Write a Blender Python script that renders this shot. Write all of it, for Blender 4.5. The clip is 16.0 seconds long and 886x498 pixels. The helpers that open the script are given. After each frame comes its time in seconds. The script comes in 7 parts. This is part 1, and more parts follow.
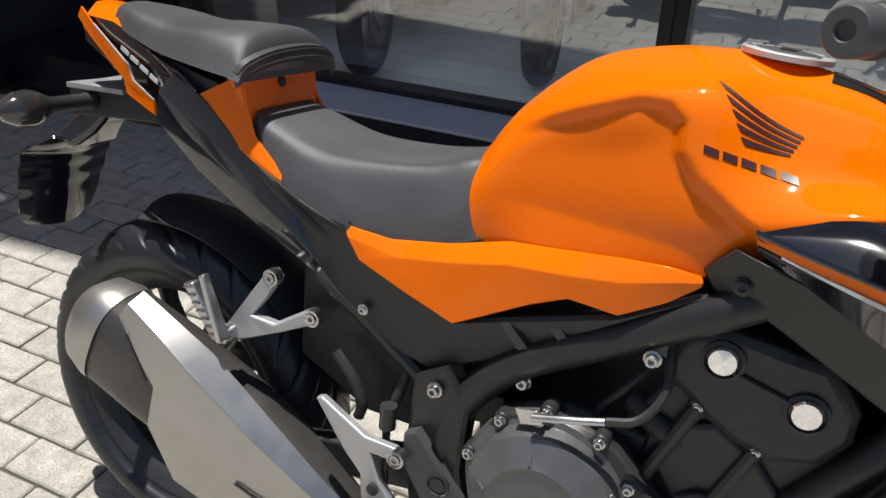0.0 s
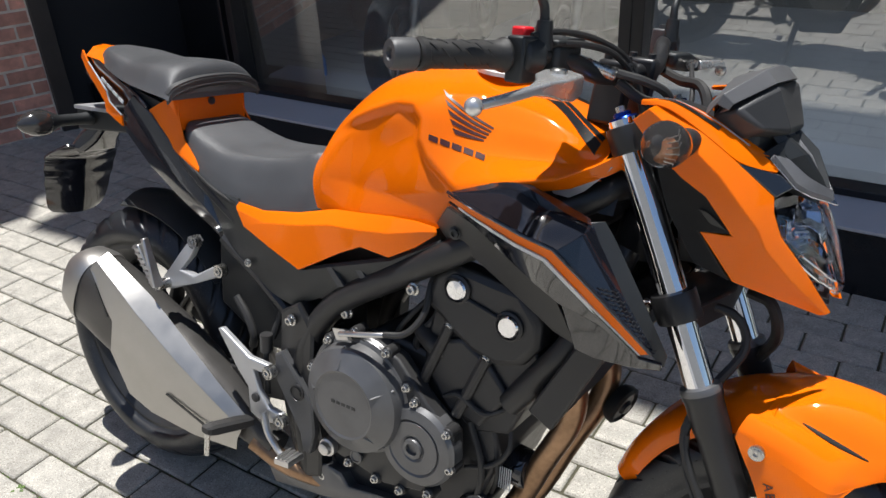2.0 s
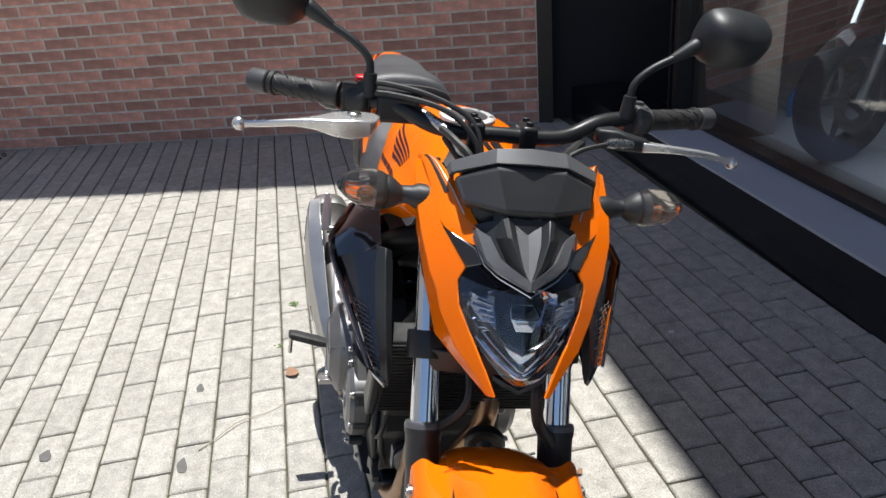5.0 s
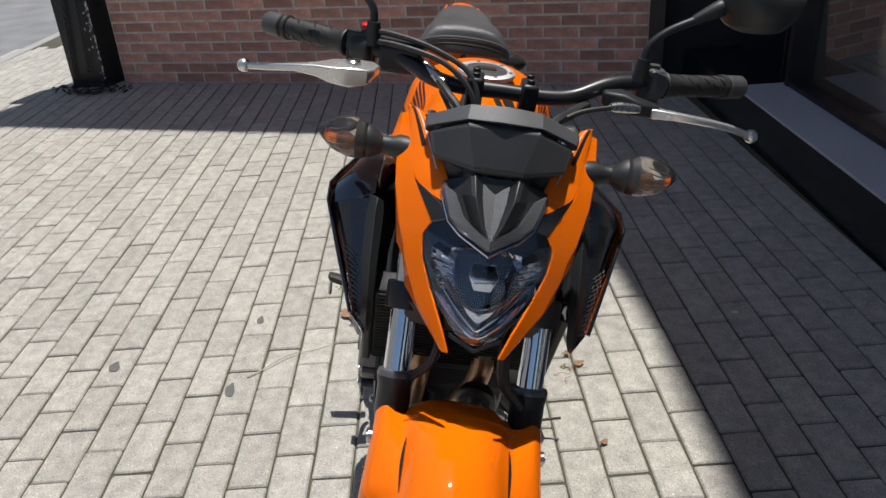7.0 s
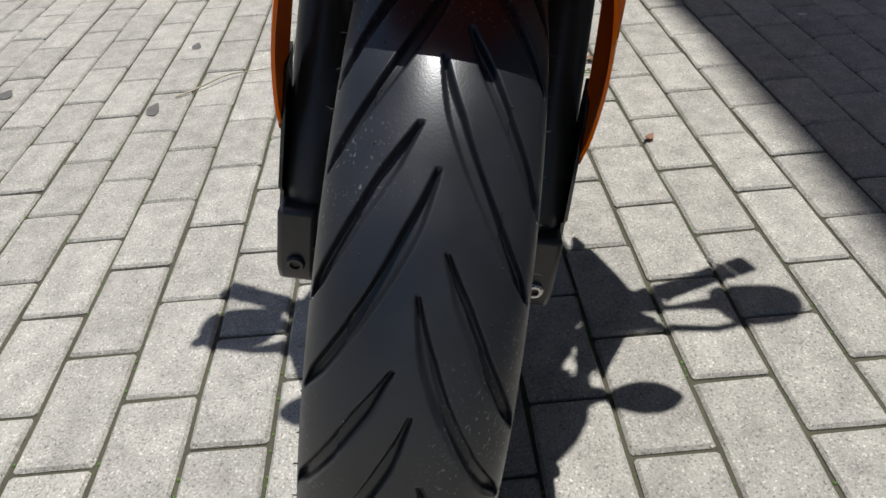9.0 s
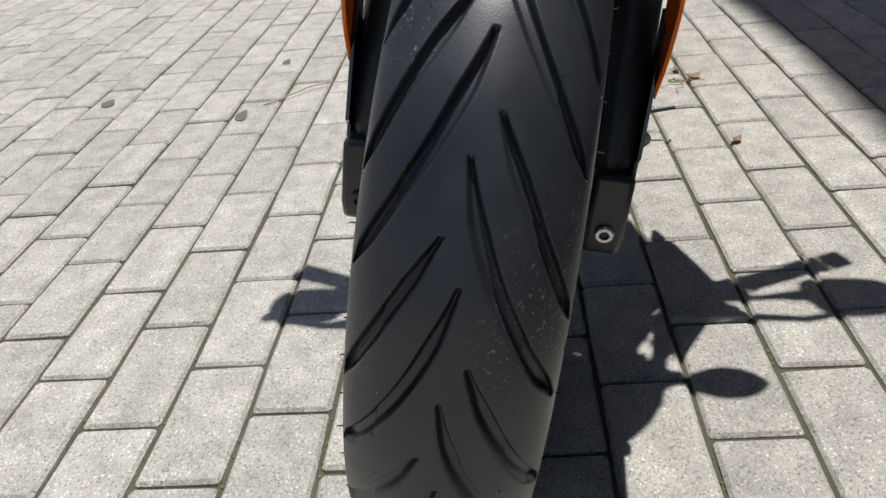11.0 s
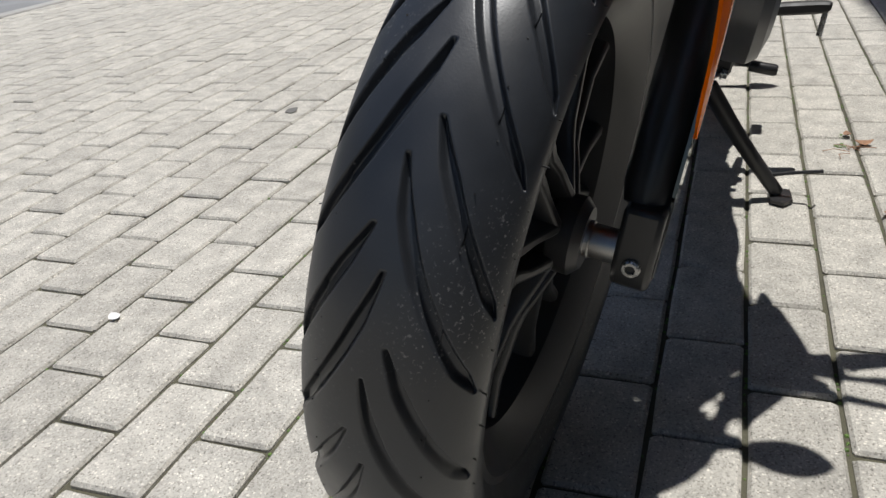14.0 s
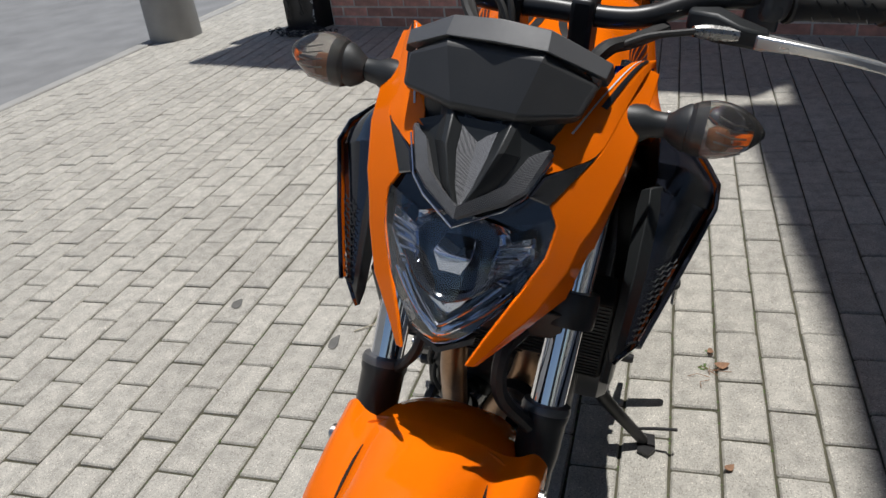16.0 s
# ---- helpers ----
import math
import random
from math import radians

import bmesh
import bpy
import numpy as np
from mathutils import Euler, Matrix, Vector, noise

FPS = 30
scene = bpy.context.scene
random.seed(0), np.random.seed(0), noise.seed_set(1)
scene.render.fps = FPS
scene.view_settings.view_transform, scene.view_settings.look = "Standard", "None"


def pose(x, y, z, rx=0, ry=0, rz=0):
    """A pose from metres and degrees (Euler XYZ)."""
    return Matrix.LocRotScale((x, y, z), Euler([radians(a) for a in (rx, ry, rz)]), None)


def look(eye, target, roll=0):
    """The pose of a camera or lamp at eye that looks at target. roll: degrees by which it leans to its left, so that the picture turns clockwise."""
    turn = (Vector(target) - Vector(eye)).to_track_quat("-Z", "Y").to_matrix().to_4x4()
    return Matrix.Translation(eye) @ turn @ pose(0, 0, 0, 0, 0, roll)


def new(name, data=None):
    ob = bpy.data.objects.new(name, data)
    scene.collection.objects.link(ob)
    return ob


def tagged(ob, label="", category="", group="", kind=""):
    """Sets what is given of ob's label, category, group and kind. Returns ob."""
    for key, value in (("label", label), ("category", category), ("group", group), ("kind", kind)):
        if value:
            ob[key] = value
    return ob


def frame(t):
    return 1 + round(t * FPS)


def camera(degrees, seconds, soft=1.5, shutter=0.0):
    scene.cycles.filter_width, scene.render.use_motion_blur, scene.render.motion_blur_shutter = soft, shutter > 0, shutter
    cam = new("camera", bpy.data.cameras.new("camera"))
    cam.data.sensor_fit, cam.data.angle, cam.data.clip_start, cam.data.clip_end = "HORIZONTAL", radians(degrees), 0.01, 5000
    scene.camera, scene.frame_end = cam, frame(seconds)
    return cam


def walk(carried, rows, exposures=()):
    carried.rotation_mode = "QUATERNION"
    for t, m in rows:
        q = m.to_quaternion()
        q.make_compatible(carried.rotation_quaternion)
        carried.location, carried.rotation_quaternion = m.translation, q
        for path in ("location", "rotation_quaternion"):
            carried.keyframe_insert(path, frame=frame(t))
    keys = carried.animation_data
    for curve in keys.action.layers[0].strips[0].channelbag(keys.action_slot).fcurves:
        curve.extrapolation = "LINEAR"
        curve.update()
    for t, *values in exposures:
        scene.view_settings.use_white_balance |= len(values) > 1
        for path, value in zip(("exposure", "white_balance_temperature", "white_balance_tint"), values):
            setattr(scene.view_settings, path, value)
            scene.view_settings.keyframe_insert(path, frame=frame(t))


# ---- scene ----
cam = camera(59.1, 16.0)
PATH = [
    (0, (-0.446, -0.699, 1.252), (-1.209, 0.846, 0.237), 0.5),
    (0.5, (-0.208, -0.792, 1.276), (-1.06, 0.711, 0.269), 1.0),
    (1, (0.001, -0.85, 1.296), (-0.927, 0.624, 0.313), 0.2),
    (1.5, (0.073, -0.871, 1.315), (-0.904, 0.59, 0.36), -1.8),
    (2, (0.106, -0.808, 1.331), (-0.908, 0.639, 0.393), -3.1),
    (2.5, (0.086, -0.601, 1.308), (-0.97, 0.823, 0.382), -3.3),
    (3, (0.169, -0.37, 1.323), (-1.057, 0.916, 0.406), -2.9),
    (3.5, (0.395, -0.193, 1.328), (-1.116, 0.739, 0.406), -3.26),
    (4, (0.568, -0.150, 1.339), (-1.106, 0.482, 0.446), -4.36),
    (4.2, (0.666, -0.146, 1.341), (-1.046, 0.406, 0.468), -4.55),
    (6.3, (0.9, 0.186, 1.365), (-0.926, 0.182, 0.548), -4.4),
    (6.5, (0.9, 0.185, 1.361), (-0.919, 0.163, 0.53), -4.4),
    (7, (0.867, 0.173, 1.336), (-0.922, 0.133, 0.443), -4.1),
    (7.5, (0.76, 0.132, 1.242), (-0.96, 0.101, 0.222), -3.8),
    (8, (0.643, 0.111, 0.964), (-0.953, 0.102, -0.241), -2.8),
    (8.2, (0.633, 0.123, 0.855), (-0.959, 0.12, -0.356), -3.1),
    (10.3, (0.65, 0.122, 0.649), (-1.063, 0.013, -0.377), -7.7),
    (10.5, (0.655, 0.124, 0.639), (-1.056, -0.01, -0.389), -7.6),
    (11, (0.671, 0.131, 0.614), (-1.029, -0.094, -0.414), -6.9),
    (11.5, (0.691, 0.146, 0.586), (-0.992, -0.192, -0.44), -6.2),
    (12, (0.714, 0.192, 0.534), (-0.94, -0.274, -0.49), -5.5),
    (12.5, (0.722, 0.235, 0.505), (-0.899, -0.347, -0.512), -4.9),
    (13, (0.721, 0.259, 0.494), (-0.883, -0.404, -0.5), -4.9),
    (13.5, (0.714, 0.262, 0.52), (-0.903, -0.437, -0.427), -5.0),
    (14, (0.681, 0.271, 0.593), (-0.967, -0.423, -0.302), -5.5),
    (14.5, (0.667, 0.286, 0.622), (-1.018, -0.372, -0.23), -6.2),
    (15, (0.656, 0.3, 0.849), (-1.044, -0.299, -0.017), -7.0),
    (15.5, (0.671, 0.337, 1.126), (-1.022, -0.217, 0.217), -7.1),
    (16, (0.604, 0.414, 1.205), (-1.057, -0.188, 0.267), -7.4),
]
walk(cam, [(t, look(eye, target, roll)) for t, eye, target, roll in PATH],
     exposures=[(0, 0.32, 6450, 10), (1.0, 0.38, 6400, 10), (2.0, 0.45, 6250, 10), (2.6, 0.52, 6150, 10), (3.0, 0.68, 6100, 10), (3.3, 0.82, 6080, 10), (3.6, 0.72, 6050, 10), (4.2, 0.64, 6100, 10), (6.3, 0.16, 6350, 10), (6.6, 0.12, 6350, 10), (7.0, 0.02, 6350, 10), (7.6, -0.1, 6300, 10), (8.2, -0.1, 6250, 10), (10.3, 0.08, 6150, 10), (12.0, 0.08, 6300, 10), (13.5, 0.09, 6300, 10), (14.6, 0.1, 6150, 10), (15.3, -0.14, 6200, 10), (16, -0.16, 6250, 10)])

# ---- daylight ----
SUN = Vector((-0.118, 0.094, 0.975)).normalized()
world = bpy.data.worlds.new("sky")
scene.world = world
world.use_nodes = True
wn = world.node_tree.nodes
sky = wn.new("ShaderNodeTexSky")
sky.sky_type, sky.sun_disc = "NISHITA", False
sky.sun_elevation = math.asin(SUN.z)
sky.sun_rotation = math.atan2(SUN.x, SUN.y)
world.node_tree.links.new(sky.outputs[0], wn["Background"].inputs[0])
wn["Background"].inputs[1].default_value = 0.078
sun = new("sun", bpy.data.lights.new("sun", "SUN"))
sun.data.energy, sun.data.angle, sun.data.color = 4.5, radians(0.53), (1.0, 0.965, 0.905)
sun.rotation_mode = "QUATERNION"
sun.rotation_quaternion = SUN.to_track_quat("Z", "Y")

# added area lamp inside the windows, standing in for daylight in the shop
shop_fill = new("shop_fill_lamp", bpy.data.lights.new("shop_fill_lamp", "AREA"))
shop_fill.data.shape, shop_fill.data.size, shop_fill.data.size_y, shop_fill.data.energy, shop_fill.data.color = "RECTANGLE", 7.3, 2.5, 70.0, (0.90, 0.96, 1.0)
shop_fill.matrix_basis = pose(0.82, 2.24, 1.55, 90)


# ---- materials ----
def material(name, color, rough=0.5, metal=0.0, var=0.10, scale=40.0, bump=0.0, fine=400.0, coat=0.0,
             rvar=0.15, dist=0.001, spots=0.0, rand=0.0, spec=0.5, island=False):
    """A surface with two scales of colour change, uneven gloss and fine relief."""
    m = bpy.data.materials.new(name)
    m.use_nodes = True
    t = m.node_tree
    n, l = t.nodes, t.links
    b = n["Principled BSDF"]
    b.inputs["Metallic"].default_value = metal
    b.inputs["Coat Weight"].default_value = coat
    b.inputs["Coat Roughness"].default_value = 0.04
    b.inputs["Specular IOR Level"].default_value = spec
    tc = n.new("ShaderNodeTexCoord")
    big, small = n.new("ShaderNodeTexNoise"), n.new("ShaderNodeTexNoise")
    big.inputs["Scale"].default_value, big.inputs["Detail"].default_value = scale, 4.0
    small.inputs["Scale"].default_value, small.inputs["Detail"].default_value = fine, 3.0
    for q in (big, small):
        l.new(tc.outputs["Object"], q.inputs["Vector"])
    add = n.new("ShaderNodeMath")
    add.operation = "MULTIPLY_ADD"
    l.new(small.outputs["Fac"], add.inputs[0])
    add.inputs[1].default_value = 0.45
    l.new(big.outputs["Fac"], add.inputs[2])
    ramp = n.new("ShaderNodeMapRange")
    ramp.inputs["From Min"].default_value, ramp.inputs["From Max"].default_value = 0.45, 1.0
    ramp.inputs["To Min"].default_value, ramp.inputs["To Max"].default_value = 1 - var, 1 + var
    l.new(add.outputs[0], ramp.inputs["Value"])
    last = ramp.outputs[0]
    if rand or island:
        info = n.new("ShaderNodeNewGeometry" if island else "ShaderNodeObjectInfo")
        mr = n.new("ShaderNodeMapRange")
        mr.inputs["To Min"].default_value, mr.inputs["To Max"].default_value = 1 - rand, 1 + rand
        l.new(info.outputs["Random Per Island" if island else "Random"], mr.inputs["Value"])
        mul = n.new("ShaderNodeMath")
        mul.operation = "MULTIPLY"
        l.new(mr.outputs[0], mul.inputs[0])
        l.new(last, mul.inputs[1])
        last = mul.outputs[0]
    if spots:
        sp = n.new("ShaderNodeTexNoise")
        sp.inputs["Scale"].default_value, sp.inputs["Detail"].default_value = fine * 0.8, 2.0
        l.new(tc.outputs["Object"], sp.inputs["Vector"])
        sr = n.new("ShaderNodeMapRange")
        sr.inputs["From Min"].default_value, sr.inputs["From Max"].default_value = 0.30, 0.42
        sr.inputs["To Min"].default_value, sr.inputs["To Max"].default_value = 1 - spots, 1.0
        l.new(sp.outputs["Fac"], sr.inputs["Value"])
        mul = n.new("ShaderNodeMath")
        mul.operation = "MULTIPLY"
        l.new(sr.outputs[0], mul.inputs[0])
        l.new(last, mul.inputs[1])
        last = mul.outputs[0]
    vm = n.new("ShaderNodeVectorMath")
    vm.operation = "SCALE"
    vm.inputs[0].default_value = color
    l.new(last, vm.inputs["Scale"])
    l.new(vm.outputs[0], b.inputs["Base Color"])
    rr = n.new("ShaderNodeMapRange")
    rr.inputs["From Min"].default_value, rr.inputs["From Max"].default_value = 0.3, 0.7
    rr.inputs["To Min"].default_value = max(0.02, rough * (1 - rvar))
    rr.inputs["To Max"].default_value = min(1.0, rough * (1 + rvar))
    l.new(big.outputs["Fac"], rr.inputs["Value"])
    l.new(rr.outputs[0], b.inputs["Roughness"])
    if bump:
        bp = n.new("ShaderNodeBump")
        bp.inputs["Strength"].default_value, bp.inputs["Distance"].default_value = bump, dist
        l.new(small.outputs["Fac"], bp.inputs["Height"])
        l.new(bp.outputs[0], b.inputs["Normal"])
    return m


def weave(name, dark, light, scale, rough, bump=0.4):
    """A fine two-way weave, for seat cover and printed garnish."""
    m = material(name, dark, rough, var=0.08, scale=12.0)
    t = m.node_tree
    n, l = t.nodes, t.links
    b = n["Principled BSDF"]
    tc = n.new("ShaderNodeTexCoord")
    ck = n.new("ShaderNodeTexChecker")
    ck.inputs["Scale"].default_value = scale
    ck.inputs["Color1"].default_value, ck.inputs["Color2"].default_value = (*dark, 1), (*light, 1)
    mp = n.new("ShaderNodeMapping")
    mp.inputs["Rotation"].default_value = (0.6, 0.5, 0.78)
    l.new(tc.outputs["Object"], mp.inputs["Vector"])
    l.new(mp.outputs[0], ck.inputs["Vector"])
    l.new(ck.outputs["Color"], b.inputs["Base Color"])
    bp = n.new("ShaderNodeBump")
    bp.inputs["Strength"].default_value, bp.inputs["Distance"].default_value = bump, 0.0006
    l.new(ck.outputs["Fac"], bp.inputs["Height"])
    l.new(bp.outputs[0], b.inputs["Normal"])
    return m


def glass(name, tint=(1, 1, 1), rough=0.0, ior=1.45):
    m = bpy.data.materials.new(name)
    m.use_nodes = True
    b = m.node_tree.nodes["Principled BSDF"]
    b.inputs["Base Color"].default_value = (*tint, 1)
    b.inputs["Transmission Weight"].default_value = 1.0
    b.inputs["Roughness"].default_value, b.inputs["IOR"].default_value = rough, ior
    return m


def paver_concrete(name, island):
    """Dry-cast concrete: pale paste, pale and dark sand grains, open pores and faint stains."""
    m = material(name, (0.44, 0.416, 0.368), 0.92, var=0.25, scale=22, fine=240, rand=0.085, island=island)
    t = m.node_tree
    n, l = t.nodes, t.links
    b = n["Principled BSDF"]
    tc = n.new("ShaderNodeTexCoord")
    shift = n.new("ShaderNodeVectorMath")
    shift.operation = "ADD"
    l.new(tc.outputs["Object"], shift.inputs[0])
    if not island:
        info = n.new("ShaderNodeObjectInfo")
        sc = n.new("ShaderNodeVectorMath")
        sc.operation = "SCALE"
        sc.inputs[0].default_value = (9.0, 7.0, 0.0)
        l.new(info.outputs["Random"], sc.inputs["Scale"])
        l.new(sc.outputs[0], shift.inputs[1])
        for q in n:
            if q.bl_idname == "ShaderNodeTexNoise":
                l.new(shift.outputs[0], q.inputs["Vector"])
    cells = n.new("ShaderNodeTexVoronoi")
    cells.inputs["Scale"].default_value = 470.0
    l.new(shift.outputs[0], cells.inputs["Vector"])
    sep = n.new("ShaderNodeSeparateColor")
    l.new(cells.outputs["Color"], sep.inputs[0])
    grain = n.new("ShaderNodeValToRGB")
    el = grain.color_ramp.elements
    el[0].position, el[0].color = 0.0, (0.50, 0.49, 0.48, 1)
    el[1].position, el[1].color = 1.0, (1.62, 1.62, 1.60, 1)
    for at, v in ((0.10, 0.82), (0.30, 0.95), (0.80, 1.03), (0.93, 1.16)):
        el.new(at).color = (v, v, v, 1)
    l.new(sep.outputs[0], grain.inputs[0])
    pores = n.new("ShaderNodeTexNoise")
    pores.inputs["Scale"].default_value, pores.inputs["Detail"].default_value = 430.0, 2.0
    l.new(shift.outputs[0], pores.inputs["Vector"])
    pr = n.new("ShaderNodeMapRange")
    pr.inputs["From Min"].default_value, pr.inputs["From Max"].default_value = 0.30, 0.40
    pr.inputs["To Min"].default_value, pr.inputs["To Max"].default_value = 0.55, 1.0
    l.new(pores.outputs["Fac"], pr.inputs["Value"])
    old = b.inputs["Base Color"].links[0].from_socket
    one = n.new("ShaderNodeVectorMath")
    one.operation = "MULTIPLY"
    l.new(old, one.inputs[0])
    l.new(grain.outputs[0], one.inputs[1])
    two = n.new("ShaderNodeVectorMath")
    two.operation = "SCALE"
    l.new(one.outputs[0], two.inputs[0])
    l.new(pr.outputs[0], two.inputs["Scale"])
    l.new(two.outputs[0], b.inputs["Base Color"])
    lump = n.new("ShaderNodeTexNoise")
    lump.inputs["Scale"].default_value, lump.inputs["Detail"].default_value = 170.0, 5.0
    lump.inputs["Roughness"].default_value = 0.75
    l.new(shift.outputs[0], lump.inputs["Vector"])
    add = n.new("ShaderNodeMath")
    l.new(lump.outputs["Fac"], add.inputs[0])
    l.new(pr.outputs[0], add.inputs[1])
    bp = n.new("ShaderNodeBump")
    bp.inputs["Strength"].default_value, bp.inputs["Distance"].default_value = 0.9, 0.0016
    l.new(add.outputs[0], bp.inputs["Height"])
    l.new(bp.outputs[0], b.inputs["Normal"])
    return m


ORANGE = material("orange_paint", (0.92, 0.172, 0.001), 0.35, var=0.03, scale=6, coat=0.62, fine=900, bump=0.02, dist=0.0004, spec=0.0)
BLACKGLOSS = material("gloss_black_paint", (0.010, 0.011, 0.016), 0.12, var=0.1, scale=8, coat=1.0)
PLASTIC = material("black_plastic", (0.022, 0.024, 0.025), 0.46, var=0.12, scale=14, bump=0.25, fine=1500, dist=0.0004)
GREYPLASTIC = material("dark_grey_plastic", (0.068, 0.068, 0.070), 0.45, var=0.1, scale=14, bump=0.25, fine=1500, dist=0.0004)
FRAMEPAINT = material("satin_black_frame", (0.022, 0.0215, 0.022), 0.36, var=0.15, scale=20, bump=0.1, fine=900, dist=0.0003)
ENGINE = material("engine_black", (0.037, 0.036, 0.036), 0.40, metal=0.2, var=0.15, scale=25, bump=0.2, fine=1200, dist=0.0004)
ENGINEGREY = material("engine_grey", (0.150, 0.149, 0.150), 0.36, metal=0.5, var=0.12, scale=25, bump=0.15, fine=1200, dist=0.0003)
RUBBER = material("tyre_rubber", (0.018, 0.020, 0.024), 0.40, spec=0.58, var=0.22, scale=18, bump=0.12, fine=700, dist=0.0005, rvar=0.25)


def dusted(m, pale=(0.20, 0.195, 0.185)):
    """Pale scuffs and dust specks scattered over a dark surface."""
    n, l = m.node_tree.nodes, m.node_tree.links
    b = n["Principled BSDF"]
    before = b.inputs["Base Color"].links[0].from_socket
    tc = n.new("ShaderNodeTexCoord")
    masks = []
    for scale, low, high in ((9.0, 0.50, 0.66), (420.0, 0.60, 0.70)):
        q = n.new("ShaderNodeTexNoise")
        q.inputs["Scale"].default_value, q.inputs["Detail"].default_value = scale, 5.0
        l.new(tc.outputs["Object"], q.inputs["Vector"])
        r = n.new("ShaderNodeMapRange")
        r.inputs["From Min"].default_value, r.inputs["From Max"].default_value = low, high
        l.new(q.outputs["Fac"], r.inputs["Value"])
        masks.append(r.outputs[0])
    both_masks = n.new("ShaderNodeMath")
    both_masks.operation = "MULTIPLY"
    l.new(masks[0], both_masks.inputs[0])
    l.new(masks[1], both_masks.inputs[1])
    mix = n.new("ShaderNodeMixRGB")
    mix.inputs["Color2"].default_value = (*pale, 1)
    l.new(both_masks.outputs[0], mix.inputs["Fac"])
    l.new(before, mix.inputs["Color1"])
    l.new(mix.outputs[0], b.inputs["Base Color"])


dusted(RUBBER)
RUBBERSIDE = material("tyre_side_rubber", (0.026, 0.025, 0.024), 0.6, var=0.2, scale=25, bump=0.2, fine=500, dist=0.0005)
GRIP = material("grip_rubber", (0.028, 0.027, 0.026), 0.55, var=0.1, scale=60, bump=0.2, fine=1500)
SEAT = material("seat_cover", (0.078, 0.080, 0.084), 0.45, var=0.16, scale=9, bump=0.55, fine=1300, dist=0.0008, spots=0.4, spec=0.6)
SEATSIDE = material("seat_side_vinyl", (0.050, 0.050, 0.050), 0.45, var=0.1, scale=18, bump=0.4, fine=1600, dist=0.0004)
CHROME = material("chrome", (0.86, 0.86, 0.88), 0.05, metal=1.0, var=0.03, scale=20)
ALU = material("brushed_aluminium", (0.62, 0.61, 0.60), 0.34, metal=1.0, var=0.08, scale=30, bump=0.1, fine=900, dist=0.0003)
LEVER = material("polished_lever_alloy", (0.74, 0.73, 0.71), 0.26, metal=0.72, var=0.08, scale=30, bump=0.08, fine=900, dist=0.0003)
ALUPAINT = material("silver_painted_alloy", (0.52, 0.52, 0.53), 0.40, metal=0.6, var=0.06, scale=30, bump=0.12, fine=1200, dist=0.0003)
STEEL = material("bolt_steel", (0.55, 0.54, 0.52), 0.28, metal=1.0, var=0.1, scale=200)
EXHAUST = material("brushed_stainless", (0.47, 0.455, 0.43), 0.40, metal=0.88, var=0.09, scale=18, bump=0.08, fine=800, dist=0.0003)
HEADER = material("heated_exhaust_pipe", (0.32, 0.20, 0.12), 0.34, metal=0.9, var=0.35, scale=14, fine=120)
MUFFLER = material("muffler_dark", (0.095, 0.090, 0.085), 0.42, metal=0.6, var=0.1, scale=14, bump=0.1, fine=900)
CAPALLOY = material("matt_alloy", (0.82, 0.81, 0.79), 0.52, metal=1.0, var=0.06, scale=40, bump=0.1, fine=900, dist=0.0003)
FLECKWHITE = material("old_white_paint", (0.72, 0.72, 0.70), 0.6, var=0.2, scale=60)
FLECKBLUE = material("old_blue_paint", (0.16, 0.33, 0.55), 0.6, var=0.3, scale=60)
BLUEANO = material("blue_anodised", (0.01, 0.035, 0.28), 0.25, metal=0.9, var=0.05)
RED = material("red_switch", (0.75, 0.012, 0.02), 0.35, var=0.05)
DECAL = material("dark_decal", (0.055, 0.012, 0.012), 0.42, var=0.05, coat=0.1)
DECALBLACK = material("black_decal", (0.010, 0.010, 0.011), 0.36, var=0.05, coat=0.15)
DECALWHITE = material("silver_decal", (0.62, 0.61, 0.60), 0.3, var=0.05, coat=0.6)
GARNISH = weave("printed_garnish", (0.055, 0.055, 0.057), (0.27, 0.27, 0.28), 1150, 0.33, 0.1)
# lighter than the hood body: the top's sheen is put into the grey
HOODSHEEN = material("sheen_grey_plastic", (0.110, 0.110, 0.113), 0.38, var=0.08, scale=14, bump=0.25, fine=1500, dist=0.0004)
HOODBLACK = material("hood_black_plastic", (0.042, 0.042, 0.043), 0.42, var=0.12, scale=14, bump=0.25, fine=1500, dist=0.0004)
RADIATOR = material("radiator_core", (0.009, 0.009, 0.009), 0.65, metal=0.1, var=0.2)
LENSCLEAR = glass("clear_lens", (0.93, 0.96, 1.0), 0.01, 1.55)
LENSSMOKE = glass("smoked_lens", (0.52, 0.495, 0.47), 0.03)
LENSSMOKE.node_tree.nodes["Principled BSDF"].inputs["Transmission Weight"].default_value = 0.96
REFLECTOR = material("lamp_reflector", (0.66, 0.69, 0.76), 0.07, metal=1.0, var=0.05, scale=200)
BULB = material("amber_bulb", (0.36, 0.15, 0.06), 0.3, var=0.05)
DARKLENS = material("dark_lamp_lens", (0.035, 0.033, 0.032), 0.12, var=0.1, coat=0.8)
RIMBLACK = material("satin_black_wheel", (0.028, 0.028, 0.029), 0.34, var=0.15, scale=20)
DEEPBLACK = material("dull_black", (0.007, 0.007, 0.007), 0.7, var=0.15, scale=20)
LAMPSILVER = material("dull_lamp_silver", (0.56, 0.53, 0.50), 0.32, metal=0.7, var=0.1, scale=150)
MIRROR = material("mirror_silver", (0.92, 0.92, 0.92), 0.01, metal=1.0, var=0.0)

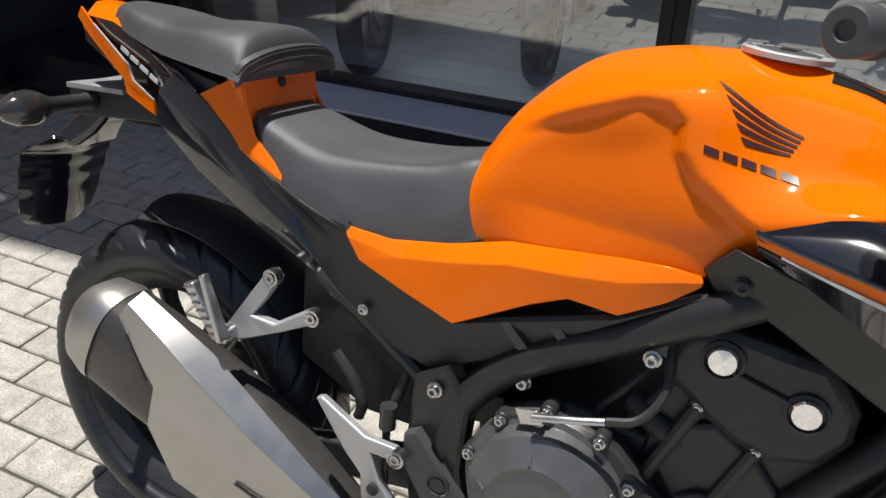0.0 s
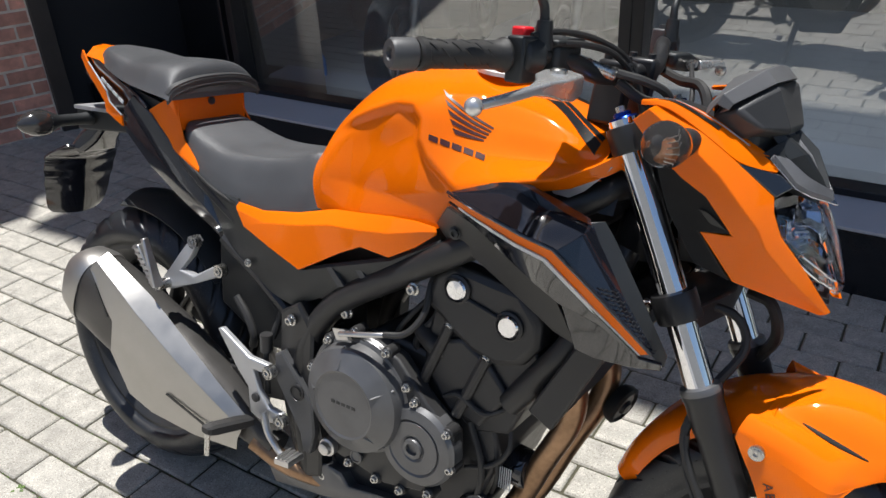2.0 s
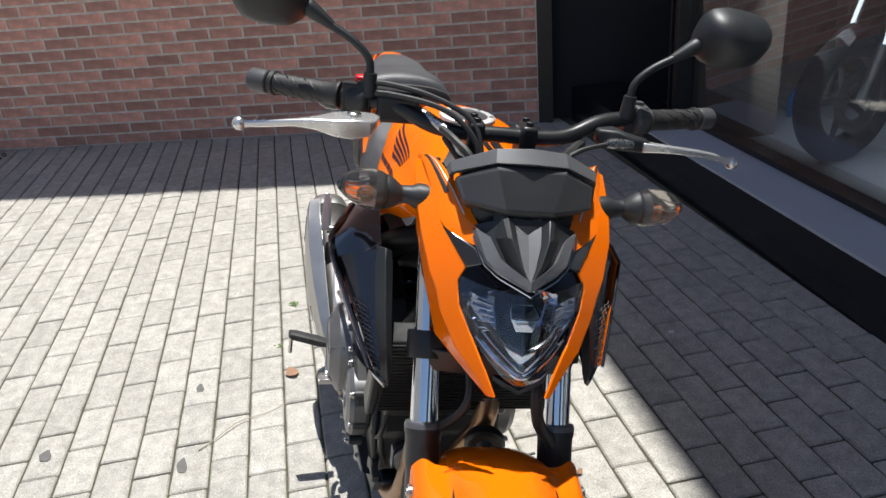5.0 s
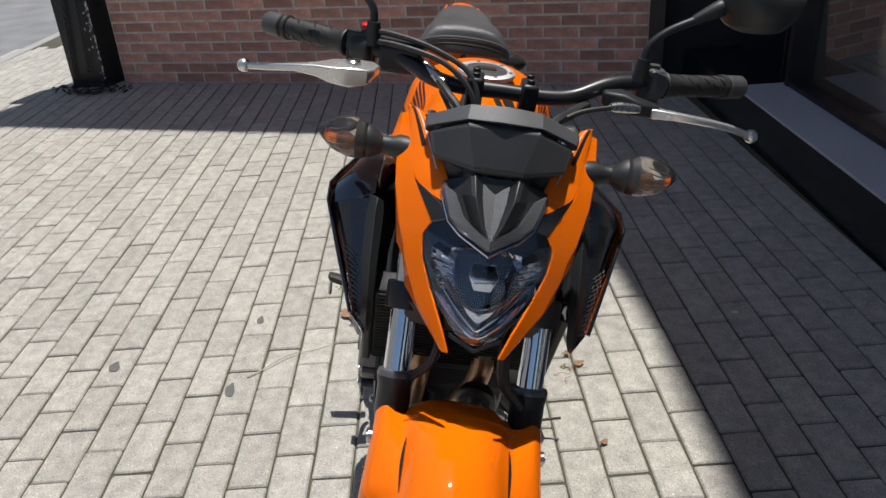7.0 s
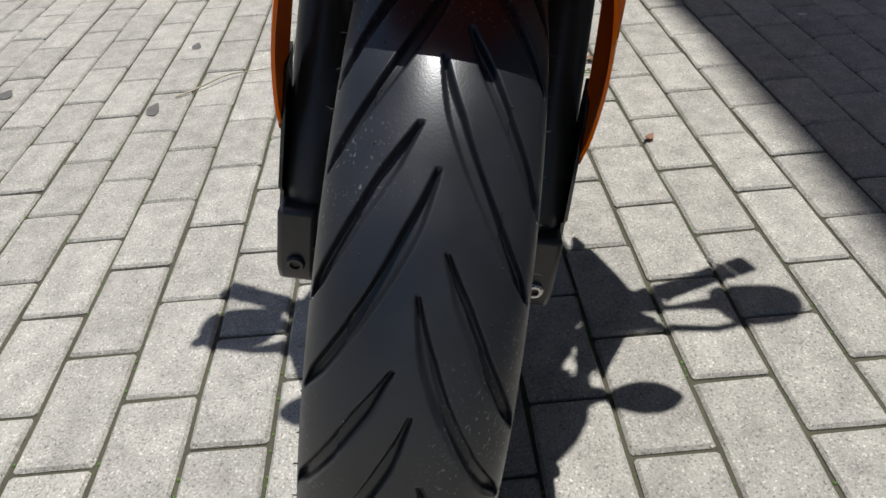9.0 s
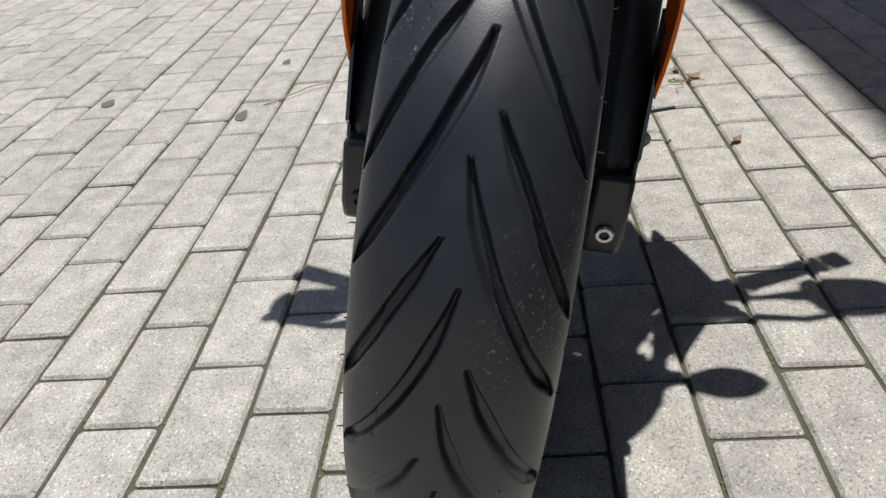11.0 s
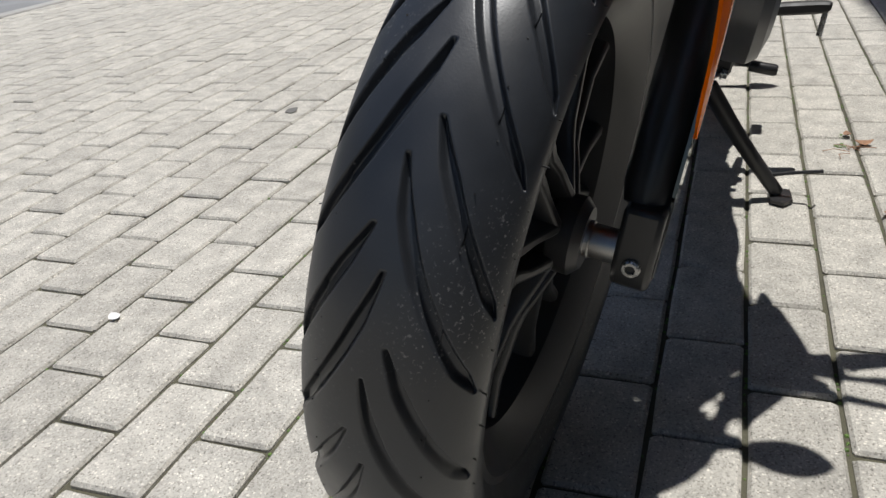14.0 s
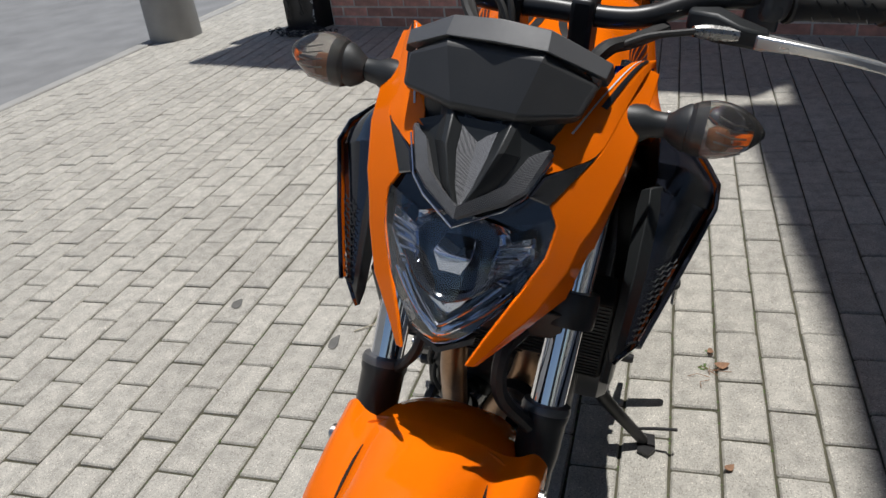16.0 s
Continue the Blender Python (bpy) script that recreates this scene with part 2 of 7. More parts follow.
CONCRETE = paver_concrete("paver_concrete", False)
CONCRETEFAR = paver_concrete("paver_concrete_field", True)
SAND = material("joint_sand", (0.085, 0.080, 0.052), 0.95, var=0.4, scale=9, bump=0.8, fine=500, dist=0.002)
ASPHALT = material("asphalt", (0.21, 0.21, 0.21), 0.9, var=0.25, scale=3, bump=0.7, fine=160, dist=0.003)
KERB = material("kerb_concrete", (0.34, 0.33, 0.31), 0.85, var=0.15, scale=6, bump=0.4, fine=200, dist=0.002)
BRICK = material("red_brick", (0.64, 0.325, 0.245), 0.85, var=0.36, scale=16, bump=0.6, fine=260, dist=0.002, rand=0.28)
BRICKFAR = material("red_brick_field", (0.64, 0.325, 0.245), 0.85, var=0.36, scale=16, bump=0.6, fine=260, dist=0.002, rand=0.28, island=True)
MORTAR = material("grey_mortar", (0.74, 0.66, 0.57), 0.92, var=0.25, scale=20, bump=0.6, fine=300, dist=0.002)
DARKSTONE = material("polished_dark_plinth", (0.012, 0.013, 0.016), 0.22, var=0.25, scale=6, bump=0.05, fine=200)
LEDGE = material("grey_sill", (0.47, 0.49, 0.53), 0.55, var=0.08, scale=5, bump=0.1, fine=250)
BLACKSTEEL = material("black_steel_profile", (0.014, 0.014, 0.016), 0.35, var=0.15, scale=10, bump=0.05, fine=300)
RUSTFRAME = material("dark_brown_steel", (0.045, 0.036, 0.032), 0.5, var=0.25, scale=12, bump=0.2, fine=200)
SHOPFLOOR = material("grey_shop_floor", (0.36, 0.38, 0.42), 0.45, var=0.1, scale=3)
# brown stands for the brick wall's reflection in the shop glass
SHOPWALL = material("brick_reflection_brown", (0.20, 0.165, 0.135), 0.8, var=0.2, scale=5, bump=0.2, fine=90)
# near-black holds the shade of the entrance recess
RECESSBLACK = material("recess_shade_black", (0.03, 0.03, 0.033), 0.8, var=0.2, scale=2)
SHOPDARK = material("grey_shop_paint", (0.09, 0.092, 0.095), 0.8, var=0.1, scale=2)
CLADDING = material("dark_cladding", (0.05, 0.052, 0.056), 0.6, var=0.12, scale=2)
PLASTER = material("pale_render", (0.50, 0.48, 0.44), 0.9, var=0.1, scale=1.5, bump=0.2, fine=60)
PANE = glass("window_glass", (0.86, 0.89, 0.90), ior=2.25)
GREEN = material("small_weed_leaf", (0.10, 0.17, 0.035), 0.6, var=0.3, scale=60)
DRYLEAF = material("dry_leaf", (0.30, 0.17, 0.10), 0.8, var=0.3, scale=60)
PALELEAF = material("pale_petal", (0.72, 0.70, 0.68), 0.8, var=0.1, scale=80)
TWIG = material("dry_stalk", (0.46, 0.41, 0.31), 0.85, var=0.2, scale=60)
STAIN = material("dark_spot", (0.13, 0.125, 0.115), 0.75, var=0.25, scale=40)
CHAIN = material("black_chain_steel", (0.03, 0.03, 0.032), 0.4, metal=0.5, var=0.2)
LABEL = material("white_label", (0.6, 0.6, 0.6), 0.5, var=0.05)
BLUETOOL = material("blue_plastic", (0.02, 0.16, 0.55), 0.4, var=0.05)


# ---- shapes ----
def spline(pts, n, closed=False):
    """n points along a smooth line through pts."""
    p = np.array(pts, float)
    k = len(p)
    if k == 2 and not closed:
        return [Vector(p[0] + (p[1] - p[0]) * i / (n - 1)) for i in range(n)]
    out = []
    for i in range(n):
        u = i / n * k if closed else i / (n - 1) * (k - 1)
        a = int(u) if closed else min(int(u), k - 2)
        f = u - a
        if closed:
            q = [p[(a + d) % k] for d in (-1, 0, 1, 2)]
        else:
            q = [p[a - 1] if a else 2 * p[0] - p[1], p[a], p[a + 1], p[a + 2] if a + 2 < k else 2 * p[-1] - p[-2]]
        out.append(Vector(0.5 * (2 * q[1] + (q[2] - q[0]) * f + (2 * q[0] - 5 * q[1] + 4 * q[2] - q[3]) * f * f
                                 + (3 * q[1] - q[0] - 3 * q[2] + q[3]) * f ** 3)))
    return out


def rings(bm, rows, closed=True, caps=True):
    """Skin rows of points, each as long as the next."""
    vs = [[bm.verts.new(p) for p in row] for row in rows]
    for a, b in zip(vs, vs[1:]):
        k = len(a)
        for i in range(k if closed else k - 1):
            j = (i + 1) % k
            try:
                bm.faces.new((a[i], a[j], b[j], b[i]))
            except ValueError:
                pass
    if caps:
        for row in (vs[0], vs[-1]):
            try:
                bm.faces.new(row)
            except ValueError:
                pass
    return bm


def skin(rows, nu, nv, closed=False, caps=False):
    """A smooth sheet or body through a few control rows."""
    fine = [spline(r, nv, closed) for r in rows]
    cols = [spline([r[i] for r in fine], nu) for i in range(nv)]
    bm = bmesh.new()
    return rings(bm, [[c[j] for c in cols] for j in range(nu)], closed, caps)


def mirrored(half):
    """A full cross-section from its right half, listed from the top centre outwards."""
    return [(x, -y, z) for x, y, z in reversed(half)] + [(x, y, z) for x, y, z in half[1:]]


def thick(bm, d):
    """Give a sheet thickness."""
    bmesh.ops.recalc_face_normals(bm, faces=bm.faces)
    bmesh.ops.solidify(bm, geom=bm.faces[:], thickness=d)
    return bm


def tube(bm, pts, r, n=12, steps=0):
    """A round bar through pts; r is one radius or one for each point."""
    rad = list(r) if isinstance(r, (list, tuple)) else [r] * len(pts)
    if steps:
        both = spline([(*p, q) for p, q in zip(pts, rad)], steps)
        pts, rad = [Vector(b[:3]) for b in both], [b[3] for b in both]
    pts = [Vector(p) for p in pts]
    up, rows = None, []
    for i, p in enumerate(pts):
        d = (pts[min(i + 1, len(pts) - 1)] - pts[max(i - 1, 0)]).normalized()
        if up is None:
            up = d.orthogonal().normalized()
        up = (up - d * up.dot(d)).normalized()
        s = d.cross(up)
        rows.append([p + (up * math.cos(a) + s * math.sin(a)) * rad[i] for a in (2 * math.pi * j / n for j in range(n))])
    return rings(bm, rows)


def turned(bm, prof, at=(0, 0, 0), axis=(0, 1, 0), n=32, caps=True):
    """A turned body: prof lists (radius, distance along the axis)."""
    d = Vector(axis).normalized()
    u = d.orthogonal().normalized()
    w = d.cross(u)
    at = Vector(at)
    rows = [[at + d * h + (u * math.cos(a) + w * math.sin(a)) * r for a in (2 * math.pi * j / n for j in range(n))] for r, h in prof]
    return rings(bm, rows, True, caps)


def plate(bm, outline, out, d, inset=0.0, rise=0.0):
    """A plate with a chamfered face: outline points in order, out its face's direction, d its thickness."""
    out = Vector(out).normalized()
    pts = [Vector(p) for p in outline]
    c = sum(pts, Vector()) / len(pts)
    rows = [[p - out * d for p in pts], pts]
    if inset:
        k = len(pts)
        inner = []
        for i, p in enumerate(pts):
            a, b = (pts[i - 1] - p).normalized(), (pts[(i + 1) % k] - p).normalized()
            m = a + b
            if m.length < 0.15:
                m = (c - p)
                m -= a * m.dot(a)
            m.normalize()
            if m.dot(out.cross(pts[(i + 1) % k] - pts[i - 1])) * TURNED(pts, out) < 0:
                m = -m
            inner.append(p + m * inset + out * rise)
        rows.append(inner)
    return rings(bm, rows)


def TURNED(pts, out):
    n = Vector()
    for i, p in enumerate(pts):
        n += p.cross(pts[(i + 1) % len(pts)])
    return 1 if n.dot(out) > 0 else -1


def block(bm, lo, hi):
    (a, b, c), (d, e, f) = lo, hi
    return rings(bm, [[(a, b, z), (d, b, z), (d, e, z), (a, e, z)] for z in (c, f)])


def part(name, bm, mat, parent=None, label="", m=None, sharp=32, bevel=0.0, seg=2):
    """One mesh object of its own, under a thing or a part."""
    bmesh.ops.recalc_face_normals(bm, faces=bm.faces)
    me = bpy.data.meshes.new(name)
    bm.to_mesh(me)
    bm.free()
    me.materials.append(mat)
    me.polygons.foreach_set("use_smooth", [True] * len(me.polygons))
    me.set_sharp_from_angle(angle=radians(sharp))
    ob = new(name, me)
    ob.parent = parent
    if m is not None:
        ob.matrix_basis = m
    if bevel:
        bv = ob.modifiers.new("edge", "BEVEL")
        bv.width, bv.segments, bv.limit_method, bv.angle_limit = bevel, seg, "ANGLE", radians(35)
    if label:
        tagged(ob, label)
    return ob


def bolt(bm, at, axis, r=0.007, h=0.007):
    """A flanged bolt with a hexagon socket."""
    turned(bm, [(r * 1.35, 0), (r * 1.35, h * 0.25), (r, h * 0.35), (r, h * 0.9), (r * 0.85, h), (r * 0.5, h), (r * 0.5, h * 0.5)], at, axis, 12)
    return bm


# ---- the paved yard ----
PL, PW, PTURN = 0.2005, 0.1025, radians(1.2)


ground = tagged(new("pavement"), "grey concrete block pavement with mossy sand joints", "pavement", kind="structure")
ground.matrix_basis = pose(0, 0.199, 0, 0, 0, math.degrees(PTURN))
bm = bmesh.new()
block(bm, (-40, -3.8, -0.3), (40, 1.95, -0.0068))
part("joint_bed", bm, SAND, ground)

variants = []
for v in range(4):
    bm = bmesh.new()
    l, w, e = PL / 2 - 0.0025, PW / 2 - 0.0025, 0.0046
    rnd = random.Random(v)
    round_ = [(-1, -.93), (-.96, -1), (.1, -1), (.96, -1), (1, -.93), (1, .93), (.96, 1), (-.1, 1), (-.96, 1), (-1, .93)]
    jit = [[rnd.uniform(-0.0011, 0.0011) for _ in range(2)] for _ in round_]
    rows = []
    for a, b, z in ((l, w, -0.03), (l - e * 0.15, w - e * 0.15, -0.0042), (l - e, w - e, 0.0)):
        rows.append([(sx * a + jx, sy * b + jy, z) for (sx, sy), (jx, jy) in zip(round_, jit)])
    rings(bm, rows, True, False)
    bm.verts.ensure_lookup_table()
    bm.faces.new(bm.verts[-10:])
    bmesh.ops.recalc_face_normals(bm, faces=bm.faces)
    me = bpy.data.meshes.new("paver")
    bm.to_mesh(me)
    bm.free()
    me.materials.append(CONCRETE)
    variants.append(me)


def paver_places():
    for k in range(-38, 14):
        off = -0.025 + PL / 2 + (PL / 2 if k % 2 else 0.0)
        off -= 0.062 * PW * (k + 0.5)
        for i in range(-34, 26):
            yield off + PL * i, PW * (k + 0.5)


rnd = random.Random(5)
far_v, far_f, count = [], [], 0
base = [(v.co.x, v.co.y, v.co.z) for v in variants[0].vertices]
polys = [tuple(p.vertices) for p in variants[0].polygons]
PAVERS = []
for px, py in paver_places():
    lift, tx, ty = rnd.uniform(-0.0016, 0.0016), rnd.uniform(-0.006, 0.006), rnd.uniform(-0.009, 0.009)
    if -1.35 < px < 0.62 and -0.92 < py < 0.62 and len(PAVERS) < 300:
        PAVERS.append((px, py, lift, tx, ty))
        continue
    s = len(far_v)
    far_v += [(px + x, py + y, z + lift + x * ty + y * tx) for x, y, z in base]
    far_f += [tuple(q + s for q in p) for p in polys]
me = bpy.data.meshes.new("paver_field")
me.from_pydata(far_v, [], far_f)
me.materials.append(CONCRETEFAR)
field = new("paver_field", me)
field.parent = ground
tagged(field, "rows of grey concrete blocks", kind="stuff")

# street beyond the yard
bm = bmesh.new()
block(bm, (-60, -3.75, -0.3), (60, -3.65, 0.012))
kerb = tagged(part("kerb", bm, KERB, None, bevel=0.012), "pale concrete kerb along the street", "kerb", kind="structure")
bm = bmesh.new()
block(bm, (-400, -400, -0.5), (400, -3.75, -0.05))
street = tagged(part("road", bm, ASPHALT), "worn grey asphalt street", "road", kind="structure")
bm = bmesh.new()
block(bm, (-400, 30, -0.5), (400, 400, -0.06))
block(bm, (-400, -4.0, -0.6), (400, 30, -0.32))
back = tagged(part("ground", bm, ASPHALT), "plain ground around the yard", "ground", kind="structure")

# ---- brick wall ----
WALL_A, WALL_B = Vector((-4.90, -2.22, 0)), Vector((-3.93, 1.40, 0))
wdir = (WALL_B - WALL_A).normalized()
wang = math.degrees(math.atan2(wdir.y, wdir.x))
wlen = (WALL_B - WALL_A).length
wall = tagged(new("wall_brick"), "red brick wall with grey mortar joints", "wall", kind="structure")
wall.matrix_basis = pose(*WALL_A, 0, 0, wang)
bm = bmesh.new()
block(bm, (0, 0.0035, -0.2), (wlen, 0.4, 7.6))
part("mortar_bed", bm, MORTAR, wall)
BL, BH, BG = 0.222, 0.072, 0.013
bm = bmesh.new()
rings(bm, [[(sx * (BL - BG) / 2 * q, y, sz * (BH - BG) / 2 * q2) for sx, sz in ((-1, -1), (1, -1), (1, 1), (-1, 1))]
           for y, q, q2 in ((0.02, 1, 1), (0.003, 1, 1), (0.0, 0.975, 0.92))])
brick_me = bpy.data.meshes.new("brick")
bmesh.ops.recalc_face_normals(bm, faces=bm.faces)
bm.to_mesh(brick_me)
bm.free()
brick_me.materials.append(BRICK)
bbase = [tuple(v.co) for v in brick_me.vertices]
bpoly = [tuple(p.vertices) for p in brick_me.polygons]
BRICKS, far_v, far_f = [], [], []
for row in range(0, 104):
    z = BH * (row + 0.5)
    for i in range(-1, int(wlen / BL) + 1):
        x = BL * (i + 0.5 + (0.5 if row % 2 else 0.0))
        lo, hi = max(0.0, x - BL / 2), min(wlen, x + BL / 2)
        if hi - lo < 0.05:
            continue
        x, part_ = (lo + hi) / 2, (hi - lo - BG) / (BL - BG)
        dy, ds = rnd.uniform(-0.002, 0.0015), rnd.uniform(-0.004, 0.004)
        if row < 19 and part_ > 0.99 and len(BRICKS) < 295:
            BRICKS.append((x + ds, dy, z))
        else:
            s = len(far_v)
            far_v += [(a * part_ + x + ds * part_, b + dy, c + z) for a, b, c in bbase]
            far_f += [tuple(q + s for q in p) for p in bpoly]
me = bpy.data.meshes.new("brick_field")
me.from_pydata(far_v, [], far_f)
me.materials.append(BRICKFAR)
tagged(new("brick_field", me), "upper courses of red brick", kind="stuff").parent = wall
bm = bmesh.new()
block(bm, (wlen, -0.03, -0.1), (wlen + 0.09, 0.3, 4.2))
tagged(part("trim_wall_end", bm, RUSTFRAME, wall, "dark brown steel trim"), kind="")

# black post with a chain at the free end of the wall
def post_with_chain():
    th = tagged(new("post"), "black painted steel post with a chain hung on it", "post")
    th.matrix_basis = pose(-4.96, -2.42, 0, 0, 0, wang)
    bm = bmesh.new()
    block(bm, (-0.15, -0.13, -0.02), (0.15, 0.2, 3.2))
    part("column", bm, BLACKSTEEL, th, bevel=0.01)
    bm = bmesh.new()
    for i in range(70):
        z = 2.4 - i * 0.035
        p = Vector((-0.08 + 0.09 * math.sin(i * 0.05), -0.15, z))
        link(bm, p, Vector((0, 0.25, -1)), i % 2)
        if i < 66:
            link(bm, p + Vector((0.055 + 0.0012 * i, -0.004, 0.01)), Vector((0.05, 0.25, -1)), 1 - i % 2)
    rd = random.Random(3)
    for i in range(70):
        a = i * 0.55
        link(bm, Vector((0.1 + (0.05 + 0.004 * i) * math.cos(a), -0.26 + 0.1 * math.sin(a), 0.012 + 0.02 * rd.random())),
             Vector((-math.sin(a), math.cos(a), 0.1)), i % 2)
    part("chain", bm, CHAIN, th, "black steel chain heaped at the foot")
    # flecks of old paint along the edge towards the wall
    for name, mat, many, lab in (("white_paint", FLECKWHITE, 110, "spattered flecks of white paint"), ("blue_paint", FLECKBLUE, 60, "worn patches of blue paint")):
        verts, faces = [], []
        for i in range(many):
            z = rd.uniform(.05, 1.25) if i % 3 else rd.uniform(.2, .6)
            x = .147 - abs(rd.gauss(0, .03 if i % 2 else .006))
            r = rd.uniform(.0015, .006)
            if name == "blue_paint":
                z, x, r = rd.gauss(1.12, .07), .118 + rd.gauss(0, .016), rd.uniform(.003, .013)
            elif i % 2 == 0:
                r *= 1.2
            k, b = 7, len(verts)
            ring = [(x + r * rd.uniform(.5, 1.2) * math.cos(a), z + r * rd.uniform(.7, 2.2) * math.sin(a)) for a in (2 * math.pi * j / k for j in range(k))]
            lift = .1306 + .0006 * rd.random()
            verts += [(min(p, .1495), -lift, q) for p, q in ring]
            faces.append(tuple(range(b, b + k)))
        me = bpy.data.meshes.new(name)
        me.from_pydata(verts, [], faces)
        me.materials.append(mat)
        ob = new(name, me)
        ob.parent = th
        tagged(ob, lab, kind="stuff")
    return th


def link(bm, at, way, turn):
    way = way.normalized()
    s = way.orthogonal().normalized()
    if turn:
        s = way.cross(s)
    pts = [at + way * (0.022 * math.cos(a)) + s * (0.011 * math.sin(a)) for a in (2 * math.pi * j / 8 for j in range(8))]
    tube(bm, pts + [pts[0]], 0.0036, 5)


post_with_chain()

# concrete bollard by the street
bm = bmesh.new()
turned(bm, [(0.20, -0.05), (0.205, 0.0), (0.20, 0.35), (0.195, 0.72), (0.17, 0.80), (0.10, 0.85), (0.0, 0.86)], (-4.83, -3.58, 0), (0, 0, 1), 28)
tagged(part("bollard", bm, KERB), "weathered concrete bollard beside the kerb", "bollard")

# ---- shop front ----
SILL, GY, FLOOR = 0.222, 1.86, 0.06
bm = bmesh.new()
block(bm, (-3.9, 1.61, -0.2), (7.0, 1.94, SILL - 0.012))
tagged(part("plinth", bm, DARKSTONE, bevel=0.004), "polished black plinth under the shop window", "plinth", kind="structure")
bm = bmesh.new()
block(bm, (-3.0, 1.605, SILL - 0.012), (7.0, 1.95, SILL))
tagged(part("window_sill", bm, LEDGE, bevel=0.003), "pale grey stone sill", "sill", kind="structure")


def shop_window(name, x0, x1, tall=2.75):
    th = tagged(new(name), "large shop window in a black steel frame", "window", kind="structure")
    th.matrix_basis = pose(0, GY, SILL)
    bm = bmesh.new()
    block(bm, (x0, -0.02, 0), (x1, 0.075, 0.026))
    part("bottom_rail", bm, BLACKSTEEL, th, bevel=0.003)
    bm = bmesh.new()
    block(bm, (x0, -0.03, tall), (x1, 0.03, tall + 0.06))
    part("top_rail", bm, BLACKSTEEL, th, bevel=0.003)
    for a in (x0, x1 - 0.045):
        bm = bmesh.new()
        block(bm, (a, -0.025, 0.0), (a + 0.045, 0.08, tall))
        part("jamb", bm, BLACKSTEEL, th, bevel=0.003)
    bm = bmesh.new()
    rings(bm, [[(x0 + 0.045, y, z), (x1 - 0.045, y, z), (x1 - 0.045, y + 0.008, z), (x0 + 0.045, y + 0.008, z)] for y, z in ((0.064, 0.026), (-0.066, tall))])
    pane = part("pane", bm, PANE, th)
    pane.visible_shadow = False
    return th


shop_window("window_1", -2.96, -0.90)
shop_window("window_2", -0.90, 1.9)
shop_window("window_3", 1.9, 4.6)

# entrance between brick wall and shop window, its shade put into near-black colours
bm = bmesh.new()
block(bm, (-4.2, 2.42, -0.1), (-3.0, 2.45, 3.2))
tagged(part("wall_entrance_back", bm, RECESSBLACK), "back wall of the entrance, near-black for its shade", "wall", kind="structure")
bm = bmesh.new()
block(bm, (-3.02, 1.84, SILL), (-3.0, 2.41, 3.0))
tagged(part("wall_entrance_side", bm, BLACKSTEEL), "black side panel of the entrance", "wall", kind="structure")
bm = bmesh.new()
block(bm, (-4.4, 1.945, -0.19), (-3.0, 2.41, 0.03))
tagged(part("floor_entrance", bm, RECESSBLACK), "entrance floor, near-black for its shade", "floor", kind="structure")
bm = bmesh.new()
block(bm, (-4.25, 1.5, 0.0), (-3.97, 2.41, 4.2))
tagged(part("wall_entrance_return", bm, RECESSBLACK), "return beside the entrance, near-black for its shade", "wall", kind="structure")
bm = bmesh.new()
block(bm, (-3.97, 2.35, 0.03), (-3.02, 2.40, 2.5))
door = tagged(part("door_1", bm, BLACKSTEEL, bevel=0.004), "black closed entrance door", "door", kind="structure")

# shop interior
bm = bmesh.new()
block(bm, (-2.99, 1.94, -0.2), (7.0, 9.0, FLOOR))
block(bm, (-3.9, 2.46, -0.2), (-2.99, 9.0, FLOOR))
tagged(part("floor", bm, SHOPFLOOR), "smooth grey shop floor", "floor", kind="structure")
bm = bmesh.new()
block(bm, (-3.9, 5.6, FLOOR), (7.0, 5.8, 3.1))
tagged(part("wall_shop_back", bm, SHOPDARK), "dark back wall of the shop", "wall", kind="structure")
bm = bmesh.new()
block(bm, (-2.99, 1.96, FLOOR), (-2.90, 2.42, 3.05))
block(bm, (-2.99, 3.75, FLOOR), (-2.86, 5.6, 3.05))
block(bm, (-2.99, 2.42, 0.78), (-2.86, 3.75, 3.05))
block(bm, (-3.9, 3.76, FLOOR), (-2.99, 3.9, 3.05))
block(bm, (-3.9, 2.46, FLOOR), (-3.8, 3.76, 3.05))
tagged(part("wall_shop_side", bm, SHOPWALL), "side wall with a low opening, brown for the reflected brick", "wall", kind="structure")
bm = bmesh.new()
block(bm, (-3.0, 1.9, 3.1), (7.0, 9.0, 3.3))
tagged(part("ceiling", bm, SHOPDARK), "dark shop ceiling", "ceiling", kind="structure")
bm = bmesh.new()
block(bm, (-4.3, 1.66, 3.05), (9.0, 12.0, 8.15))
tagged(part("wall_shop_upper", bm, CLADDING), "dark clad upper storeys of the shop", "facade", kind="structure")
bm = bmesh.new()
block(bm, (4.6, 1.66, 0), (9.0, 2.2, 3.05))
tagged(part("wall_shop_end", bm, CLADDING), "dark clad wall beyond the windows", "wall", kind="structure")

# unseen roof slab added above the facade, skewed to shape the shadow edge
bm = bmesh.new()
rings(bm, [[(-3.92, 1.40, z), (-2.20, 1.565, z), (9.0, 1.62, z), (9.0, 12.0, z), (-4.3, 12.0, z), (-4.3, 1.62, z), (-3.92, 1.62, z)] for z in (8.15, 8.45)])
tagged(part("shadow_edge_slab", bm, CLADDING), "unseen slab added to shape the shop's shadow edge", "roof", kind="structure")

# unseen wall added across the street for reflections, closing the view behind the camera
bm = bmesh.new()
block(bm, (-30, -17, -0.1), (30, -16, 7.0))
tagged(part("reflection_wall", bm, PLASTER), "unseen pale wall added across the street for reflections", "wall", kind="structure")


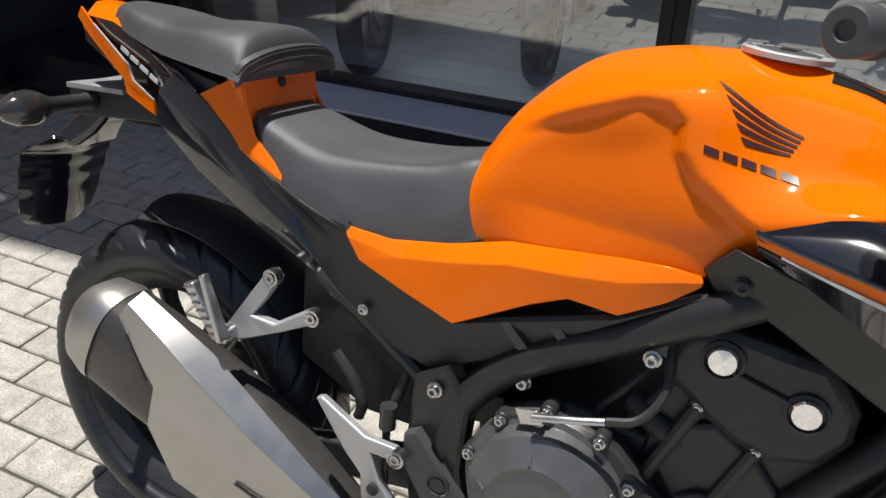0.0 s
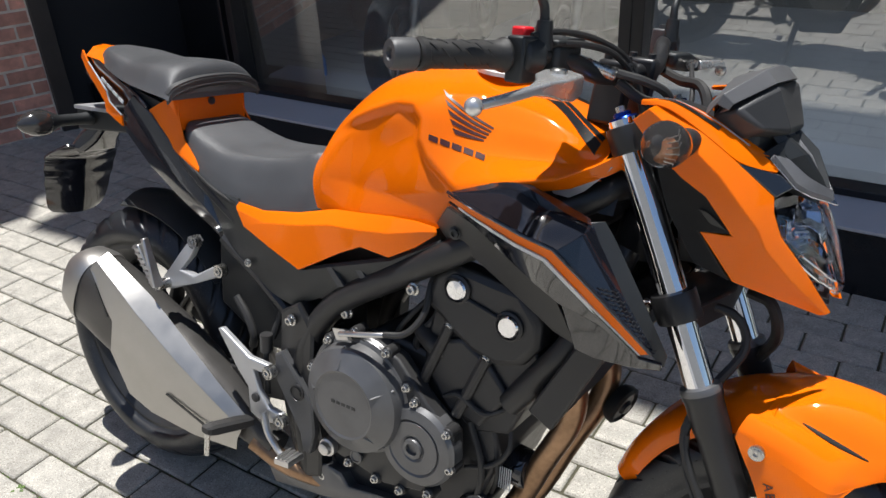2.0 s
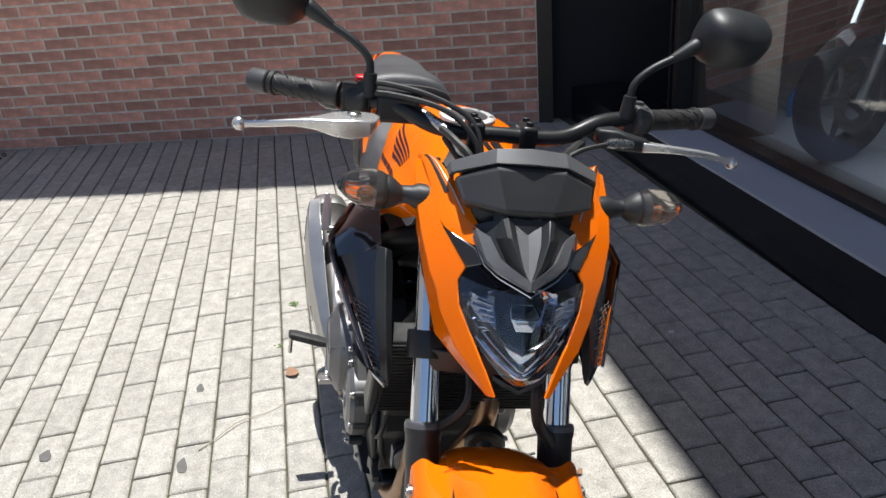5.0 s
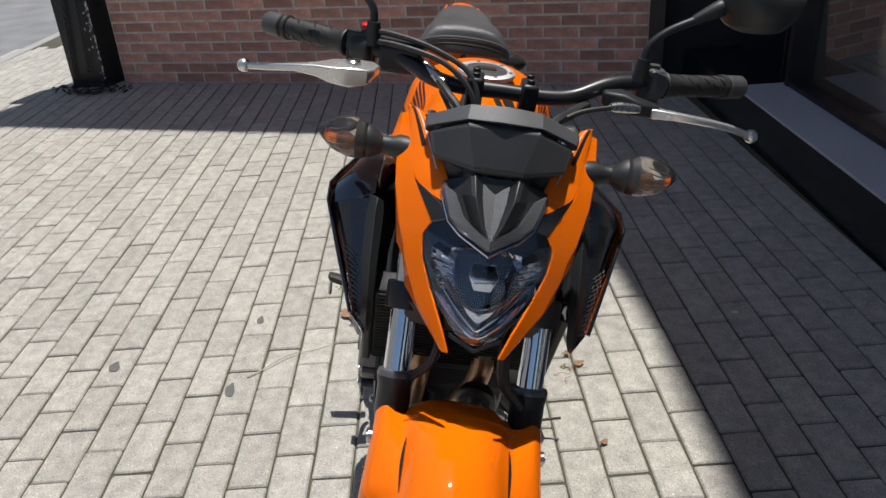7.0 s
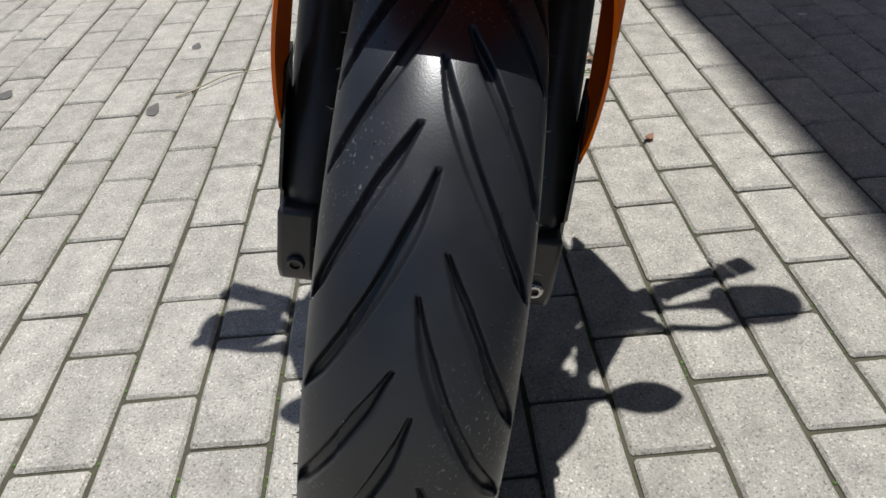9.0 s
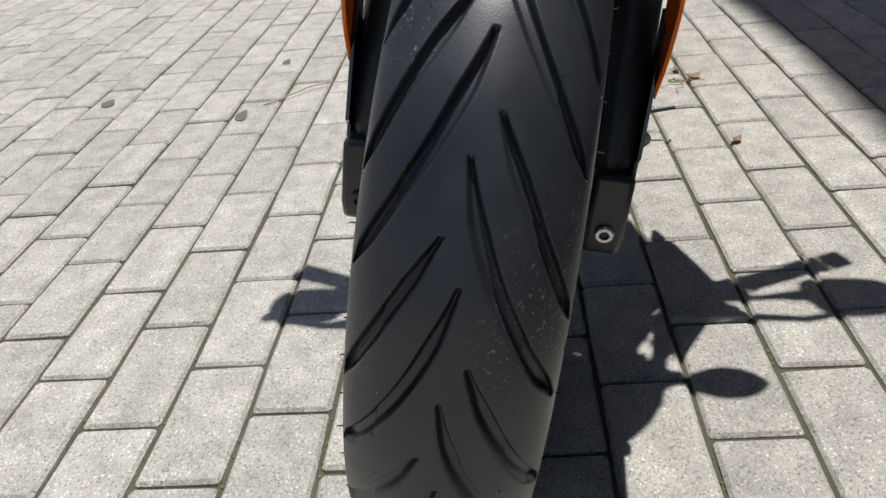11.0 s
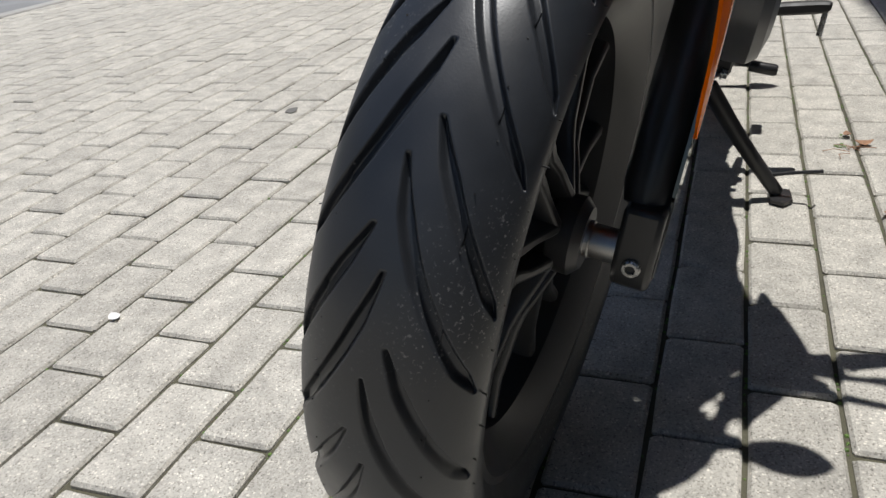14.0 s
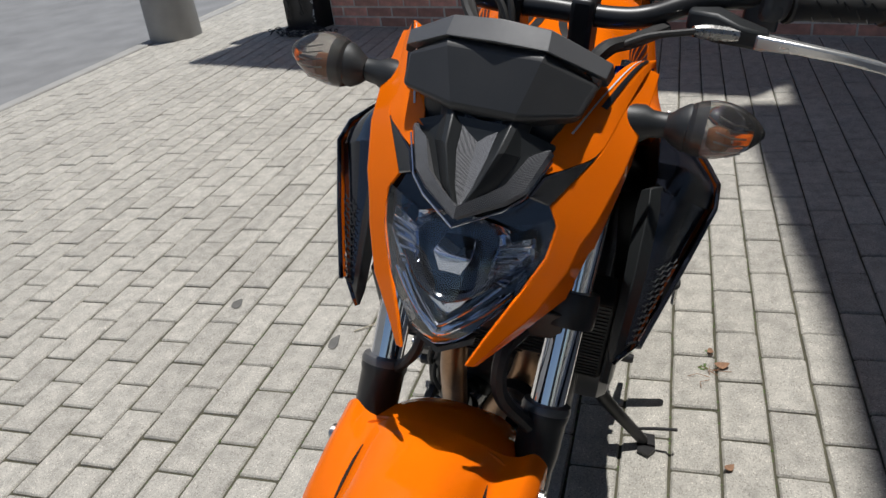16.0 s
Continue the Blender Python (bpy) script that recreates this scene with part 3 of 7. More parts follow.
# ---- the motorcycle ----
bike = tagged(new("motorcycle"), "orange and black naked motorcycle leaning on its side stand", "motorcycle")
bike.matrix_basis = pose(0.0605, 0.0513, 0, -10.7)
# what turns with the fork: four degrees to the right
F = pose(-0.22, 0, 0) @ pose(0, 0, 0, 10.7) @ pose(0, 0, 0, 0, 0, -4) @ pose(0, 0, 0, -10.7) @ pose(0.22, 0, 0)
R_, L_ = -1, 1


def tyre(radius, half, nth, nv, count, rim):
    """A road tyre with its grooves cut into the tread."""
    prof = []
    for i in range(nv + 1):
        a = -math.pi / 2 + math.pi * i / nv
        prof.append((half * math.sin(a), radius - 0.68 * half * (1 - math.cos(a))))
    side = [(half * 0.99, radius - 0.78 * half), (half * 0.95, radius - 0.95 * half), (half * 0.86, rim + 0.012), (half * 0.78, rim)]
    prof = [(-y, r) for y, r in reversed(side)] + prof + side
    prof = np.array(prof)
    mid = len(prof) // 2
    arc = np.r_[0, np.cumsum(np.hypot(*np.diff(prof, axis=0).T))]
    arc -= arc[mid]
    period = 2 * math.pi * radius / count
    k = period / 0.1346
    w = half / 0.0625
    strokes = [(0.0054, -0.0107, 0.1110, -0.072, 0.85), (0.0306, 0.0012, 0.1680, -0.070, 0.45), (0.0753, 0.0106, 0.1830, 0.072, 0.70), (0.0994, -0.0020, 0.2350, 0.068, 0.35)]
    th = np.arange(nth) * 2 * math.pi / nth
    s = -th * radius
    depth = np.zeros((nth, len(prof)))
    for s0, v0, s1, v1, lin in strokes:
        s0, s1, v0, v1 = s0 * k, s1 * k, v0 * w, v1 * w
        for turn in range(-2, 3):
            d = (s - s0) % period + period * turn
            u = d / (s1 - s0)
            ok = (u >= 0) & (u <= 1)
            if not ok.any():
                continue
            line = v0 + (v1 - v0) * (lin * u + (1 - lin) * u * u)
            slope = (v1 - v0) * (lin + 2 * (1 - lin) * u) / (s1 - s0)
            dist = np.abs(arc[None, :] - line[:, None]) / np.sqrt(1 + slope[:, None] ** 2)
            wide = 0.0039 * w * np.clip(np.minimum(u / 0.30 + 0.15, (1 - u) / 0.12 + 0.1), 0, 1)
            cut = np.clip((wide[:, None] + 0.0013 - dist) / 0.0026, 0, 1) * ok[:, None]
            depth = np.maximum(depth, cut)
    depth *= (0.0062 if half < 0.07 else 0.0030) * (np.abs(arc) < arc[-5] + 0.004)
    r = prof[None, :, 1] - depth
    y = np.repeat(prof[None, :, 0], nth, 0) * (1 - 0.03 * depth / 0.0062 * (np.abs(prof[None, :, 0]) > half * 0.6))
    v = np.stack([r * np.cos(th)[:, None], y, r * np.sin(th)[:, None]], -1).reshape(-1, 3)
    m = len(prof)
    i, j = np.meshgrid(np.arange(nth), np.arange(m - 1), indexing="ij")
    a, b = i * m + j, ((i + 1) % nth) * m + j
    f = np.stack([a, b, b + 1, a + 1], -1).reshape(-1, 4)
    me = bpy.data.meshes.new("tyre")
    me.from_pydata(v.tolist(), [], f.tolist())
    me.materials.append(RUBBER)
    me.polygons.foreach_set("use_smooth", [True] * len(me.polygons))
    return me


def wheel(name, label, at, radius, half, rim, nth, nv, count, m):
    """Tyre, rim, spokes and hub of one wheel."""
    place = m @ Matrix.Translation(at)
    ty = new("tyre", tyre(radius, half, nth, nv, count, rim))
    hub = bmesh.new()
    turned(hub, [(0.028, -0.058), (0.036, -0.05), (0.036, -0.03), (0.028, -0.02), (0.028, 0.02), (0.036, 0.03), (0.036, 0.05), (0.028, 0.058)], n=28)
    wh = part(name, hub, RIMBLACK, bike, label, m=place)
    ty.parent = wh
    tagged(ty, "worn black road tyre with angled grooves")
    bm = bmesh.new()
    h = half * 0.80
    turned(bm, [(rim - 0.004, -h), (rim + 0.006, -h), (rim + 0.006, -h + 0.006), (rim - 0.012, -h + 0.012), (rim - 0.024, -h * 0.45),
                (rim - 0.024, h * 0.45), (rim - 0.012, h - 0.012), (rim + 0.006, h - 0.006), (rim + 0.006, h), (rim - 0.004, h),
                (rim - 0.022, h - 0.012), (rim - 0.036, h * 0.5), (rim - 0.036, -h * 0.5), (rim - 0.022, -h + 0.012), (rim - 0.004, -h)], n=72, caps=False)
    part("rim", bm, RIMBLACK, wh)
    for i in range(6):
        a = 2 * math.pi * i / 6 + 0.05
        bm = bmesh.new()
        out, t = Vector((math.cos(a), 0, math.sin(a))), Vector((-math.sin(a), 0, math.cos(a)))
        side_ = Vector((0, 1, 0))
        for side in (-1, 1):
            rows = []
            for r, off, wd, dp in ((.030, .017, .008, .040), (.062, .016, .007, .030), (.080, .013, .009, .024), (.095, .016, .009, .021), (rim - .075, .026, .0075, .017), (rim - .030, .040, .0095, .020), (rim - .020, .042, .013, .026)):
                p = out * r + t * off * side
                rows.append([p + t * wd * u + side_ * dp * v for u, v in ((-1, .7), (-.6, 1), (.6, 1), (1, .7), (1, -.7), (.6, -1), (-.6, -1), (-1, -.7))])
            rings(bm, rows)
        rows = []
        for r, wd, dp in ((.074, .012, .018), (.082, .014, .021), (.094, .012, .018)):
            rows.append([out * r + t * wd * u + side_ * dp * v for u, v in ((-1, 1), (1, 1), (1, -1), (-1, -1))])
        rings(bm, rows)
        part("spoke", bm, RIMBLACK, wh, bevel=0.002)
    return wh


def nubs(wh, radius, half, many, seed):
    """Moulding hairs left on a young tyre."""
    rd = random.Random(seed)
    bm = bmesh.new()
    for i in range(many):
        a = 2 * math.pi * (i // 4) * 4 / many + rd.uniform(-.004, .004)
        t = (-1.42, 1.42, -.62, .66)[i % 4] + rd.uniform(-.05, .05)
        y, r = half * math.sin(t), radius - 0.68 * half * (1 - math.cos(t))
        p = Vector((r * math.cos(a), y, r * math.sin(a)))
        out = Vector((math.cos(a) * math.cos(t), math.sin(t), math.sin(a) * math.cos(t)))
        l = rd.uniform(.0008, .0042) if i % 4 < 2 else rd.uniform(.0004, .0012)
        tip = p + out * l + Vector((rd.uniform(-1, 1), rd.uniform(-1, 1), rd.uniform(-1, 1))) * l * .4
        tube(bm, [p - out * .001, p + out * l * .6, tip], [.0006, .0005, .0003], 4)
    tagged(part("tyre_hairs", bm, RUBBERSIDE, wh), "fine rubber moulding hairs", kind="stuff")


fw = wheel("front_wheel", "black cast front wheel with a grooved tyre", (0, 0.002, 0.300), 0.300, 0.0625, 0.222, 1500, 240, 14, F)
rw = wheel("rear_wheel", "black cast rear wheel with a wide tyre", (-1.41, 0, 0.312), 0.312, 0.0800, 0.224, 700, 70, 14, Matrix())

nubs(fw, 0.300, 0.0625, 240, 4)

# brake disc, right of the front wheel, and caliper
bm = bmesh.new()
turned(bm, [(0.108, -0.071), (0.155, -0.071), (0.155, -0.066), (0.108, -0.066), (0.108, -0.071)], n=56, caps=False)
disc = part("brake_disc", bm, ALU, fw, "drilled steel brake disc")
bm = bmesh.new()
turned(bm, [(0.035, -0.060), (0.112, -0.068), (0.112, -0.071), (0.035, -0.066)], n=24, caps=False)
part("disc_carrier", bm, BLACKGLOSS, fw)
bm = bmesh.new()
turned(bm, [(0.012, -0.126), (0.012, 0.120)], n=16)
part("axle", bm, STEEL, fw)
bm = bmesh.new()
turned(bm, [(0.017, 0.056), (0.017, 0.062), (0.0155, 0.063), (0.0155, 0.089)], n=20)
part("spacer", bm, ALU, fw)

# fuel tank
TANK = [(-0.872, ((0, .864), (.034, .860), (.060, .846), (.080, .826), (.091, .794), (.094, .746))),
        (-0.835, ((0, .920), (.048, .908), (.082, .876), (.097, .840), (.102, .800), (.102, .752))),
        (-0.760, ((0, .984), (.054, .970), (.102, .930), (.114, .878), (.121, .826), (.120, .757))),
        (-0.680, ((0, 1.010), (.064, .997), (.119, .957), (.128, .898), (.136, .838), (.134, .764))),
        (-0.600, ((0, 1.017), (.070, 1.004), (.117, .974), (.138, .922), (.154, .850), (.145, .775))),
        (-0.530, ((0, 1.013), (.064, .992), (.098, .957), (.124, .918), (.164, .864), (.150, .815))),
        (-0.455, ((0, .995), (.066, .983), (.100, .951), (.124, .916), (.168, .888), (.150, .860))),
        (-0.390, ((0, .971), (.064, .964), (.096, .944), (.118, .918), (.155, .902), (.135, .888))),
        (-0.335, ((0, .948), (.056, .945), (.084, .935), (.104, .922), (.120, .910), (.100, .900)))]
tbm = skin([mirrored([(x, y, z) for y, z in sec]) for x, sec in TANK], 120, 161)
# knee hollows below the shoulder line
SHOULDER = [(-.50, .838), (-.546, .862), (-.599, .890), (-.622, .916), (-.626, .944), (-.642, .960), (-.676, .960), (-.725, .940), (-.82, .900), (-.90, .862)]


def hollow(x, z):
    low, near = False, 1.0
    for (xa, za), (xb, zb) in zip(SHOULDER, SHOULDER[1:]):
        u = max(0.0, min(1.0, ((x - xa) * (xb - xa) + (z - za) * (zb - za)) / ((xb - xa) ** 2 + (zb - za) ** 2)))
        near = min(near, math.hypot(x - xa - u * (xb - xa), z - za - u * (zb - za)))
    loop = SHOULDER + [(-.95, .70), (-.50, .70)]
    for (xa, za), (xb, zb) in zip(loop, loop[1:] + loop[:1]):
        if (za > z) != (zb > z) and x < xa + (z - za) / (zb - za) * (xb - xa):
            low = not low
    u = max(0.0, min(1.0, 0.5 + (near if low else -near) / 0.022))
    return u * u * (3 - 2 * u)


for v in tbm.verts:
    if abs(v.co.y) > 0.05:
        fade = min(1.0, max(0.25, (v.co.z - .755) / .06)) * min(1.0, max(0.0, (v.co.x + .845) / .07))
        v.co.y -= math.copysign(0.0145 * hollow(v.co.x, v.co.z) * fade * min(1.0, (abs(v.co.y) - .05) / .04), v.co.y)
tank = part("fuel_tank", tbm, ORANGE, bike, "glossy orange steel fuel tank", sharp=60)

# seats
SEATR = [(-1.222, ((0, .853), (.050, .853), (.068, .850), (.078, .832), (.082, .806))),
         (-1.195, ((0, .848), (.056, .846), (.083, .836), (.092, .812), (.098, .786))),
         (-1.100, ((0, .822), (.058, .820), (.090, .812), (.109, .782), (.118, .750))),
         (-1.000, ((0, .820), (.056, .818), (.085, .814), (.106, .768), (.119, .724))),
         (-0.925, ((0, .830), (.052, .829), (.079, .825), (.104, .776), (.117, .728))),
         (-0.878, ((0, .846), (.050, .845), (.074, .840), (.098, .788), (.109, .744))),
         (-0.852, ((0, .848), (.044, .846), (.066, .832), (.084, .790), (.100, .752))),
         (-0.828, ((0, .842), (.040, .838), (.060, .820), (.070, .790), (.088, .760)))]
part("rider_seat", skin([mirrored([(x, y, z) for y, z in sec]) for x, sec in SEATR], 48, 61, caps=True), SEAT, bike, "black textured vinyl rider seat", sharp=50)
rider = bpy.data.objects["rider_seat"]
# thin dull-black line along the lower edge imitates the shadow gap under the seat
for q in (R_, L_):
    bm = bmesh.new()
    tube(bm, [(x, q * (sec[-1][0] + .0015), sec[-1][1] - .002) for x, sec in SEATR], 0.0045, 8, 40)
    part("seat_shadow_line", bm, DEEPBLACK, rider, "dark line for the shadow gap under the seat")
SEATP = [(-1.214, ((0, .925), (.074, .923), (.108, .913), (.120, .898))),
         (-1.236, ((0, .962), (.068, .956), (.100, .938), (.121, .903))),
         (-1.290, ((0, .966), (.062, .960), (.094, .948), (.117, .908))),
         (-1.380, ((0, .961), (.052, .957), (.080, .948), (.100, .916))),
         (-1.460, ((0, .969), (.044, .966), (.066, .958), (.080, .932))),
         (-1.512, ((0, .972), (.032, .969), (.046, .960), (.054, .944)))]
part("passenger_seat", skin([mirrored([(x, y, z) for y, z in sec]) for x, sec in SEATP], 44, 49, caps=True), SEAT, bike, "black textured vinyl passenger seat with a strap", sharp=50)

# fork legs
FK = lambda z: -0.068 - 0.49 * (z - 0.461)
for s in (R_, L_):
    y = 0.1 * s
    bm = bmesh.new()
    tube(bm, [(FK(0.60), y, 0.60), (FK(0.985), y, 0.985)], 0.0205, 28)
    leg = part("fork_leg", bm, CHROME, bike, "chromed telescopic fork leg with a black slider", m=F)
    bm = bmesh.new()
    d = Vector((FK(0.20) - FK(0.66), 0, 0.20 - 0.66)).normalized()
    top = Vector((FK(0.648), y, 0.648))
    turned(bm, [(0.021, 0), (0.0265, 0.0), (0.0280, 0.004), (0.0280, 0.012), (0.0262, 0.018), (0.0258, 0.055), (0.0235, 0.075), (0.0235, 0.285), (0.022, 0.325), (0.018, 0.342), (0.010, 0.345)], top, d, 28)
    part("slider", bm, FRAMEPAINT, leg, "black painted fork slider")
    bm = bmesh.new()
    turned(bm, [(0.0215, -0.004), (0.0270, -0.003), (0.0288, 0.003), (0.0275, 0.008)], top, d, 28)
    part("dust_seal", bm, ENGINEGREY, leg)


def both(pts, s):
    """Points listed for the right side, laid to side s."""
    return [(x, -s * y, z) for x, y, z in pts]


def sheet(rows, d=0.004):
    bm = bmesh.new()
    return thick(rings(bm, [[Vector(p) for p in r] for r in rows], False, False), d)


def lettering(name, txt, size, m, mat, parent, label="", deep=0.0006, spacing=1.0):
    cu = bpy.data.curves.new(name, "FONT")
    cu.body, cu.size, cu.extrude, cu.align_x, cu.align_y = txt, size, deep, "CENTER", "CENTER"
    cu.space_character = spacing
    ob = new(name, cu)
    me = bpy.data.meshes.new_from_object(ob.evaluated_get(bpy.context.evaluated_depsgraph_get()))
    bpy.data.objects.remove(ob)
    bpy.data.curves.remove(cu)
    me.materials.append(mat)
    ob = new(name, me)
    ob.parent, ob.matrix_basis = parent, m
    if label:
        tagged(ob, label)
    return ob


# front fender
def arch(theta, r, half):
    a = radians(theta)
    return mirrored([((r + o) * math.cos(a), y, 0.300 + (r + o) * math.sin(a)) for y, o in half])


# half ribs from the crown outwards; the first four go on down into the fork covers
RIBS = [[(-.072, 0, .653), (-.072, .030, .651), (-.073, .055, .645), (-.076, .074, .637), (-.082, .090, .635), (-.090, .106, .638), (-.096, .119, .622), (-.098, .121, .607)],
        [(-.030, 0, .667), (-.030, .030, .664), (-.030, .055, .651), (-.030, .073, .631), (-.030, .088, .629), (-.030, .105, .624), (-.030, .116, .610), (-.030, .121, .593)],
        [(.020, 0, .669), (.020, .030, .665), (.020, .053, .648), (.020, .071, .621), (.020, .085, .612), (.020, .098, .603), (.020, .110, .592), (.020, .118, .578)],
        [(.048, 0, .666), (.048, .030, .661), (.048, .052, .644), (.048, .068, .618), (.047, .076, .606), (.046, .082, .597), (.045, .088, .589), (.045, .091, .583)],
        [(.080, 0, .656), (.080, .029, .651), (.079, .050, .636), (.077, .064, .617), (.076, .068, .609), (.075, .070, .603), (.074, .071, .599), (.073, .072, .596)],
        [(.110, 0, .640), (.110, .027, .636), (.108, .047, .625), (.104, .060, .609), (.102, .064, .604), (.101, .066, .600), (.100, .067, .597), (.099, .068, .595)],
        [(.135, 0, .622), (.134, .024, .619), (.129, .042, .611), (.122, .054, .603), (.120, .058, .600), (.118, .061, .598), (.116, .063, .597), (.114, .0645, .5955)],
        [(.1531, 0, .607), (.151, .020, .606), (.145, .037, .6035), (.136, .050, .601), (.132, .054, .600), (.128, .058, .599), (.124, .061, .598), (.119, .0645, .597)]]
COVER = [[(-.098, .121, .607), (-.030, .121, .593), (.020, .118, .578), (.045, .091, .583)],
         [(-.086, .122, .588), (-.030, .124, .570), (.013, .123, .563), (.034, .110, .568)],
         [(-.062, .123, .550), (-.025, .126, .535), (.008, .126, .530), (.027, .120, .535)],
         [(-.044, .124, .508), (-.018, .127, .490), (.004, .128, .485), (.022, .125, .490)],
         [(-.033, .125, .455), (-.016, .127, .445), (-.002, .128, .440), (.009, .126, .442)],
         [(-.028, .125, .412), (-.022, .126, .407), (-.016, .127, .405), (-.012, .126, .409)]]
bm = skin([mirrored(r) for r in RIBS], 70, 121)
fender = part("front_fender", thick(bm, 0.003), ORANGE, bike, "glossy orange front mudguard with slots", m=F, sharp=60)
REAR = [arch(th, r, [(w * q, o) for q, o in ((0, 0), (.5, -.002), (.8, -.010), (.95, -.022), (1, -.040))])
        for th, r, w in ((101, .356, .090), (115, .348, .080), (130, .336, .070), (145, .322, .058), (157, .312, .036))]
part("fender_rear", thick(skin(REAR, 24, 33), 0.003), ORANGE, fender, "orange rear half of the mudguard")
bpy.context.view_layer.update()
for s in (R_, L_):
    bm = skin([[(x, y * s, z) for x, y, z in row] for row in COVER], 40, 24)
    part("fender_leg", thick(bm, 0.003), ORANGE, fender, "orange fork cover of the mudguard", sharp=60)
    bm = bmesh.new()
    rows = []
    for x, w in ((-.032, .0005), (-.024, .0022), (-.012, .0036), (.002, .0042), (.016, .0038), (.030, .0026), (.042, .0014), (.050, .0004)):
        inner, outer = (fender.ray_cast(Vector((x, q * s, 1)), Vector((0, 0, -1)))[1] for q in (.0700, .0700 + w))
        up = Vector((.0004, .0004 * s, .0014))
        rows.append([inner + up, inner.lerp(outer, 0.5) + up * 1.2, outer + up, outer - up, inner - up])
    rings(bm, rows)
    part("fender_slot", bm, DEEPBLACK, fender, "dark vent slot")
    bm = bmesh.new()
    turned(bm, [(0.0105, -.004), (0.0105, 0.0028), (0.009, 0.0034), (0.0068, 0.0034), (0.0068, 0.0052), (0.0034, 0.0056), (0.0034, 0.003)], (-0.068, 0.1225 * s, 0.598), (0, s, 0), 20)
    part("fender_bolt", bm, STEEL, fender, "bright button-head bolt")
lettering("fender_letters", "ABS", 0.017, Matrix.Translation((-0.041, -0.1268, 0.549)) @ pose(0, 0, 0, 90, 67, 0), DECAL, fender, "dark letters", spacing=1.25)

# headlight cowl, one blade each side
BLADE = [[(-.268, -.122, 1.018), (-.276, -.140, 1.010), (-.302, -.124, .990)],
         [(-.212, -.116, .990), (-.217, -.138, .974), (-.262, -.134, .958)],
         [(-.168, -.108, .960), (-.176, -.132, .942), (-.222, -.134, .931)],
         [(-.123, -.076, .919), (-.142, -.120, .902), (-.190, -.131, .914)],
         [(-.117, -.086, .902), (-.126, -.110, .882), (-.152, -.121, .869)],
         [(-.104, -.082, .873), (-.114, -.104, .858), (-.193, -.119, .865)],
         [(-.074, -.062, .834), (-.084, -.084, .822), (-.146, -.103, .806)],
         [(-.052, -.044, .800), (-.060, -.058, .794), (-.095, -.072, .788)],
         [(-.036, -.033, .777), (-.041, -.040, .774), (-.048, -.043, .772)]]
for s in (R_, L_):
    bm = sheet([both(r, s) for r in BLADE])
    cowl = part("headlight_cowl", bm, ORANGE, bike, "glossy orange headlight cowl blade", m=F, bevel=0.003, seg=3, sharp=40)
    lo = spline(both([(-.290, -.133, 1.012), (-.258, -.128, 1.013), (-.212, -.118, .989), (-.168, -.107, .961), (-.145, -.086, .951), (-.128, -.069, .948)], s), 28)
    hi = spline(both([(-.292, -.128, 1.016), (-.256, -.110, 1.021), (-.206, -.088, 1.003), (-.162, -.068, .977), (-.142, -.061, .964), (-.127, -.064, .950)], s), 28)

    def band(a, b, i0, i1, lift, mat, name, label="", deep=0.003):
        """A strip of the lobe between two shares of its width."""
        bm = bmesh.new()
        rows = []
        for q in np.linspace(a, b, 6):
            rows.append([lo[i].lerp(hi[i], q) + Vector((.45, .30 * s, .84)) * (lift + 0.006 * math.sin(math.pi * q) * (1 - i / 27)) for i in range(i0, i1)])
        rings(bm, rows, False, False)
        return part(name, thick(bm, deep), mat, cowl, label, sharp=50)

    band(0, 1, 0, 28, 0.0, ORANGE, "cowl_lobe")
    band(0.42, 0.60, 3, 13, 0.0012, DECALBLACK, "cowl_stripe", "black stripe", 0.0006)
    band(0.72, 0.77, 4, 17, 0.0012, DECALWHITE, "cowl_line", "fine silver line", 0.0006)
    bm = bmesh.new()
    plate(bm, both([(-.270, -.120, .955), (-.198, -.129, .921), (-.150, -.119, .872), (-.193, -.119, .865), (-.150, -.102, .806), (-.200, -.098, .815), (-.245, -.105, .880)], s), (0, s, 0), 0.02)
    part("cowl_inner", bm, DEEPBLACK, cowl, "black plastic inner cowl", bevel=0.002)
    bm = bmesh.new()
    plate(bm, both([(-.196, -.1275, .896), (-.184, -.1275, .894), (-.160, -.122, .876), (-.180, -.1245, .880)], s), (0, s, 0), 0.004)
    part("cowl_vent", bm, DECALBLACK, cowl)
    # smoked corner light between lobe and blade
    bm = bmesh.new()
    plate(bm, both([(-.166, -.106, .957), (-.124, -.066, .945), (-.108, -.058, .930), (-.122, -.076, .918)], s), (1, 0.4 * s, 0.4), 0.006, 0.002, 0.001)
    part("corner_lens", bm, BLACKGLOSS, cowl, "smoked corner of the headlight")
    # front indicator on its stalk
    c = Vector((-.226, 0.135 * s, 0.975))
    bm = bmesh.new()
    turned(bm, [(.018, -.015), (.018, .002), (.0135, .010), (.0120, .026), (.0135, .034)], c, (0, s, 0.08), 24)
    ind = part("indicator", bm, PLASTIC, bike, "front indicator with a smoked clear lens", m=F)
    o = Vector((-.222, 0.196 * s, 0.981))

    def almond(q, w, h, back=1.0):
        return [o + Vector((w * math.cos(a) * (1.0 if math.cos(a) > 0 else back), q * s, h * math.sin(a) * (1 - 0.12 * math.cos(a)) + q * 0.1)) for a in (2 * math.pi * j / 32 for j in range(32))]

    bm = bmesh.new()
    rings(bm, [almond(*r) for r in ((-.038, .011, .011), (-.030, .0155, .0175), (-.020, .0205, .0235), (-.017, .0205, .0235), (-.020, .017, .019))])
    part("housing", bm, PLASTIC, ind, "black back of the lamp housing")
    bm = bmesh.new()
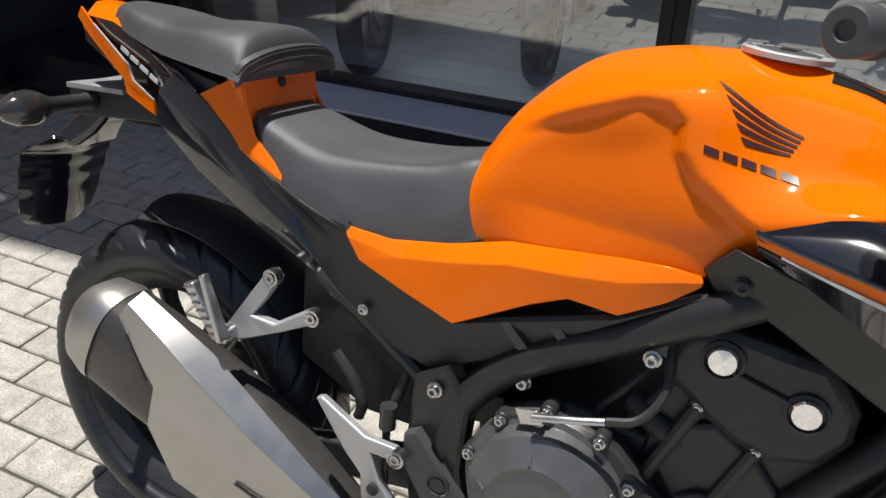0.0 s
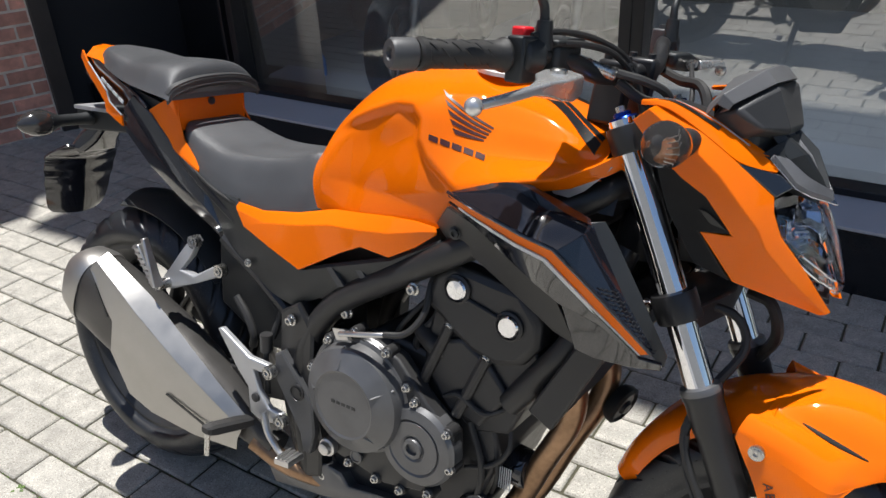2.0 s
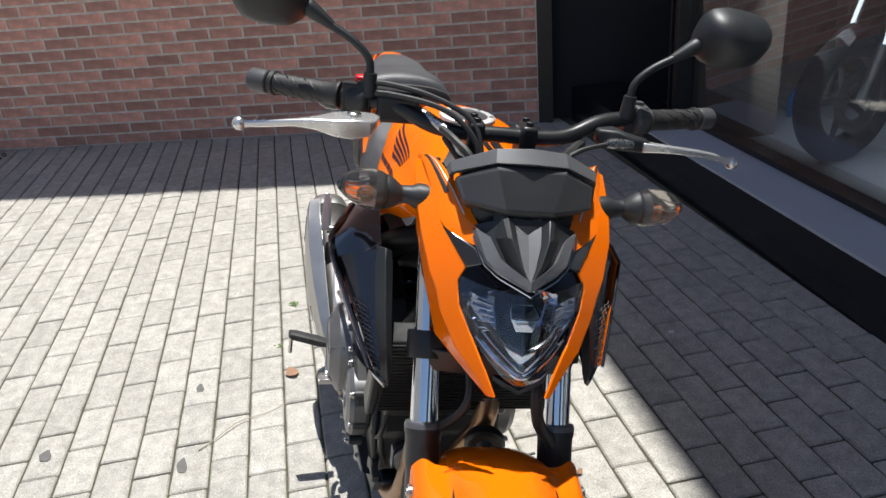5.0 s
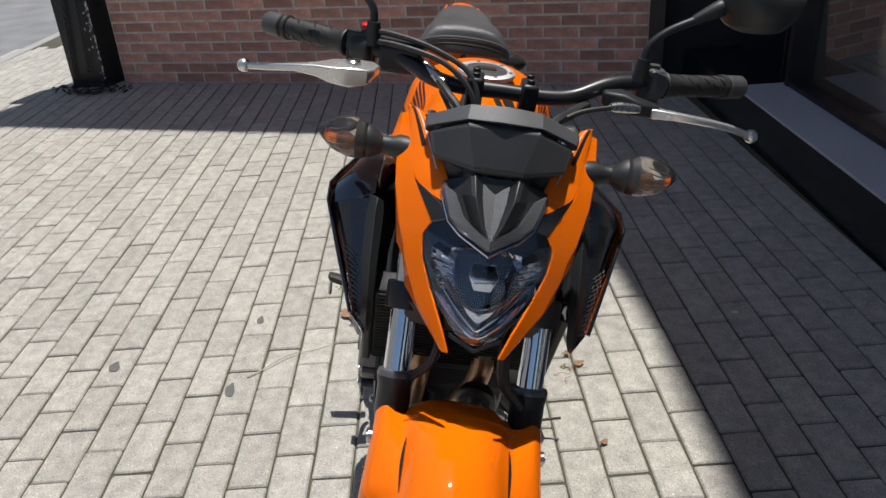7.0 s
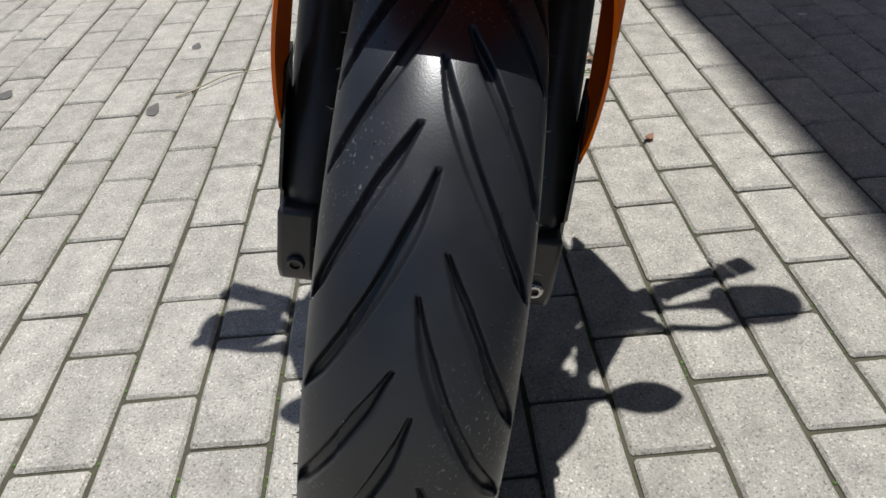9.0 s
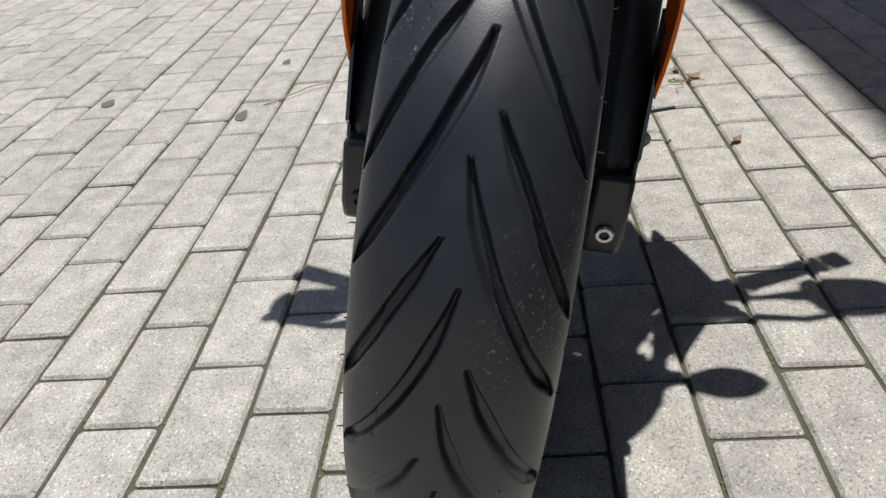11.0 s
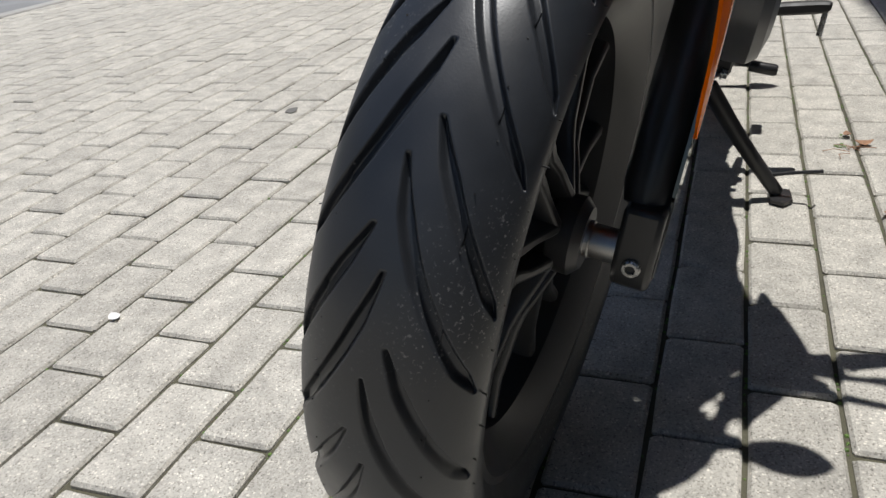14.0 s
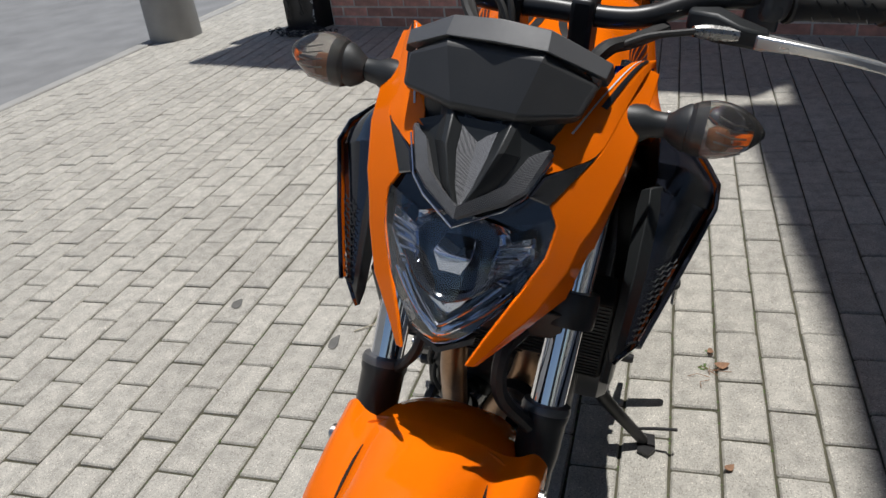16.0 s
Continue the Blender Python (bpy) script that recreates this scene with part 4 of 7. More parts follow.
    rings(bm, [almond(*r) for r in ((-.020, .0200, .0215), (-.010, .0250, .0265), (.002, .0272, .0282), (.014, .0268, .0270), (.026, .0245, .0232), (.038, .018, .0165), (.047, .009, .0085), (.051, .003, .003))], True, True)
    part("lens", bm, LENSSMOKE, ind, "smoked clear lens")
    bm = bmesh.new()
    rings(bm, [almond(*r) for r in ((-.019, .012, .013), (-.012, .0205, .0225), (-.002, .0232, .0248), (-.003, .0218, .0236), (-.011, .0180, .0200), (-.016, .008, .009))])
    part("reflector", bm, GREYPLASTIC, ind)
    for i in range(6):
        bm = bmesh.new()
        z = -.018 + .0072 * i
        tube(bm, [o + Vector((.010, .008 * s, z)), o + Vector((.017, .022 * s, z * .9)), o + Vector((.010, .034 * s, z * .7))], .0008, 5)
        part("lens_flute", bm, LAMPSILVER, ind)
    bm = bmesh.new()
    turned(bm, [(.005, 0), (.008, .006), (.0075, .014), (.002, .019)], o + Vector((0, 0.002 * s, -.004)), (0, s, 0), 16)
    part("bulb", bm, BULB, ind, "amber bulb")

# headlight
bm = skin([[(-.118, y, .908) if abs(y) > .07 else (-.094 + .02 * (abs(y) < .01), y, .903) for y in (-.083, -.045, 0, .045, .083)],
           [(-.104, -.083, .874), (-.074, -.045, .878), (-.062, 0, .880), (-.074, .045, .878), (-.104, .083, .874)],
           [(-.072, -.060, .835), (-.053, -.032, .838), (-.045, 0, .840), (-.053, .032, .838), (-.072, .060, .835)],
           [(-.047, -.030, .806), (-.039, -.016, .806), (-.034, 0, .808), (-.039, .016, .806), (-.047, .030, .806)],
           [(-.042, -.012, .794), (-.040, -.006, .793), (-.038, 0, .793), (-.040, .006, .793), (-.042, .012, .794)]], 24, 25)
lamp_body = bmesh.new()
plate(lamp_body, [(-.135, -.085, .915), (-.122, -.080, .870), (-.086, -.058, .830), (-.060, -.028, .800), (-.056, 0, .790), (-.060, .028, .800), (-.086, .058, .830), (-.122, .080, .870), (-.135, .085, .915), (-.120, 0, .925)], (1, 0, 0), 0.05)
lamp = part("headlight", lamp_body, BLACKGLOSS, bike, "clear headlight with dark inner housing", m=F)
lens = part("headlight_lens", thick(bm, 0.002), LENSCLEAR, lamp, "clear lens", sharp=60)
lens.visible_shadow = False
for s in (R_, L_):
    bm = bmesh.new()
    plate(bm, both([(-.104, -.070, .892), (-.100, -.072, .868), (-.080, -.052, .846), (-.078, -.034, .852), (-.088, -.040, .884)], s), (1, 0.3 * s, 0), 0.02, 0.004, -0.012)
    part("lamp_pocket", bm, REFLECTOR, lamp, "chromed side reflector", bevel=0.001)
    bm = bmesh.new()
    for i in range(5):
        q = i / 4
        a, b = Vector((-.098, -.069, .886)).lerp(Vector((-.084, -.055, .852)), q), Vector((-.086, -.042, .882)).lerp(Vector((-.076, -.036, .856)), q)
        tube(bm, both([a, b], s), 0.0012, 6)
    part("lamp_flutes", bm, REFLECTOR, lamp)
    bm = bmesh.new()
    tube(bm, both([(-.082, -.050, .834), (-.062, -.026, .812), (-.052, -.002, .800)], s), 0.0028, 8)
    part("position_light", bm, REFLECTOR, lamp, "chromed position light strip")
# main bowl: a ribbed shelf over a stepped mirror with a blade in its middle
bm = skin([[(-.104, -.046, .894), (-.108, -.024, .898), (-.109, 0, .899), (-.108, .024, .898), (-.104, .046, .894)],
           [(-.100, -.046, .874), (-.118, -.024, .874), (-.122, 0, .874), (-.118, .024, .874), (-.100, .046, .874)],
           [(-.082, -.040, .852), (-.098, -.022, .850), (-.102, 0, .850), (-.098, .022, .850), (-.082, .040, .852)]], 12, 17)
part("main_reflector", thick(bm, 0.0015), REFLECTOR, lamp, "mirrored main reflector bowl", sharp=60)
bm = bmesh.new()
rings(bm, [[(-.100, -.016, .880), (-.100, .016, .880), (-.100, .010, .862), (-.100, -.010, .862)],
           [(-.074, -.020, .872), (-.074, .020, .872), (-.070, .012, .854), (-.070, -.012, .854)],
           [(-.072, -.014, .870), (-.072, .014, .870), (-.069, .008, .857), (-.069, -.008, .857)]])
part("projector", bm, REFLECTOR, lamp, "boxy bright bulb shield", bevel=0.0015)
for s in (R_, L_):
    for i in range(4):
        bm = bmesh.new()
        q = i / 3
        a_, b_ = Vector((-.094, -.066, .884)).lerp(Vector((-.080, -.052, .850)), q), Vector((-.084, -.044, .880)).lerp(Vector((-.074, -.038, .854)), q)
        c_ = (a_ + b_) / 2 + Vector((-.008, 0, .004))
        plate(bm, both([a_, b_, b_ + Vector((-.006, 0, -.008)), c_ + Vector((0, 0, -.010)), a_ + Vector((-.006, 0, -.008))], s), (1, 0.2 * s, 0.3), 0.003, 0.001, 0.0005)
        part("reflector_step", bm, REFLECTOR, lamp)
    # two nested bright edges that meet in a V at the chin
    for k, r in ((0.0, .0022), (.010, .0016)):
        bm = bmesh.new()
        tube(bm, both([(-.084 + k * .2, -.058 + k, .838 + k * .6), (-.066 + k * .1, -.036 + k * .7, .818 + k), (-.050, -.010 + k * .3, .802 + k), (-.046, 0, .799 + k)], s), r, 8, 20)
        part("bright_edge", bm, CHROME, lamp, "chromed edge line")
bm = bmesh.new()
tube(bm, [(-.082, -.048, .860), (-.066, -.028, .842), (-.058, 0, .832), (-.066, .028, .842), (-.082, .048, .860)], 0.0035, 8, 20)
part("lamp_bezel", bm, BLACKGLOSS, lamp, "black bezel under the main reflector")
bm = bmesh.new()
plate(bm, [(-.074, -.030, .842), (-.060, 0, .826), (-.074, .030, .842), (-.066, .016, .822), (-.056, 0, .810), (-.066, -.016, .822)], (1, 0, 0.3), 0.006, 0.002, 0.001)
part("lamp_shelf", bm, REFLECTOR, lamp, "lower mirrored shelf")
bm = bmesh.new()
plate(bm, [(-.055, -.034, .790), (-.046, 0, .775), (-.055, .034, .790), (-.075, .030, .780), (-.075, -.030, .780)], (0.3, 0, -1), 0.006)
part("chin", bm, PLASTIC, lamp)

# instrument hood and printed garnish
bm = bmesh.new()
front = [(-.152, -.046, 1.048), (-.152, .046, 1.048), (-.184, .096, 1.020), (-.146, .088, 1.000), (-.129, .030, .992), (-.129, -.030, .992), (-.146, -.088, 1.000), (-.184, -.096, 1.020)]
under = [(-.205, -.046, 1.046), (-.205, .046, 1.046), (-.215, .090, 1.004), (-.190, .078, .975), (-.165, .032, .965), (-.165, -.032, .965), (-.190, -.078, .975), (-.215, -.090, 1.004)]
v = [bm.verts.new(p) for p in front]
w = [bm.verts.new(p) for p in under]
for q in ((0, 1, 4, 5), (1, 2, 3, 4), (7, 0, 5, 6)):
    bm.faces.new([v[i] for i in q])
for i in range(8):
    bm.faces.new((v[i], v[(i + 1) % 8], w[(i + 1) % 8], w[i]))
bm.faces.new(w)
hood = part("instrument_hood", bm, HOODBLACK, bike, "faceted black plastic instrument hood", m=F, bevel=0.006, seg=3, sharp=20)
# dark block added in place of the shaded recess between hood and garnish
bm = bmesh.new()
rings(bm, [[(-.212, -.074, z_), (-.160, -.070, z_), (-.146, -.030, z_), (-.146, .030, z_), (-.160, .070, z_), (-.212, .074, z_)] for z_ in (.930, 1.012)])
part("hood_recess_fill", bm, PLASTIC, hood, "dark block filling the shaded recess under the hood", bevel=0.008)
bm = bmesh.new()
lip = [(-.190, -.101, 1.017), (-.186, -.099, 1.025), (-.154, -.048, 1.051), (-.148, 0, 1.054), (-.154, .048, 1.051), (-.186, .099, 1.025), (-.190, .101, 1.017)]
crown = [(-.206, -.104, 1.023), (-.200, -.101, 1.036), (-.170, -.046, 1.066), (-.166, 0, 1.070), (-.170, .046, 1.066), (-.200, .101, 1.036), (-.206, .104, 1.023)]
rear = [(-.222, -.094, 1.002), (-.220, -.090, 1.018), (-.210, -.044, 1.050), (-.208, 0, 1.054), (-.210, .044, 1.050), (-.220, .090, 1.018), (-.222, .094, 1.002)]
tuck = [(p[0] - .012, p[1] * .94, p[2] - .006) for p in lip]
rings(bm, [tuck, lip, crown, rear], False, False)
part("hood_shell", thick(bm, 0.002), HOODSHEEN, hood, "upper shell of the hood, sheen painted in as grey", bevel=0.006, seg=4, sharp=25)
bm = bmesh.new()
plate(bm, [(-.218, -.075, 1.024), (-.218, .075, 1.024), (-.214, .070, .985), (-.214, -.070, .985)], (-1, 0, 0.3), 0.01)
part("meter_face", bm, BLACKGLOSS, hood, "dark instrument glass")
bm = bmesh.new()
rings(bm, [[(-.150, -.070, .966), (-.132, -.034, .985), (-.132, .034, .985), (-.150, .070, .966)],
           [(-.136, -.066, .960), (-.120, -.036, .958), (-.120, .036, .958), (-.136, .066, .960)],
           [(-.112, -.051, .928), (-.104, -.030, .934), (-.104, .030, .934), (-.112, .051, .928)],
           [(-.080, -.006, .911), (-.086, -.004, .918), (-.086, .004, .918), (-.080, .006, .911)]], False, False)
garn = part("screen_garnish", thick(bm, 0.012), PLASTIC, bike, "black plastic garnish under the instruments", m=F, sharp=25)
for s in (R_, L_):
    bm = bmesh.new()
    rings(bm, [both(r, s) for r in ([(-.138, -.070, .962), (-.135, -.067, .968), (-.122, -.050, .963), (-.128, -.048, .953)],
                                    [(-.112, -.056, .932), (-.107, -.053, .936), (-.098, -.037, .943), (-.106, -.034, .934)],
                                    [(-.100, -.040, .921), (-.094, -.037, .926), (-.087, -.023, .935), (-.096, -.020, .926)],
                                    [(-.073, -.002, .910), (-.069, 0.0, .914), (-.073, 0.0, .924), (-.082, -.001, .920)])], False, False)
    part("garnish_wing", thick(bm, 0.004), GARNISH, garn, "wing with a printed carbon pattern", sharp=25)
    bm = bmesh.new()
    rings(bm, [both(r, s) for r in ([(-.152, -.046, .990), (-.142, -.036, .993), (-.138, -.029, .993), (-.138, -.018, .984), (-.152, -.016, .972)],
                                    [(-.124, -.042, .960), (-.109, -.030, .968), (-.104, -.024, .968), (-.108, -.015, .960), (-.122, -.014, .950)],
                                    [(-.104, -.028, .932), (-.089, -.018, .941), (-.085, -.013, .940), (-.090, -.008, .934), (-.100, -.008, .926)],
                                    [(-.086, -.012, .917), (-.078, -.006, .923), (-.076, -.003, .922), (-.080, -.001, .918), (-.088, -.002, .914)])])
    part("garnish_rib", bm, PLASTIC, garn, "smooth black rib beside the spine", sharp=20, bevel=0.0012)
    bm = bmesh.new()
    tube(bm, both([(-.134, -.070, .958), (-.106, -.055, .929), (-.090, -.038, .919), (-.064, 0, .907)], s), 0.0010, 6)
    part("lens_edge", bm, REFLECTOR, garn, "bright edge of the lens")
bm = bmesh.new()
rings(bm, [[(-.138, -.018, .986), (-.140, 0, .981), (-.138, .018, .986)], [(-.109, -.015, .961), (-.113, 0, .957), (-.109, .015, .961)],
           [(-.091, -.008, .935), (-.094, 0, .932), (-.091, .008, .935)], [(-.079, 0.0, .920), (-.080, 0.0005, .919), (-.079, .001, .920)]], False, False)
part("garnish_spine", thick(bm, 0.002), GARNISH, garn, "spine with a printed carbon pattern")

# radiator shrouds
SHROUD = [[(-.527, -.184, .863), (-.480, -.172, .880), (-.432, -.161, .894), (-.375, -.163, .882), (-.318, -.166, .864)],
          [(-.526, -.187, .861), (-.476, -.190, .872), (-.424, -.194, .879), (-.367, -.204, .870), (-.310, -.190, .854)],
          [(-.524, -.189, .858), (-.476, -.206, .853), (-.428, -.223, .848), (-.380, -.238, .842), (-.336, -.234, .832)]]
for s in (R_, L_):
    o = (0.25, s, 0.2)
    bm = skin([both(r, s) for r in SHROUD], 16, 22)
    shroud = part("radiator_shroud", thick(bm, 0.004), BLACKGLOSS, bike, "glossy black radiator shroud with an orange line", sharp=50)
    # recessed panel with the mesh, between the orange line and the fin
    bm = skin([both(r, s) for r in ([(-.337, -.2335, .830), (-.313, -.2020, .851), (-.310, -.168, .859)],
                                    [(-.275, -.204, .770), (-.264, -.188, .776), (-.252, -.162, .776)],
                                    [(-.216, -.178, .708), (-.209, -.169, .706), (-.204, -.160, .704)])], 14, 10)
    part("grille_back", thick(bm, 0.004), BLACKGLOSS, shroud, "black panel behind the mesh")
    bm = bmesh.new()
    for i in range(13):
        for j in range(3):
            u = i / 12
            p = Vector((-.268, -.184, .782)).lerp(Vector((-.211, -.168, .711)), u)
            q = Vector((-.286, -.206, .790)).lerp(Vector((-.216, -.176, .712)), u)
            c = p.lerp(q, (j + 0.5 * (i % 2)) / 3) + Vector((.004, -.004, .002))
            d = (q - p) * 0.16
            tube(bm, both([c - d, c + Vector((.001, -.0006, -.0024)), c + d], s), 0.0009, 5)
    part("grille", bm, PLASTIC, shroud, "black mesh grille")
    bm = bmesh.new()
    rings(bm, [both(r, s) for r in ([(-.527, -.187, .861), (-.524, -.187, .853)], [(-.476, -.2085, .855), (-.479, -.2065, .846)], [(-.428, -.2255, .850), (-.432, -.2225, .840)],
                                    [(-.380, -.2405, .844), (-.386, -.2370, .833)], [(-.334, -.2370, .834), (-.344, -.2360, .823)], [(-.275, -.2120, .774), (-.284, -.2120, .766)], [(-.212, -.1840, .710), (-.222, -.1840, .706)])], False, False)
    part("shroud_stripe", thick(bm, 0.0015), ORANGE, shroud, "orange stripe")
    bm = bmesh.new()
    tube(bm, both([(-.527, -.186, .864), (-.476, -.208, .858), (-.428, -.2255, .853), (-.380, -.2405, .847), (-.334, -.2385, .837), (-.2715, -.2125, .777), (-.208, -.1835, .711)], s), 0.0030, 8)
    part("shroud_lip", bm, BLACKGLOSS, shroud, "glossy black edge along the stripe")
    bm = bmesh.new()
    rings(bm, [both(r, s) for r in ([(-.500, -.2000, .8495), (-.500, -.1995, .8475)], [(-.432, -.2255, .8395), (-.434, -.2250, .8360)],
                                    [(-.386, -.2400, .8325), (-.388, -.2395, .8285)], [(-.344, -.2390, .8225), (-.347, -.2385, .8185)], [(-.284, -.2150, .7655), (-.287, -.2145, .7620)], [(-.222, -.1840, .7055), (-.225, -.1840, .7045)])], False, False)
    part("shroud_pinstripe", thick(bm, 0.003), DECALWHITE, shroud, "fine silver line")
    bm = bmesh.new()
    rings(bm, [both(r, s) for r in ([(-.523, -.185, .853), (-.516, -.182, .845)], [(-.480, -.204, .846), (-.468, -.190, .826)], [(-.432, -.220, .840), (-.420, -.200, .803)],
                                    [(-.386, -.234, .833), (-.375, -.206, .780)], [(-.344, -.233, .823), (-.331, -.207, .758)], [(-.284, -.210, .765), (-.274, -.198, .740)], [(-.224, -.182, .705), (-.226, -.181, .703)])], False, False)
    part("shroud_panel", thick(bm, 0.005), BLACKGLOSS, shroud, "glossy black lower panel", bevel=0.001)
    bm = bmesh.new()
    rings(bm, [both(r, s) for r in ([(-.328, -.203, .757), (-.311, -.180, .688)], [(-.274, -.195, .739), (-.285, -.178, .683)], [(-.224, -.178, .702), (-.240, -.170, .682)], [(-.200, -.160, .694), (-.200, -.156, .684)])], False, False)
    part("shroud_chin", thick(bm, 0.006), BLACKGLOSS, shroud, "glossy black lower tip", bevel=0.001)
    bm = bmesh.new()
    plate(bm, both([(-.570, -.146, .800), (-.540, -.166, .836), (-.473, -.184, .822), (-.372, -.196, .776), (-.338, -.199, .752), (-.312, -.178, .688), (-.350, -.170, .694), (-.404, -.164, .721), (-.450, -.158, .742), (-.500, -.154, .766), (-.556, -.140, .778)], s), o, 0.03)
    part("shroud_bracket", bm, FRAMEPAINT, shroud, "satin black shroud bracket", bevel=0.002)
    bm = bmesh.new()
    bolt(bm, (-.528, 0.158 * s, .796), (0, s, 0), 0.008, 0.006)
    part("shroud_bolt", bm, PLASTIC, shroud)
    # narrow satin fin along the front edge
    bm = bmesh.new()
    rings(bm, [both(r, s) for r in ([(-.316, -.174, .862), (-.300, -.160, .864), (-.308, -.150, .856), (-.324, -.164, .856)],
                                    [(-.306, -.182, .838), (-.284, -.162, .846), (-.296, -.148, .838), (-.318, -.166, .834)],
                                    [(-.262, -.179, .774), (-.240, -.162, .780), (-.252, -.150, .776), (-.270, -.166, .772)],
                                    [(-.212, -.171, .704), (-.194, -.158, .703), (-.206, -.150, .702), (-.216, -.160, .702)],
                                    [(-.199, -.159, .686), (-.196, -.156, .686), (-.198, -.154, .685), (-.200, -.157, .685)])])
    part("shroud_fin", bm, PLASTIC, shroud, "satin fin at the front of the shroud", bevel=0.003, seg=2)

# tail
for s in (R_, L_):
    o = (-0.1, s, 0.25)
    bm = bmesh.new()
    plate(bm, both([(-1.590, -.036, .948), (-1.500, -.068, .944), (-1.340, -.098, .895), (-1.300, -.100, .872), (-1.380, -.094, .828), (-1.440, -.086, .848), (-1.520, -.062, .880), (-1.592, -.040, .902)], s), o, 0.03, 0.004, 0.004)
    tail = part("tail_cover", bm, BLACKGLOSS, bike, "glossy black tail cover with an orange line")
    bm = bmesh.new()
    plate(bm, both([(-1.606, -.036, .938), (-1.560, -.055, .914), (-1.454, -.089, .864), (-1.444, -.0935, .844), (-1.384, -.099, .822), (-1.386, -.0985, .842), (-1.430, -.0945, .864), (-1.442, -.091, .884), (-1.545, -.060, .932), (-1.590, -.042, .955)], s), o, 0.004)
    ob = part("tail_stripe", bm, ORANGE, tail, "orange stripe")
    ob.location = Vector(o).normalized() * 0.0055
    bm = bmesh.new()
    plate(bm, both([(-1.545, -.060, .934), (-1.442, -.091, .886), (-1.430, -.0945, .866), (-1.386, -.0985, .844), (-1.386, -.0983, .8452), (-1.4295, -.0943, .8675), (-1.4415, -.0908, .8875), (-1.545, -.0598, .9353)], s), o, 0.003)
    ob = part("tail_pinstripe", bm, DECALWHITE, tail, "silver line")
    ob.location = Vector(o).normalized() * 0.0058
    bm = bmesh.new()
    for i in range(4):
        a = Vector((-1.452 + 0.021 * i, -.0935 - 0.0025 * i, .9150 - 0.0105 * i))
        plate(bm, both([a, a + Vector((.016, -.0016, -.008)), a + Vector((.014, -.0018, -.014)), a + Vector((-.002, -.0003, -.006))], s), o, 0.002)
    ob = part("tail_mark", bm, DECALWHITE, tail, "small silver model mark as plain bars")
    ob.location = Vector(o).normalized() * 0.0045
    # long lower strip from the tail to the frame
    bm = bmesh.new()
    rings(bm, [both(r, s) for r in ([(-1.350, -.100, .892), (-1.372, -.108, .862), (-1.392, -.094, .812)],
                                    [(-1.290, -.104, .862), (-1.300, -.114, .808), (-1.305, -.102, .752)],
                                    [(-1.210, -.108, .800), (-1.205, -.118, .752), (-1.212, -.107, .704)],
                                    [(-1.135, -.112, .745), (-1.120, -.122, .706), (-1.115, -.112, .664)],
                                    [(-1.075, -.116, .690), (-1.060, -.124, .665), (-1.050, -.116, .632)])], False, False)
    part("tail_strip", thick(bm, 0.006), BLACKGLOSS, bike, "glossy black strip under the seat", bevel=0.002)
    # orange cheek between the seats
    bm = bmesh.new()
    rings(bm, [both(r, s) for r in ([(-1.236, -.080, .900), (-1.255, -.096, .892), (-1.300, -.100, .868)],
                                    [(-1.226, -.086, .862), (-1.250, -.103, .852), (-1.285, -.104, .835)],
                                    [(-1.205, -.094, .822), (-1.218, -.109, .806), (-1.240, -.107, .785)],
                                    [(-1.150, -.104, .782), (-1.146, -.1120, .772), (-1.150, -.110, .758)])], False, False)
    part("seat_cheek", thick(bm, 0.004), ORANGE, bike, "orange panel between the seats", sharp=45)
    # black panel under the seat
    bm = bmesh.new()
    plate(bm, both([(-1.130, -.112, .748), (-1.028, -.122, .742), (-.998, -.129, .700), (-.852, -.136, .655), (-.650, -.150, .726), (-.560, -.146, .775), (-.545, -.140, .750), (-.700, -.136, .668), (-.800, -.132, .612), (-.885, -.128, .568), (-.945, -.128, .582), (-1.045, -.126, .632)], s), (0, s, 0.1), 0.02, 0.006, 0.003)
    sp = part("side_panel_lower", bm, PLASTIC, bike, "matt black lower side panel")
    bm = bmesh.new()
    bolt(bm, (-.988, .137 * s, .629), (0, s, 0), 0.006, 0.005)
    part("panel_bolt", bm, STEEL, sp)
    for i in range(4):
        bm = bmesh.new()
        a = Vector((-.790 + i * 0.055, -.145, .672 + i * 0.020))
        plate(bm, both([a, a + Vector((.012, 0, .004)), a + Vector((.040, 0, -.024)), a + Vector((.028, 0, -.030))], s), (0, s, 0), 0.006)
        part("panel_rib", bm, GREYPLASTIC, sp)
    # orange side panel
    bm = bmesh.new()
    rings(bm, [both(r, s) for r in ([(-1.035, -.122, .738), (-1.024, -.130, .724), (-1.000, -.136, .697)],
                                    [(-.960, -.122, .734), (-.945, -.137, .716), (-.930, -.144, .676)],
                                    [(-.880, -.116, .746), (-.866, -.139, .730), (-.852, -.148, .652)],
                                    [(-.800, -.114, .768), (-.790, -.142, .748), (-.755, -.152, .708)],
                                    [(-.730, -.132, .780), (-.720, -.155, .758), (-.708, -.157, .731)],
                                    [(-.655, -.145, .792), (-.650, -.160, .768), (-.648, -.160, .728)],
                                    [(-.604, -.149, .796), (-.598, -.156, .781), (-.600, -.155, .755)],
                                    [(-.570, -.147, .793), (-.567, -.149, .786), (-.568, -.148, .780)])], False, False)
    part("side_panel", thick(bm, 0.004), ORANGE, bike, "glossy orange faceted side panel", sharp=26, bevel=0.003, seg=3)

